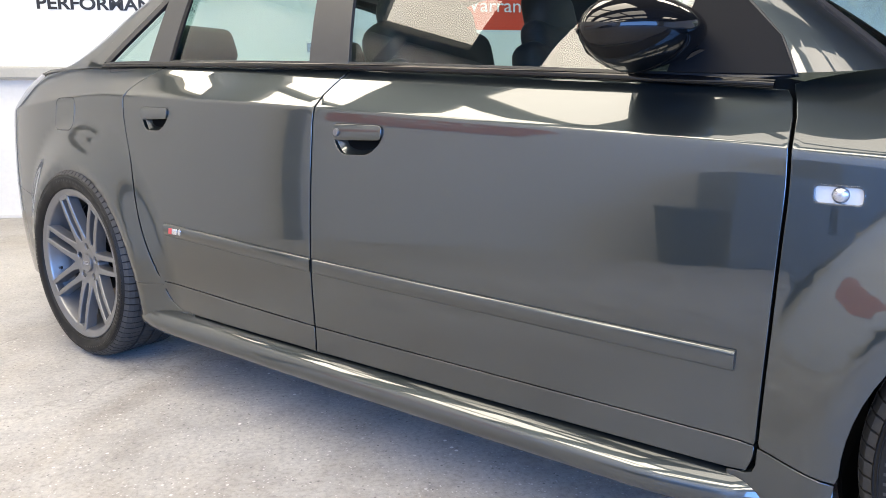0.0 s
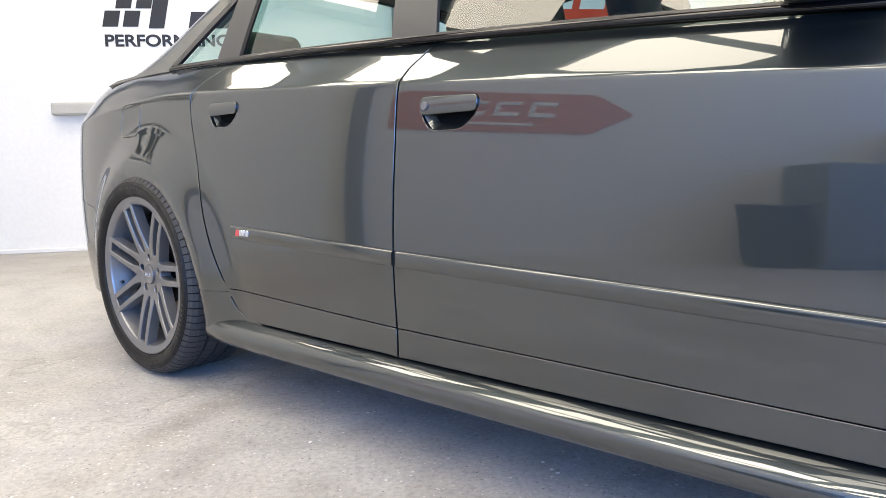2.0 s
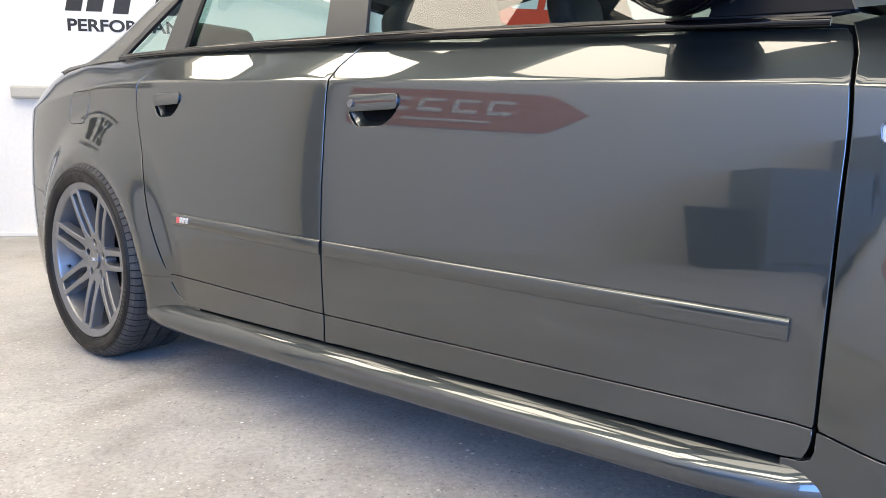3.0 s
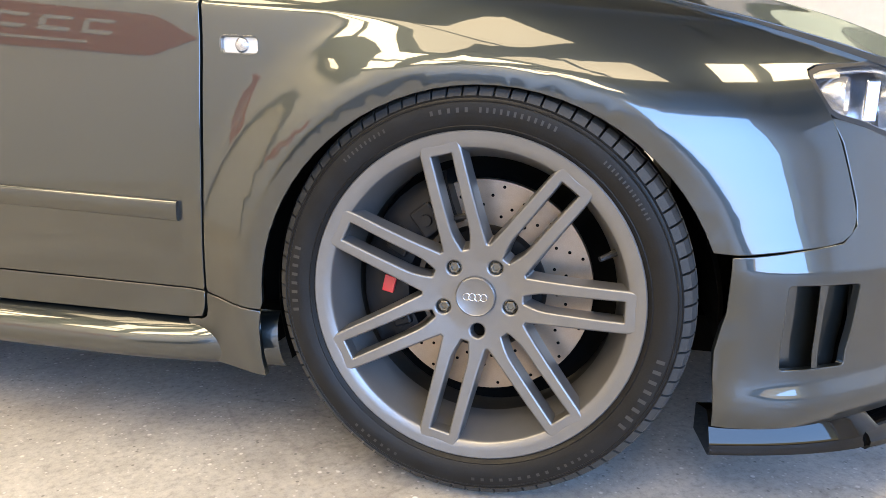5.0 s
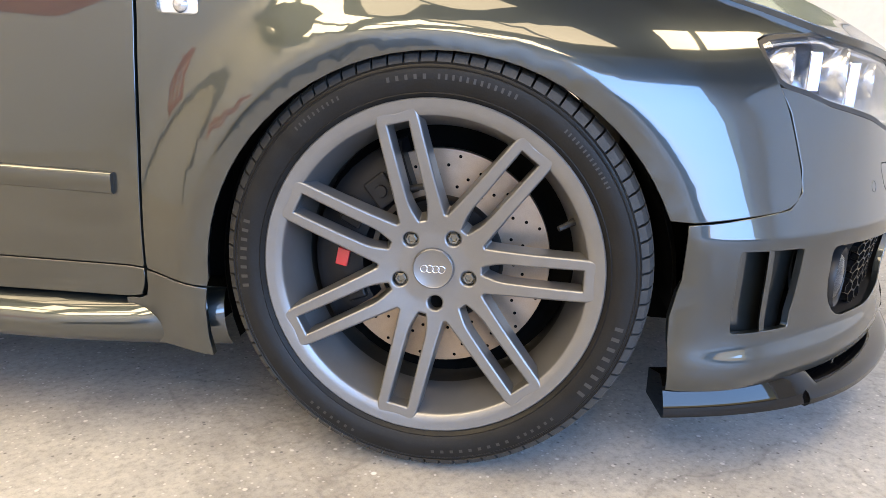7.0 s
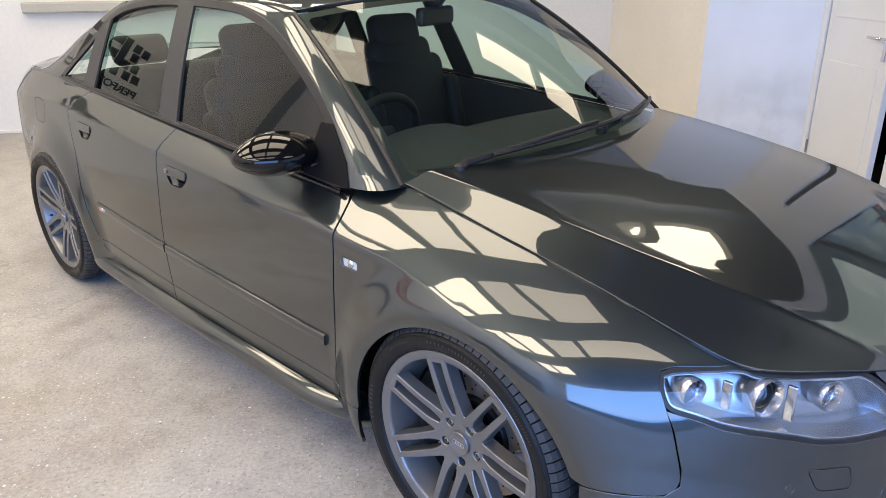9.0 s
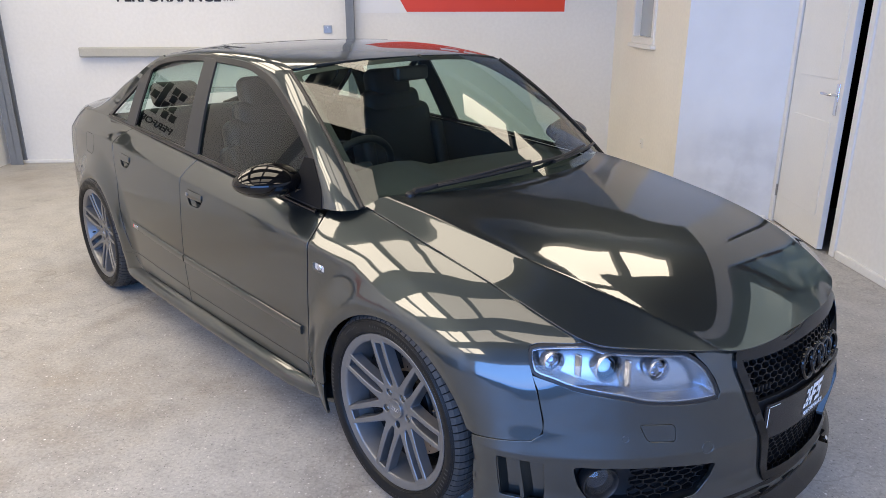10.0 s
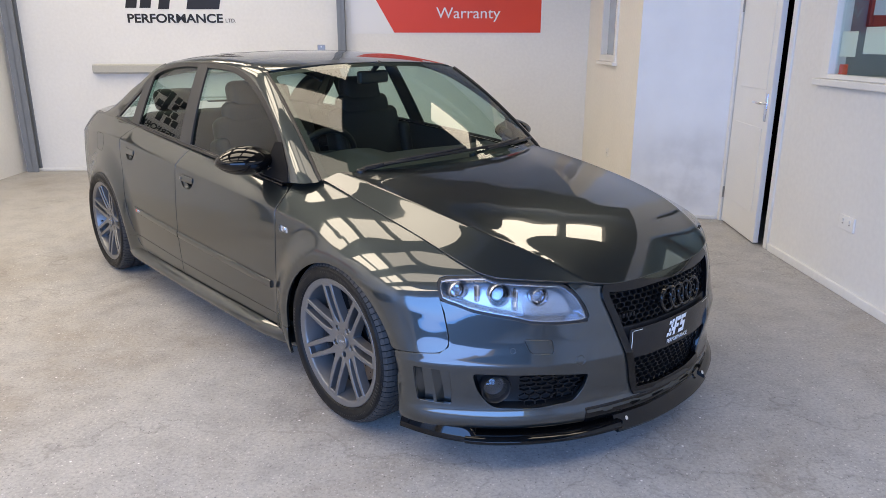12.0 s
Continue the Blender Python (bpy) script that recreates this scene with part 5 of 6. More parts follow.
def wheel_at(x, y, spin, bolt, valve, hand=-1):
    """A seven double-spoke alloy wheel with its tyre and brake; its own z axis points outwards."""
    m = Matrix.Translation((x, hand * y, 0.328)) @ (Matrix.Rotation(radians(90), 4, "X") if hand < 0 else Matrix.Rotation(radians(180), 4, "Z") @ Matrix.Rotation(radians(90), 4, "X"))
    barrel = [(0.2140, -0.092), (0.2150, -0.078), (0.2175, -0.066), (0.2215, -0.050), (0.2270, -0.030), (0.2310, -0.014), (0.2325, -0.0090), (0.2345, -0.0065), (0.2460, -0.003), (0.2560, -0.0005), (0.2580, -0.002), (0.2585, -0.006), (0.2555, -0.012), (0.250, -0.03), (0.246, -0.21)]
    w = part("wheel", lathe(barrel, 96), RIM, car, smooth=True)
    w.matrix_local = m
    part("rim_barrel", lathe([(0.225, -0.205), (0.218, -0.14), (0.2150, -0.105), (0.2142, -0.091)], 72), SHADEDALLOY, w, "inner barrel with its shade painted dark", True)
    R = 0.3285
    prof = [(0.250, -0.014), (0.2575, -0.004), (0.262, 0.001), (0.2640, 0.0035), (0.2655, 0.0025), (0.275, 0.0085), (0.288, 0.0105), (0.2975, 0.0090), (0.2985, 0.0078), (0.2998, 0.0084), (0.3010, 0.0066), (0.3040, 0.0052), (0.3052, 0.0060), (0.3070, 0.0030), (0.3085, -0.002), (0.3110, -0.010), (0.3145, -0.019), (0.3170, -0.030), (0.3205, -0.0325), (0.3215, -0.205), (0.3245, -0.206), (0.318, -0.225), (0.300, -0.236), (0.28, -0.232), (0.25, -0.215)]
    t = part("tyre", lathe(prof, 120), TYRE, w, smooth=True)
    # tread: shoulder blocks and ribs
    V, F = [], []

    def block(a0, a1, z0, z1, skew=0.0, r0=0.3205, r1=0.3285):
        b = len(V)
        zs = (z0, z1)
        for rr in (r0, r1):
            for zz, sk in ((z0, 0.0), (z1, skew)):
                for aa in (a0, a1):
                    r_ = rr - (0.0035 if (zz > -0.032 and rr == r1) else 0)
                    V.append((r_ * math.cos(aa + sk), r_ * math.sin(aa + sk), zz))
        F.extend([(b + 4, b + 5, b + 7, b + 6), (b, b + 1, b + 5, b + 4), (b + 2, b + 6, b + 7, b + 3), (b, b + 4, b + 6, b + 2), (b + 1, b + 3, b + 7, b + 5)])
    nb = 84

    def lug(a0, a1):
        b = len(V)
        sec = ((0.3062, 0.0036), (0.3185, -0.0065), (0.3252, -0.021), (0.3275, -0.034), (0.308, -0.034))
        for aa in (a0, a1):
            for rr, zz in sec:
                V.append((rr * math.cos(aa), rr * math.sin(aa), zz))
        for j in range(4):
            F.append((b + j, b + j + 1, b + j + 6, b + j + 5))
        F.append(tuple(range(b, b + 5)))
        F.append(tuple(range(b + 9, b + 4, -1)))
    for k in range(nb):
        a = 2 * math.pi * k / nb
        d = 2 * math.pi / nb
        block(a, a + d * 0.86, -0.066, -0.033, 0.0)
        lug(a, a + d * 0.85)
        block(a + 0.3 * d, a + d * 1.2, -0.112, -0.076, 0.035)
        block(a, a + d * 0.97, -0.160, -0.122, 0.0)
        block(a, a + d * 0.86, -0.214, -0.170, 0.0)
    tagged(mesh_object("tread", V, F, TREAD, t, False), kind="stuff")
    # raised lettering as plain bars round the sidewall
    V, F = [], []
    for a0, n, h, gap in ((-36, 8, 0.0120, 3.3), (166, 8, 0.0100, 2.9), (66, 12, 0.0075, 2.0), (92, 5, 0.007, 2.6), (30, 14, 0.006, 1.5), (118, 10, 0.006, 1.7), (-88, 9, 0.005, 3.0), (-60, 6, 0.005, 2.4), (230, 7, 0.005, 2.6)):
        for k in range(n):
            aa = radians(a0 + k * gap)
            wd = radians(gap * 0.34)
            rm = 0.287
            b = len(V)
            for rr in (rm - h / 2, rm + h / 2):
                for q in (aa, aa + wd):
                    V.append((rr * math.cos(q), rr * math.sin(q), 0.0114))
            F.append((b, b + 1, b + 3, b + 2))
    tagged(mesh_object("sidewall_lettering", V, F, RUBBERMARK, t, False), kind="stuff")
    # the cast face: hub and seven double spokes, smooth into one another
    def turned(c, points):
        return [(u * math.cos(c) - v * math.sin(c), u * math.sin(c) + v * math.cos(c)) for u, v in points]

    def face(x_, y_):
        r = np.hypot(x_, y_)
        q = np.clip((r - 0.055) / 0.1875, 0, 1.1)
        return np.stack([x_, y_, -0.0345 + 0.0306 * q ** 1.25 + 0.006 * np.sin(math.pi * np.clip(q, 0, 1))], -1)
    star, radii, holes = [], [], [[(0.0335 * math.cos(t_), 0.0335 * math.sin(t_)) for t_ in np.linspace(0, 2 * math.pi, 32, endpoint=False)]]
    axes = [radians(90 - spin + k * 360 / 7) for k in range(7)]
    for c in axes:
        star += turned(c, [(0.118, -0.0304), (0.230, -0.0287), (0.2420, -0.0268), (0.2375, 0.0), (0.2420, 0.0268), (0.230, 0.0287), (0.118, 0.0304)]) + turned(c + math.pi / 7, [(0.083, -0.0045), (0.083, 0.0045)])
        radii += [0.03, 0.01, 0.003, 0.01, 0.003, 0.01, 0.03, 0.005, 0.005]
        holes.append(rounded(turned(c, [(0.0715, -0.0085), (0.100, -0.0174), (0.2290, -0.0193), (0.2290, 0.0193), (0.100, 0.0174), (0.0715, 0.0085)]), [0.005, 0.03, 0.005, 0.005, 0.03, 0.005]))
    bolts = [(0.056 * math.cos(radians(bolt + 72 * k)), 0.056 * math.sin(radians(bolt + 72 * k))) for k in range(5)]
    holes += [[(p[0] + 0.0150 * math.cos(t_), p[1] + 0.0150 * math.sin(t_)) for t_ in np.linspace(0, 2 * math.pi, 20, endpoint=False)] for p in bolts]
    V, F, N = panel("wheel_face", face, rounded(star, radii), RIM, w, holes=holes, step=0.009, edge=0.034, ref=(0, 0, -1), lip=0.0042, splay=0.002, raw=True)
    sectors = [[] for _ in range(8)]
    for f_ in F:
        m_ = sum(V[i] for i in f_) / len(f_)
        near = min(range(7), key=lambda k: abs((math.atan2(m_[1], m_[0]) - axes[k] + math.pi) % (2 * math.pi) - math.pi))
        sectors[7 if math.hypot(m_[0], m_[1]) < 0.086 else near].append(f_)
    made = []
    for k, fs in enumerate(sectors):
        used = sorted({i for f_ in fs for i in f_})
        slot = {i: j for j, i in enumerate(used)}
        made.append(mesh_object("double_spoke" if k < 7 else "hub", [V[i] for i in used], [tuple(slot[i] for i in f_) for f_ in fs], RIM, w, True, [N[i] for i in used]))
    hub = made[7]
    part("hub_back", lathe([(0.080, -0.085), (0.079, -0.062), (0.0, -0.062)], 40), DARK, hub)
    part("centre_cap", lathe([(0.0315, -0.036), (0.0315, -0.029), (0.0300, -0.0275), (0.0285, -0.0285), (0.0, -0.0280)], 40), RIM, hub, "satin grey centre cap", True)
    for k in range(4):
        part("cap_ring", tube([(-0.0135 + 0.009 * k + 0.0056 * math.cos(a), 0.0056 * math.sin(a), -0.0275) for a in np.linspace(0, 2 * math.pi, 20, endpoint=False)], 0.0008, 6, True), SILVER, hub)
    for k, p in enumerate(bolts):
        part("bolt_hole", lathe([(0.0148, -0.0365), (0.0140, -0.056), (0.0, -0.056)], 24, Matrix.Translation((*p, 0))), DARK, hub, smooth=True)
        if k:
            part("wheel_bolt", join(lathe([(0.0118, -0.056), (0.0118, -0.0425), (0.0100, -0.0405), (0.0095, -0.0405)], 24, Matrix.Translation((*p, 0))), lathe([(0.0095, -0.0405), (0.0095, -0.0375), (0.0078, -0.0360), (0.0055, -0.0362), (0.0045, -0.040), (0, -0.040)], 6, Matrix.Translation((*p, 0)))), BOLT, hub)
    va = radians(valve)
    part("valve", tube([(0.224 * math.cos(va), 0.224 * math.sin(va), -0.040), (0.214 * math.cos(va), 0.214 * math.sin(va), -0.032), (0.200 * math.cos(va), 0.200 * math.sin(va), -0.024)], [0.006, 0.0048, 0.0042], 8), BLACK, w)
    # black disc added to keep the space behind the brake dark
    part("wheel_back", lathe([(0.217, -0.15), (0.150, -0.165), (0.0, -0.165)], 48), DARK, w)
    # brake
    disc = part("brake_disc", lathe([(0.177, -0.118), (0.1775, -0.116), (0.1775, -0.100), (0.177, -0.098), (0.104, -0.098), (0.103, -0.100)], 72), STEEL, w, smooth=True)
    part("disc_bell", lathe([(0.1045, -0.100), (0.104, -0.094), (0.098, -0.087), (0.0, -0.084)], 48), CALIPER, disc, "dark disc bell", True)
    V, F = [], []
    for ring_r, off in ((0.168, 0), (0.152, 6), (0.136, 12), (0.120, 18)):
        for k in range(18):
            a = radians(k * 20 + off)
            b = len(V)
            for j in range(8):
                V.append((ring_r * math.cos(a) + 0.0028 * math.cos(j * math.pi / 4), ring_r * math.sin(a) + 0.0028 * math.sin(j * math.pi / 4), -0.0974))
            F.append(tuple(range(b, b + 8)))
    tagged(mesh_object("disc_drilling", V, F, DARK, disc, False), kind="stuff")
    bm = bmesh.new()
    rows = []
    for k in range(13):
        a = radians(108 + 104 * k / 12)
        rows.append([bm.verts.new((r * math.cos(a), r * math.sin(a), z)) for r, z in ((0.115, -0.085), (0.120, -0.066), (0.150, -0.060), (0.185, -0.064), (0.200, -0.078), (0.202, -0.13), (0.11, -0.13))])
    for k in range(12):
        for j in range(7):
            bm.faces.new((rows[k][j], rows[k][(j + 1) % 7], rows[k + 1][(j + 1) % 7], rows[k + 1][j]))
    bm.faces.new(rows[0])
    bm.faces.new(rows[-1][::-1])
    bmesh.ops.recalc_face_normals(bm, faces=bm.faces[:])
    cal = part("brake_caliper", bm, CALIPER, w, smooth=True)
    part("caliper_badge", box((-0.014, -0.010, -0.004), (0.014, 0.010, 0.004), 0.002, Matrix.Translation((0.150 * math.cos(radians(179)), 0.150 * math.sin(radians(179)), -0.058)) @ Matrix.Rotation(radians(78), 4, "Z")), RED, cal)
    for deg, rad, a_, b_ in ((128, 0.142, 0.024, 0.020), (150, 0.150, 0.018, 0.022), (200, 0.140, 0.016, 0.020)):
        k_ = Matrix.Translation((rad * math.cos(radians(deg)), rad * math.sin(radians(deg)), -0.060)) @ Matrix.Rotation(radians(deg), 4, "Z")
        part("caliper_rib", join(box((-a_, -b_, -0.012), (a_, b_, 0.006), 0.004, k_), lathe([(0.010, 0.006), (0.009, 0.011), (0.0, 0.011)], 16, k_)), CALIPER, cal)
    part("brake_hose", tube([(0.125 * math.cos(radians(d_)), 0.125 * math.sin(radians(d_)), -0.060 - 0.01 * math.sin(radians(3 * d_))) for d_ in range(96, 150, 6)], 0.005, 8), BLACK, cal, smooth=True)
    return w


def wheel_copy(w, y):
    """The same wheel on the car's other side, on shared meshes."""
    made = {}
    for o in (w, *w.children_recursive):
        made[o] = o.copy()
        scene.collection.objects.link(made[o])
        made[o].parent = made.get(o.parent, car)
    made[w].matrix_local = Matrix.Translation((w.matrix_local.translation.x, y, 0.328)) @ Matrix.Rotation(radians(180), 4, "Z") @ Matrix.Rotation(radians(90), 4, "X")


wheel_copy(wheel_at(AXLE, 0.893, -13.5, -86, 22), 0.893)
wheel_copy(wheel_at(0, 0.898, -17, 160, 192), 0.898)

# ---- the room ----
BACK, LEFT, FRONT, TALL, PARTITION = -3.26, -3.22, 7.0, 3.6, 2.42
RIGHT_A, RIGHT_B = (3.92, -0.62), (3.72, FRONT)
GREYSTEEL = grain(material("grey_painted_steel", (0.20, 0.215, 0.235), 0.45), 6, 0.9, 1.08, 0.05, 80)
CEIL = grain(material("grey_roof_sheet", (0.15, 0.148, 0.142), 0.7), 2, 0.9, 1.06, 0.05, 40)
GLOSSWHITE = grain(material("white_gloss_joinery", (0.80, 0.79, 0.76), 0.32), 3, 0.96, 1.02, 0.03, 70)
PLASTIC = material("white_plastic", (0.82, 0.81, 0.78), 0.35)
METALPLATE = grain(material("brushed_plate", (0.35, 0.34, 0.33), 0.4, 0.8), 20, 0.9, 1.05)
ORANGE = material("orange_red_vinyl", (0.74, 0.052, 0.012), 0.45)
BANNERWHITE = material("white_vinyl", (0.80, 0.80, 0.80), 0.45)
BLACKVINYL = material("black_vinyl", (0.010, 0.010, 0.011), 0.4)
ASPHALT = grain(material("asphalt", (0.10, 0.10, 0.102), 0.85), 3, 0.8, 1.2, 0.3, 120)
# red made paler so that its reflection in the car's paint stays weak
PALERED = grain(material("faded_red_vinyl", (0.60, 0.235, 0.20), 0.45), 3, 0.92, 1.05)
BEIGE = grain(material("beige_trunking", (0.46, 0.45, 0.40), 0.5), 4, 0.9, 1.05, 0.04, 60)


def wall_frame(p, q):
    """The pose whose x runs from p to q along the floor (room metres) and whose y points to the right of that way."""
    a, b = in_room(*p), in_room(*q)
    d = (b - a).normalized()
    return Matrix(((d.x, d.y, 0, a.x), (d.y, -d.x, 0, a.y), (0, 0, 1, 0), (0, 0, 0, 1))), (b - a).length


def wall(name, p, q, thick, mat, label, openings=(), top=TALL, away=1):
    """An upright wall from p to q with holes right through it; away: on which side of the line it has its thickness."""
    m, length = wall_frame(p, q)
    xs = sorted({0, length, *[v for o in openings for v in o[:2]]})
    zs = sorted({0, top, *[v for o in openings for v in o[2:]]})
    bms = []
    lo, hi = (0, thick) if away > 0 else (-thick, 0)
    def solid(x0, x1, z0, z1):
        cx, cz = (x0 + x1) / 2, (z0 + z1) / 2
        return not any(o[0] < cx < o[1] and o[2] < cz < o[3] for o in openings)
    bm = bmesh.new()
    grid = [[solid(xs[i], xs[i + 1], zs[j], zs[j + 1]) for j in range(len(zs) - 1)] for i in range(len(xs) - 1)]
    def face(*c):
        bm.faces.new([bm.verts.new(v) for v in c])
    def is_in(i, j):
        return 0 <= i < len(grid) and 0 <= j < len(grid[0]) and grid[i][j]
    for i in range(len(grid)):
        for j in range(len(grid[0])):
            if not grid[i][j]:
                continue
            x0, x1, z0, z1 = xs[i], xs[i + 1], zs[j], zs[j + 1]
            for y in (lo, hi):
                face((x0, y, z0), (x1, y, z0), (x1, y, z1), (x0, y, z1))
            if not is_in(i - 1, j):
                face((x0, lo, z0), (x0, hi, z0), (x0, hi, z1), (x0, lo, z1))
            if not is_in(i + 1, j):
                face((x1, lo, z0), (x1, hi, z0), (x1, hi, z1), (x1, lo, z1))
            if not is_in(i, j - 1):
                face((x0, lo, z0), (x1, lo, z0), (x1, hi, z0), (x0, hi, z0))
            if not is_in(i, j + 1):
                face((x0, lo, z1), (x1, lo, z1), (x1, hi, z1), (x0, hi, z1))
    bmesh.ops.remove_doubles(bm, verts=bm.verts[:], dist=1e-5)
    bmesh.ops.recalc_face_normals(bm, faces=bm.faces[:])
    ob = part(name, bm, mat, None)
    ob.matrix_world = m
    return tagged(ob, label, "wall", kind="structure"), m, length


def at(m, name, bm, mat, label="", category="", parent=None, kind="", group="", smooth=False):
    """A mesh given in a wall's own axes."""
    bm.transform(m)
    ob = part(name, bm, mat, parent, label if parent else "", smooth)
    if parent is None:
        tagged(ob, label, category, group, kind)
    return ob


def slab(name, lo, hi, mat, label, category):
    ob = part(name, box(lo, hi), mat, None)
    ob.matrix_world = ROOM
    return tagged(ob, label, category, kind="structure")


slab("ground", (-60, -120, -0.3), (60, 40, -0.012), ASPHALT, "dark asphalt yard outside the garage", "ground")
slab("floor", (LEFT - 0.2, -FRONT - 0.3, -0.2), (6, -BACK + 0.2, 0), FLOOR, "worn light grey painted concrete floor with scuffs", "floor")
wb, BW, _ = wall("wall_back", (LEFT - 0.2, BACK), (6.4, BACK), 0.2, WHITE, "white painted back wall with uneven plaster", away=-1)
wall("wall_left", (LEFT, FRONT), (LEFT, BACK), 0.2, WHITE, "white painted side wall of the garage", away=-1)
_, WB, lb = wall("wall_cream", (3.347, BACK), (3.190, -0.81), 0.12, CREAM, "cream painted partition wall", [(0.83, 1.58, 1.27, 2.30)], PARTITION, -1)
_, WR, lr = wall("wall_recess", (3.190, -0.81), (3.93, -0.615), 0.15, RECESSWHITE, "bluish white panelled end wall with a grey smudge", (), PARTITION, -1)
_, RW, rl = wall("wall_right", RIGHT_A, RIGHT_B, 0.14, WHITE, "white painted partition wall with a door and window", [(0.05, 0.87, 0, 2.02), (1.31, 3.0, 1.235, 2.25)], PARTITION, -1)
_, FW, fl = wall("wall_front", (LEFT, FRONT), (6.4, FRONT), 0.2, WHITE, "white front wall with a wide open garage doorway", [(0.6, 6.2, 0, 3.1)], away=1)

wall("wall_far_right", (6.2, BACK), (6.2, FRONT), 0.2, WHITE, "white painted outer wall above the office", away=-1)
slab("office_roof", (3.36, 0.72, PARTITION), (6.2, -BACK, PARTITION + 0.05), WHITE, "plain white deck over the offices", "deck")
slab("office_roof_front", (3.94, -FRONT, PARTITION), (6.2, 0.72, PARTITION + 0.05), WHITE, "plain white deck over the offices", "deck")

# rooflights: openings in the ceiling with daylight lamps in them
ROWS = ((-3.05, -1.0), (-0.75, 1.3), (2.6, 4.35))
CELLS = [(-2.4, -1.6), (-0.95, -0.1), (0.6, 1.5), (2.15, 3.05), (3.7, 4.55), (5.2, 6.05)]
BARS = (-2.05, 0.28, 3.53)
# the right row's front light is added as fill for walls and floor
LIT = ((0, 1, 2, 3, 4, 5), (0, 1, 2, 3, 4), (1, 4))
LIGHTS = [(r, CELLS[i]) for r, lit in zip(ROWS, LIT) for i in lit]
bm = bmesh.new()
us = sorted({LEFT - 0.2, 6.4, *[v for r in ROWS for v in r]})
vs = sorted({BACK - 0.2, FRONT + 0.2, *[v for c in CELLS for v in c]})
for i in range(len(us) - 1):
    for j in range(len(vs) - 1):
        cu, cv = (us[i] + us[i + 1]) / 2, (vs[j] + vs[j + 1]) / 2
        if any(r[0] < cu < r[1] and c[0] < cv < c[1] for r, c in LIGHTS):
            continue
        b = box((us[i], -vs[j + 1], TALL), (us[i + 1], -vs[j], TALL + 0.12))
        me = bpy.data.meshes.new("tmp")
        b.to_mesh(me)
        b.free()
        bm.from_mesh(me)
        bpy.data.meshes.remove(me)
for u in BARS:
    for c in CELLS:
        b = box((u - 0.06, -c[1], TALL), (u + 0.06, -c[0], TALL + 0.08))
        me = bpy.data.meshes.new("tmp")
        b.to_mesh(me)
        b.free()
        bm.from_mesh(me)
        bpy.data.meshes.remove(me)
ceil = part("ceiling", bm, CEIL, None)
ceil.matrix_world = ROOM
tagged(ceil, "grey sheet roof with rows of rooflights", "ceiling", kind="structure")
GLOW = (1.0, 0.7, 1.0)      # middle row dimmed to calm its reflections on the car
# left row's front lights are boosted as fill, the middle row's cut
for r, c in LIGHTS:
    lamp("rooflight_daylight", (r[0] + r[1]) / 2, (c[0] + c[1]) / 2, TALL + 0.10, r[1] - r[0], c[1] - c[0], ROOFWATT * GLOW[ROWS.index(r)] * (1.25 if c[0] > 2 and r[0] < -2 else 0.6 if c[0] > 2 and r[0] < 0 else 1.0) * (r[1] - r[0]) * (c[1] - c[0]), (1.0, 0.90, 0.74), (0, 0, 0))
for v in (-1.28, 1.82, 4.9):
    b = join(box((LEFT, -v - 0.05, TALL - 0.30), (6.2, -v + 0.05, TALL - 0.27)), box((LEFT, -v - 0.05, TALL - 0.03), (6.2, -v + 0.05, TALL)), box((LEFT, -v - 0.006, TALL - 0.29), (6.2, -v + 0.006, TALL - 0.01)))
    ob = part("roof_beam", b, GREYSTEEL, None)
    ob.matrix_world = ROOM
    tagged(ob, "grey steel roof beam under the rooflights", "beam", "roof beams", "structure")

# steel columns
def column(u, w, name, label):
    d = 0.10
    b = join(box((u - w / 2, -BACK - d, 0), (u + w / 2, -BACK - d + 0.010, TALL)), box((u - w / 2, -BACK - 0.012, 0), (u + w / 2, -BACK - 0.002, TALL)), box((u - 0.004, -BACK - d, 0), (u + 0.004, -BACK, TALL)))
    ob = part(name, b, GREYSTEEL, None)
    ob.matrix_world = ROOM
    tagged(ob, label, "column", kind="structure")


column(0.525, 0.085, "steel_column", "grey steel column against the white wall")
column(-3.10, 0.13, "corner_column", "grey steel column in the corner of the garage")

R = ROOM


def room_thing(name, bm, mat, label, category, parent=None, smooth=False):
    bm.transform(R)
    ob = part(name, bm, mat, parent, "", smooth)
    return tagged(ob, label, category) if parent is None else ob


# beige trunking along the back wall
tr = empty("wall_trunking", "long beige painted trunking fixed to the white wall", "trunking")
room_thing("trunking_body", box((-2.285, -BACK - 0.075, 1.112), (0.30, -BACK, 1.212), 0.012), BEIGE, "", "", tr)
room_thing("trunking_lid", box((-2.275, -BACK - 0.082, 1.125), (0.29, -BACK - 0.074, 1.199), 0.003), BEIGE, "", "", tr)

# black wall sign
sign = empty("wall_sign", "black vinyl company sign on the white wall", "sign")


def wall_mark(shape, mat=BLACKVINYL, parent=None, lift=0.004, name="sign_shape"):
    bm = bmesh.new()
    front = [bm.verts.new((x, -BACK - lift, z)) for x, z in shape]
    rear = [bm.verts.new((x, -BACK - 0.0005, z)) for x, z in shape]
    bm.faces.new(front)
    n = len(shape)
    for i in range(n):
        bm.faces.new((front[i], rear[i], rear[(i + 1) % n], front[(i + 1) % n]))
    bmesh.ops.recalc_face_normals(bm, faces=bm.faces[:])
    bm.transform(R)
    return part(name, bm, mat, parent or sign)


logo(lambda s: wall_mark(s), -1.865, 1.805, 0.60)
words("PERFORMANCE", 0.094, BLACKVINYL, R @ Matrix.Translation((-1.850, -BACK - 0.003, 1.663)) @ Matrix.Rotation(radians(90), 4, "X"), sign, wide=1.052, heavy=0.0035)
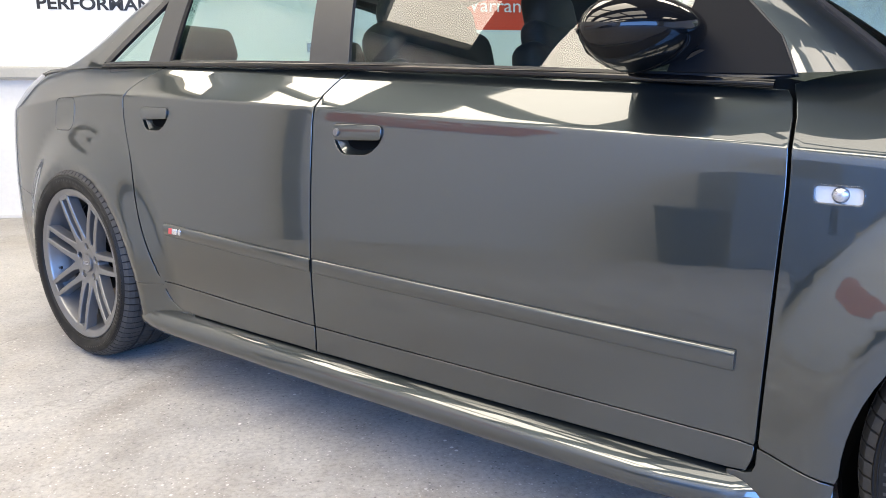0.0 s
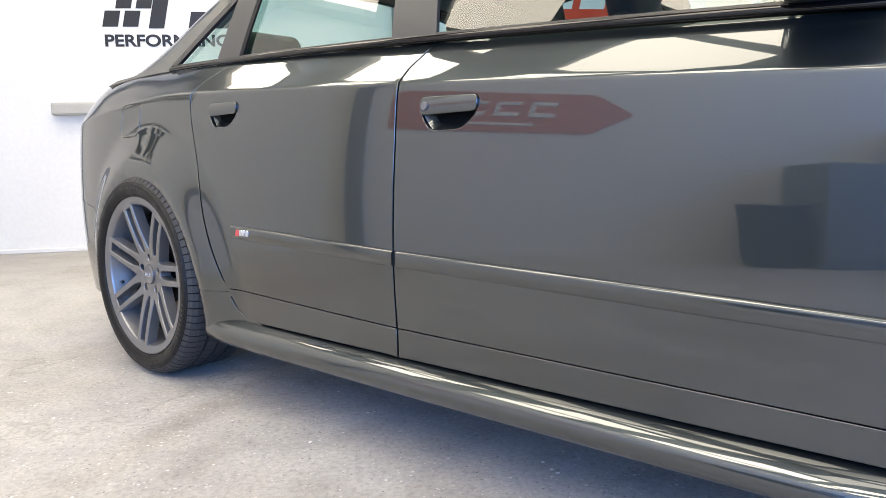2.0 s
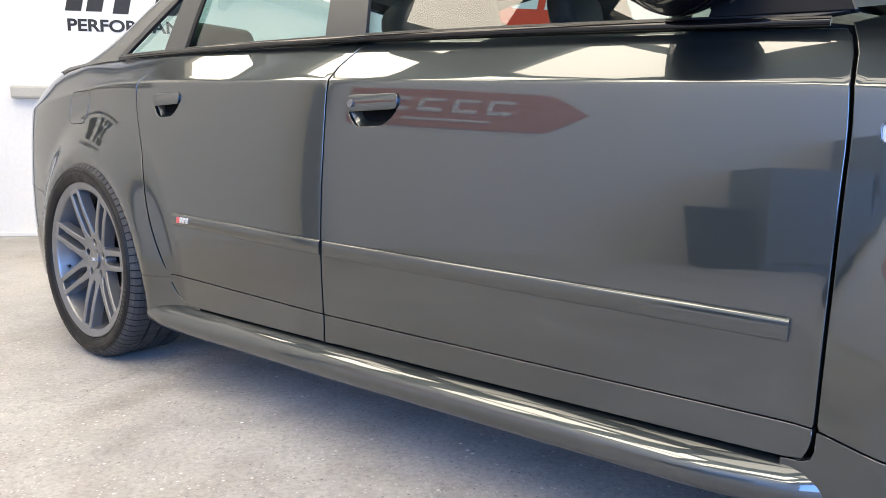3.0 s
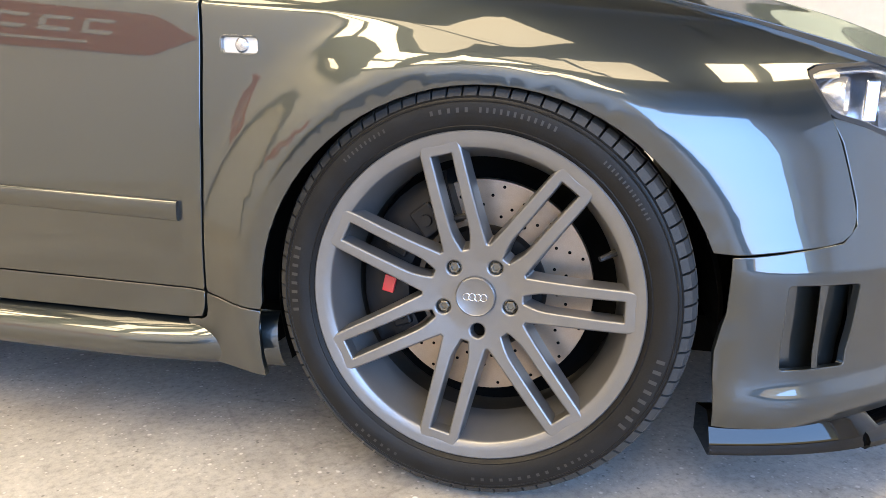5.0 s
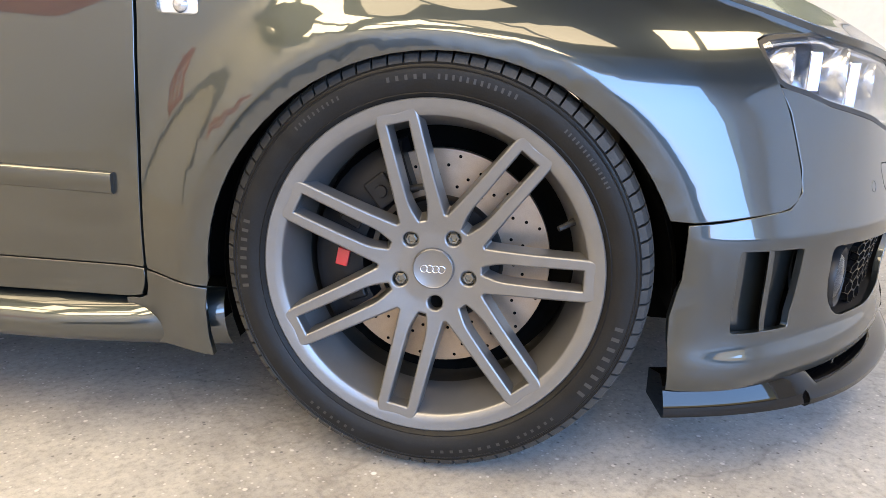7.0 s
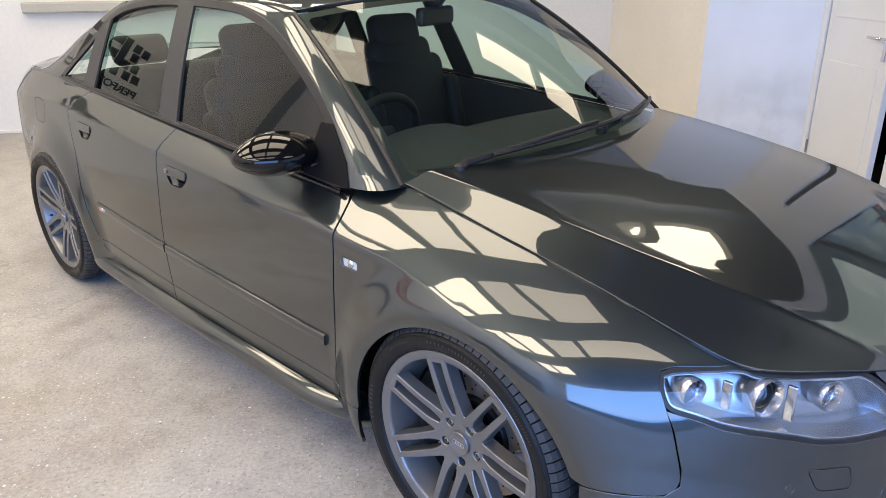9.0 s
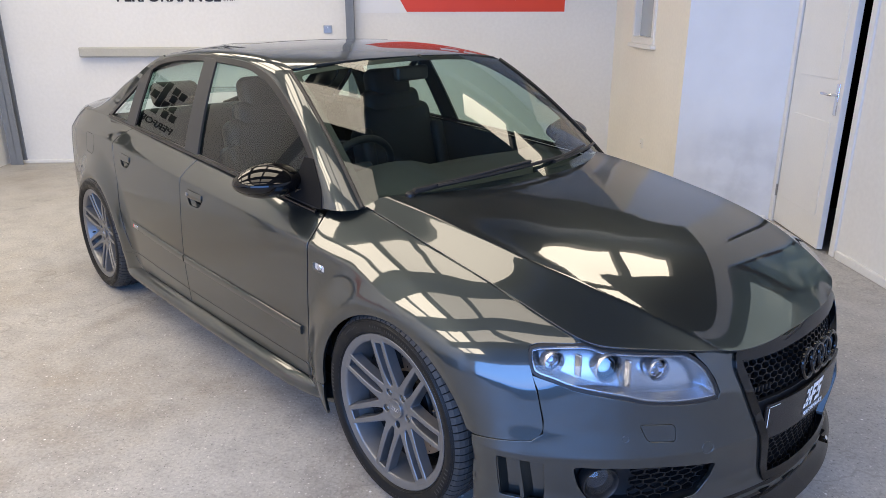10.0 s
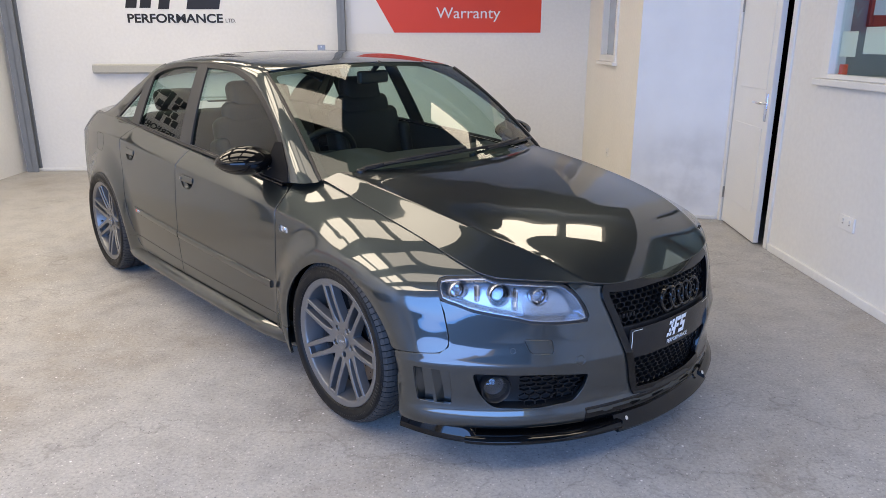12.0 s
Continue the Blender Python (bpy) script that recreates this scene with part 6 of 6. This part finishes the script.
words("LTD.", 0.042, BLACKVINYL, R @ Matrix.Translation((-0.770, -BACK - 0.003, 1.664)) @ Matrix.Rotation(radians(90), 4, "X"), sign, wide=0.112)

b_ = box((LEFT + 0.004, -0.90, 0), (LEFT + 0.10, -0.78, TALL))
side_column = part("side_column", b_, GREYSTEEL, None)
side_column.matrix_world = ROOM
tagged(side_column, "grey steel column against the white side wall", "column", kind="structure")

# orange-red banner
banner = empty("wall_banner", "white and orange-red warranty banner on the wall", "banner")
wall_mark([(0.632, 1.545), (2.80, 1.545), (2.80, 2.42), (0.632, 2.42)], BANNERWHITE, banner, 0.004, "banner_sheet")
wall_mark([(1.116, 1.556), (2.785, 1.556), (2.785, 2.30), (0.90, 2.30), (0.72, 2.24), (0.914, 1.908)], ORANGE, banner, 0.008, "banner_field")


words("Warranty", 0.122, BANNERWHITE, R @ Matrix.Translation((1.592, -BACK - 0.011, 1.712)) @ Matrix.Rotation(radians(90), 4, "X"), banner, wide=0.726)
for k, (a, b) in enumerate(((1.55, 1.78), (1.85, 2.08), (2.15, 2.38))):
    wall_mark([(a, 1.98), (b, 1.98), (b + 0.05, 2.20), (a + 0.05, 2.20)], BANNERWHITE, banner, 0.011, "banner_bar")

# a second banner, a bin and dark cupboards along the side wall
def left_mark(shape, mat, parent, lift, name):
    bm = bmesh.new()
    front = [bm.verts.new((LEFT + lift, -v, z)) for v, z in shape]
    rear = [bm.verts.new((LEFT + 0.0005, -v, z)) for v, z in shape]
    bm.faces.new(front)
    n = len(shape)
    for i in range(n):
        bm.faces.new((front[i], rear[i], rear[(i + 1) % n], front[(i + 1) % n]))
    bmesh.ops.recalc_face_normals(bm, faces=bm.faces[:])
    bm.transform(R)
    return part(name, bm, mat, parent)


b2 = empty("wall_banner", "orange-red arrow banner on the side wall", "banner")
left_mark([(1.05, 1.25), (2.50, 1.25), (2.80, 1.46), (2.50, 1.68), (1.05, 1.68)], PALERED, b2, 0.006, "banner_field")
for k in range(4):
    a = 1.30 + 0.25 * k
    left_mark([(a, 1.41), (a + 0.18, 1.41), (a + 0.20, 1.45), (a + 0.02, 1.45)], BANNERWHITE, b2, 0.010, "banner_bar")
    left_mark([(a + 0.02, 1.53), (a + 0.20, 1.53), (a + 0.22, 1.57), (a + 0.04, 1.57)], BANNERWHITE, b2, 0.010, "banner_bar")
    left_mark([(a + 0.01, 1.45), (a + 0.05, 1.45), (a + 0.06, 1.53), (a + 0.02, 1.53)], BANNERWHITE, b2, 0.010, "banner_bar")
left_mark([(1.45, 1.32), (2.1, 1.32), (2.1, 1.345), (1.45, 1.345)], BANNERWHITE, b2, 0.010, "banner_bar")
s2 = empty("wall_sign", "black vinyl company sign on the side wall", "sign")
flip = lambda shape: [(-0.58 - x, z) for x, z in shape]
logo(lambda sh: left_mark(flip(sh), BLACKVINYL, s2, 0.004, "sign_shape"), 0.05, 1.64, 0.50)
words("PERFORMANCE", 0.09, BLACKVINYL, R @ Matrix.Translation((LEFT + 0.003, 0.58, 1.485)) @ Matrix.Rotation(radians(90), 4, "Z") @ Matrix.Rotation(radians(90), 4, "X"), s2, wide=1.06, heavy=0.0035)
CUPBOARD = grain(material("grey_cupboard_steel", (0.20, 0.21, 0.22), 0.5), 4, 0.9, 1.06, 0.03, 60)
cab = empty("storage_cupboard", "grey storage cupboards against the side wall", "cupboard")
for v0, h in ((3.85, 0.98), (4.58, 1.35)):
    room_thing("cupboard_body", box((LEFT + 0.01, -v0 - 0.70, 0.0), (LEFT + 0.55, -v0, h), 0.01), CUPBOARD, "", "", cab)
    room_thing("cupboard_door", box((LEFT + 0.55, -v0 - 0.69, 0.08), (LEFT + 0.57, -v0 - 0.01, h - 0.03), 0.005), CUPBOARD, "", "", cab)
bin_ob = empty("waste_bin", "black plastic waste bin with a lid", "bin")
bm = bmesh.new()
bmesh.ops.create_cone(bm, cap_ends=True, segments=4, radius1=0.17, radius2=0.22, depth=0.54, matrix=Matrix.Translation((LEFT + 0.40, -3.60, 0.271)) @ Matrix.Rotation(radians(45), 4, "Z"))
room_thing("bin_body", bm, BLACK, "", "", bin_ob)
room_thing("bin_lid", box((LEFT + 0.23, -3.77, 0.541), (LEFT + 0.57, -3.43, 0.585), 0.015), BLACK, "", "", bin_ob)

# sockets
def socket(m, x, z, w, h, mat, label, y=-1, slots=2):
    s = empty("wall_socket", label, "socket")
    d = 0.012 * y
    lo, hi = sorted((0.0, d))
    at(m, "socket_plate", box((x - w / 2, lo, z - h / 2), (x + w / 2, hi, z + h / 2), 0.003), mat, parent=s)
    for k in range(slots):
        cx = x + (k - (slots - 1) / 2) * w * 0.45
        lo2, hi2 = sorted((d, d * 1.15))
        at(m, "socket_pin_hole", box((cx - 0.006, lo2, z - 0.008), (cx + 0.006, hi2, z - 0.002)), METALPLATE, parent=s)
        at(m, "socket_switch", box((cx - 0.007, lo2, z + 0.010), (cx + 0.007, d * 1.5 if d > 0 else hi2, z + 0.026), 0.001), PLASTIC, parent=s)


socket(BW, 0.283 - (LEFT - 0.2), 1.384, 0.086, 0.080, METALPLATE, "metal switch plate on the white back wall", y=1, slots=1)
socket(RW, 1.84, 0.428, 0.150, 0.086, PLASTIC, "white double socket on the white partition wall", y=1)
socket(WB, 1.45, 0.40, 0.086, 0.086, CREAM, "cream painted socket on the partition wall", y=1, slots=1)

# skirtings
for m, x0, x1, h, mat, nm in ((RW, 0.95, 6.5, 0.055, WHITE, "baseboard"), (WR, 0.0, 0.72, 0.03, WHITE, "baseboard"), (BW, 0.22, 6.6, 0.035, WHITE, "baseboard")):
    at(m, nm, box((x0, 0.0, 0), (x1, 0.022, h), 0.006), mat, "low worn white skirting along the wall", "skirting", kind="structure")

# door, ajar, in the partition wall
dr = empty("door_1", "white panelled door standing ajar", "door", kind="structure")
for x0, x1, z1 in ((0.0, 0.05, 2.07), (0.87, 0.925, 2.07)):
    at(RW, "door_jamb", box((x0, -0.14, 0), (x1, 0.016, z1), 0.004), GLOSSWHITE, parent=dr)
at(RW, "door_head", box((0.05, -0.14, 2.02), (0.87, 0.016, 2.07), 0.004), GLOSSWHITE, parent=dr)
hinge = Matrix.Translation((0.055, 0.0, 0)) @ Matrix.Rotation(radians(4.2), 4, "Z")
LEAF = RW @ hinge
leaf = at(LEAF, "door_leaf", box((0.0, -0.04, 0.012), (0.735, 0.0, 2.01), 0.003), GLOSSWHITE, parent=dr)
for x0, x1, z0, z1 in ((0.09, 0.645, 0.22, 0.85), (0.09, 0.645, 1.12, 1.88)):
    at(LEAF, "door_panel", box((x0, -0.002, z0), (x1, 0.004, z1), 0.004), GLOSSWHITE, parent=dr)
hd_ = at(LEAF, "door_handle", join(box((0.655, 0.0, 0.90), (0.695, 0.007, 1.10), 0.003), tube([(0.675, 0.005, 1.03), (0.675, 0.045, 1.03), (0.66, 0.055, 1.03), (0.565, 0.055, 1.032)], 0.009, 10)), CHROME, parent=dr, smooth=True)
for z in (0.25, 1.72):
    at(LEAF, "hinge", tube([(0.0, 0.008, z - 0.045), (0.0, 0.008, z + 0.045)], 0.007, 8), METALPLATE, parent=dr)
# black box added so that the room beyond the door stays dark
ob = at(RW, "dark_room_lining", join(box((-0.3, -1.2, 0), (1.04, -1.15, 2.36)), box((-0.32, -1.2, 0), (-0.3, -0.16, 2.36)), box((1.02, -1.15, 0), (1.04, -0.16, 2.36)), box((-0.3, -1.2, 2.36), (1.04, -0.16, 2.40))), DARK, "black lining put in for the unlit room behind the door", "room", kind="structure")

# window with its sill and the office behind
wn1 = empty("window_1", "white framed office window with a deep sill", "window", kind="structure")
fr = []
for x0, x1, z0, z1 in ((1.31, 1.395, 1.235, 2.25), (2.955, 3.0, 1.235, 2.25), (1.395, 2.955, 1.235, 1.262), (1.395, 2.955, 2.205, 2.25)):
    at(RW, "window_frame", box((x0, -0.05, z0), (x1, 0.010, z1), 0.004), GLOSSWHITE, parent=wn1)
at(RW, "window_sill", box((1.285, -0.02, 1.192), (3.10, 0.045, 1.233), 0.006), GLOSSWHITE, parent=wn1)
pane = at(RW, "window_pane", box((1.395, -0.036, 1.262), (2.955, -0.030, 2.205)), pane_glass("window_glass", (0.88, 0.94, 0.93), face_on=0.02), parent=wn1)
pane.visible_shadow = False
SLATE = grain(material("slate_grey_wall", (0.20, 0.235, 0.245), 0.6), 2, 0.92, 1.05, 0.03, 40)
off = at(RW, "office_lining", join(box((1.1, -1.6, 0.9), (3.4, -1.55, 2.36)), box((3.4, -1.6, 0.9), (3.45, -0.14, 2.36)), box((1.1, -1.6, 2.36), (3.4, -0.14, 2.40)), box((1.1, -1.6, 0.85), (3.4, -0.14, 0.9))), COLDWHITE, "pale office walls behind the window", "room", kind="structure")
at(RW, "office_side_wall", box((1.05, -1.6, 0.9), (1.1, -0.14, 2.40)), SLATE, "slate grey side wall of the office", "wall", kind="structure")
REDWOOD = grain(material("red_brown_frame", (0.30, 0.035, 0.03), 0.5), 8, 0.8, 1.1)
PAPER = grain(material("white_paper", (0.72, 0.78, 0.76), 0.7), 5, 0.95, 1.02)
nb = empty("notice_board", "red-brown framed board with pale sheets in the office", "board")
for y0, y1, z0, z1 in ((-0.375, -0.350, 1.545, 2.35), (-1.50, -0.375, 1.545, 1.615), (-1.50, -0.375, 2.30, 2.38)):
    at(RW, "board_frame", box((1.1, y0, z0), (1.135, y1, z1), 0.006), REDWOOD, parent=nb)
at(RW, "board_sheet", box((1.1, -1.48, 1.615), (1.115, -0.375, 2.30)), PAPER, parent=nb)
at(RW, "office_desk", join(box((1.12, -0.75, 1.20), (3.3, -0.16, 1.235), 0.006), box((1.14, -0.72, 0.9), (1.18, -0.2, 1.2)), box((3.2, -0.72, 0.9), (3.24, -0.2, 1.2))), BEIGE, "pale office desk behind the window", "desk")
at(RW, "desk_divider", box((1.50, -0.40, 1.235), (3.2, -0.37, 1.39), 0.006), PAPER, "pale grey desk divider in the office", "divider")
for x0, x1, z0, z1 in ((1.405, 1.572, 1.366, 1.511), (1.645, 1.86, 1.384, 1.532)):
    at(RW, "paper_sheet", box((x0, -0.042, z0), (x1, -0.040, z1)), PAPER, "white paper sheet stuck on the office window", "paper")
at(RW, "red_box", box((1.405, -0.085, 1.240), (1.445, -0.050, 1.320), 0.004), ORANGE, "small red box on the inner window sill", "box")
at(RW, "inner_sill", box((1.32, -0.14, 1.22), (2.99, -0.051, 1.240), 0.004), GLOSSWHITE, parent=wn1)

# small window in the cream wall
wn2 = empty("window_2", "small white framed window in the cream wall", "window", kind="structure")
for x0, x1, z0, z1 in ((0.83, 0.89, 1.27, 2.30), (1.52, 1.58, 1.27, 2.30), (0.89, 1.52, 1.27, 1.33), (0.89, 1.52, 2.24, 2.30)):
    at(WB, "window_frame", box((x0, -0.08, z0), (x1, 0.020, z1), 0.005), GLOSSWHITE, parent=wn2)
at(WB, "window_sill", box((0.79, -0.02, 1.235), (1.62, 0.045, 1.27), 0.006), GLOSSWHITE, parent=wn2)
GREYGLASS = material("frosted_grey_glass", (0.34, 0.37, 0.38), 0.18, 0, 0.5)
at(WB, "window_pane", box((0.89, -0.055, 1.33), (1.52, -0.045, 2.24)), GREYGLASS, parent=wn2)

# area light added to brighten the office; it has no visible fitting
office = bpy.data.lights.new("office_ceiling_lamp", "AREA")
office.shape, office.size, office.size_y, office.energy, office.color = "RECTANGLE", 1.8, 1.1, 5, (0.9, 0.96, 1.0)
ol = new("office_ceiling_lamp", office)
ol.matrix_world = RW @ Matrix.Translation((2.3, -1.05, 2.34))

# ---- car interior and small fittings ----
CLOTH = grain(material("black_leather", (0.011, 0.0115, 0.0125), 0.55, Specular_IOR_Level=0.3), 20, 0.8, 1.2)
SOFT = grain(material("charcoal_dashboard", (0.028, 0.028, 0.030), 0.6), 20, 0.85, 1.15)
LINER = grain(material("pale_headlining", (0.30, 0.30, 0.29), 0.9), 15, 0.92, 1.05)


def puff(lo, hi, r, m=None):
    return box(lo, hi, r, m, 4)


def seat(x, y):
    s = part("front_seat", puff((x - 0.24, y - 0.25, 0.36), (x + 0.28, y + 0.25, 0.50), 0.06), CLOTH, car, smooth=True)
    tilt = Matrix.Translation((x - 0.24, y, 0.44)) @ Matrix.Rotation(radians(-14), 4, "Y")
    part("seat_back", join(puff((-0.07, -0.25, 0.0), (0.06, 0.25, 0.64), 0.055), puff((-0.05, -0.19, 0.56), (0.055, 0.19, 0.72), 0.05), puff((-0.04, -0.29, 0.10), (0.10, -0.21, 0.52), 0.035), puff((-0.04, 0.21, 0.10), (0.10, 0.29, 0.52), 0.035)), CLOTH, s, smooth=True).matrix_local = tilt
    part("headrest", puff((-0.05, -0.14, 0.64), (0.05, 0.14, 0.83), 0.045), CLOTH, s, smooth=True).matrix_local = tilt
    return s


for y in (-0.37, 0.37):
    seat(1.52, y)
bench = part("rear_bench", join(puff((0.28, -0.62, 0.38), (0.78, 0.62, 0.54), 0.06), puff((-0.10, -0.62, 0.0), (0.05, 0.62, 0.60), 0.06, Matrix.Translation((0.30, 0, 0.46)) @ Matrix.Rotation(radians(-22), 4, "Y"))), CLOTH, car, smooth=True)
for y in (-0.36, 0.36):
    part("rear_headrest", puff((-0.05, -0.14, 0.60), (0.05, 0.14, 0.74), 0.04, Matrix.Translation((0.26, y, 0.46)) @ Matrix.Rotation(radians(-22), 4, "Y")), CLOTH, bench, smooth=True)
# dashboard: a rolled top with a binnacle hood
bm = bmesh.new()
sec = [(2.42, 0.70), (2.44, 0.885), (2.30, 0.915), (2.10, 0.930), (1.98, 0.915), (1.93, 0.87), (1.94, 0.78), (2.02, 0.66)]
rows = []
for y in np.linspace(-0.68, 0.68, 25):
    hump = 0.045 * math.exp(-((y + 0.37) / 0.16) ** 4)
    bow = 0.20 * (y / 0.7) ** 2
    rows.append([bm.verts.new((x - bow * (x > 2.05), y, z + hump * (x < 2.2) * (z > 0.85) - 0.03 * (y / 0.68) ** 2)) for x, z in sec])
for a, b in zip(rows, rows[1:]):
    for j in range(len(sec)):
        k = (j + 1) % len(sec)
        bm.faces.new((a[j], a[k], b[k], b[j]))
bm.faces.new(rows[0])
bm.faces.new(rows[-1][::-1])
bmesh.ops.recalc_face_normals(bm, faces=bm.faces[:])
part("dashboard", bm, SOFT, car, smooth=True)
# steering wheel
sm = Matrix.Translation((1.80, -0.37, 0.87)) @ Matrix.Rotation(radians(-66), 4, "Y")
sw = part("steering_wheel", tube([(0.185 * math.cos(t), 0.185 * math.sin(t), 0) for t in np.linspace(0, 2 * math.pi, 40, endpoint=False)], 0.016, 10, True), CLOTH, car, smooth=True)
sw.matrix_local = sm
part("wheel_boss", join(puff((-0.07, -0.075, -0.03), (0.07, 0.075, 0.02), 0.03), puff((-0.02, -0.18, -0.012), (0.02, 0.18, 0.008), 0.006), puff((-0.18, -0.02, -0.012), (0.0, 0.02, 0.008), 0.006)), SOFT, sw, smooth=True)
for hand in (-1, 1):
    C = cabin(hand)
    panel("door_card", lambda x, z: C(x, z) * np.array((1, 0, 1)) + np.stack([0 * x, hand * (0.775 + 0 * x), 0 * x], -1), [(0.40, 0.30), (2.18, 0.30), (2.10, float(belt(2.10)) - 0.01), (1.2, float(belt(1.2)) - 0.01), (0.1, float(belt(0.1)) - 0.01)], SOFT, car, step=0.1, edge=0)
part("centre_console", puff((1.05, -0.12, 0.28), (2.05, 0.12, 0.56), 0.03), SOFT, car, smooth=True)
part("parcel_shelf", box((-0.38, -0.62, 0.93), (0.12, 0.62, 0.95), 0.008), SOFT, car)
panel("headlining", lambda x, y: roof(x, y) - np.array((0, 0, 0.03)), [(0.30, -0.52), (1.66, -0.52), (1.72, 0), (1.66, 0.52), (0.30, 0.52)], LINER, car, step=0.1, edge=0)
rm = part("rear_view_mirror", puff((-0.018, -0.115, -0.032), (0.018, 0.115, 0.032), 0.014), BLACK, car, smooth=True)
rm.matrix_local = Matrix.Translation((1.74, 0.0, 1.275)) @ Matrix.Rotation(radians(14), 4, "Z")
part("mirror_stalk", tube([(0.0, 0, 0.03), (0.05, 0, 0.075)], 0.012, 8), BLACK, rm)
cowl = panel("cowl_panel", lambda x, y: hood(x, y) - np.stack([0 * x, 0 * x, 0.018 + 0 * x], -1), [(2.52 - 0.20 * (y / 0.69) ** 2, y) for y in np.linspace(-0.66, 0.66, 16)] + [(2.40 - 0.18 * (y / 0.69) ** 2, y) for y in np.linspace(0.66, -0.66, 16)], BLACK, car, step=0.04, edge=0, ref=(2.4, 0, 0.3))


# wipers lying along the foot of the windscreen
def wiper(pivot, y_tip, b_tip):
    a = pivot[1] / 0.705
    p0 = Vector(pivot)
    q = lambda a_, b_, up: Vector(WINDSCREEN(np.array([a_]), np.array([b_]))[0]) + Vector((0.012, 0, up))
    p1 = q((pivot[1] * 0.72 + y_tip * 0.28) / 0.70, b_tip * 0.55 + 0.02, 0.018)
    p2 = q((pivot[1] * 0.35 + y_tip * 0.65) / 0.70, b_tip * 0.85 + 0.02, 0.022)
    w = part("wiper", tube([p0, p0 + Vector((-0.005, 0.03 * (1 if y_tip > pivot[1] else -1), 0.012)), p1, p2], [0.016, 0.013, 0.008, 0.006], 8), BLACK, car, smooth=True)
    blade = [q((pivot[1] + (y_tip - pivot[1]) * k) / 0.70, 0.02 + b_tip * (0.35 + 0.65 * k), 0.010) for k in np.linspace(0.12, 1.0, 12)]
    part("wiper_blade", tube(blade, [0.007] * 12, 6), BLACK, w, smooth=True)
    part("wiper_cap", lathe([(0.018, -0.01), (0.018, 0.010), (0.012, 0.016), (0, 0.017)], 16, Matrix.Translation(p0)), BLACK, w, smooth=True)


wiper((2.365, -0.545, 0.918), 0.26, 0.055)
wiper((2.440, 0.050, 0.938), 0.64, 0.075)
# tilted sunroof edge and seals
panel("sunroof", roof, rounded([(0.62, -0.40), (1.10, -0.40), (1.10, 0.40), (0.62, 0.40)], 0.04), PAINT, car, step=0.06, edge=0.006, lift=0.0012, ref=(1.0, 0, 0.6))
for hand in (-1, 1):
    line = [(-hand * 0 + hand * 1.0, b) for b in np.linspace(0.0, 1.0, 20)]
    pts = WINDSCREEN(np.array([hand * 1.0] * 20), np.linspace(0, 1, 20))
    part("screen_seal", tube([Vector(p) + Vector((0, 0, 0.002)) for p in pts], 0.008, 6), BLACK, car, smooth=True)
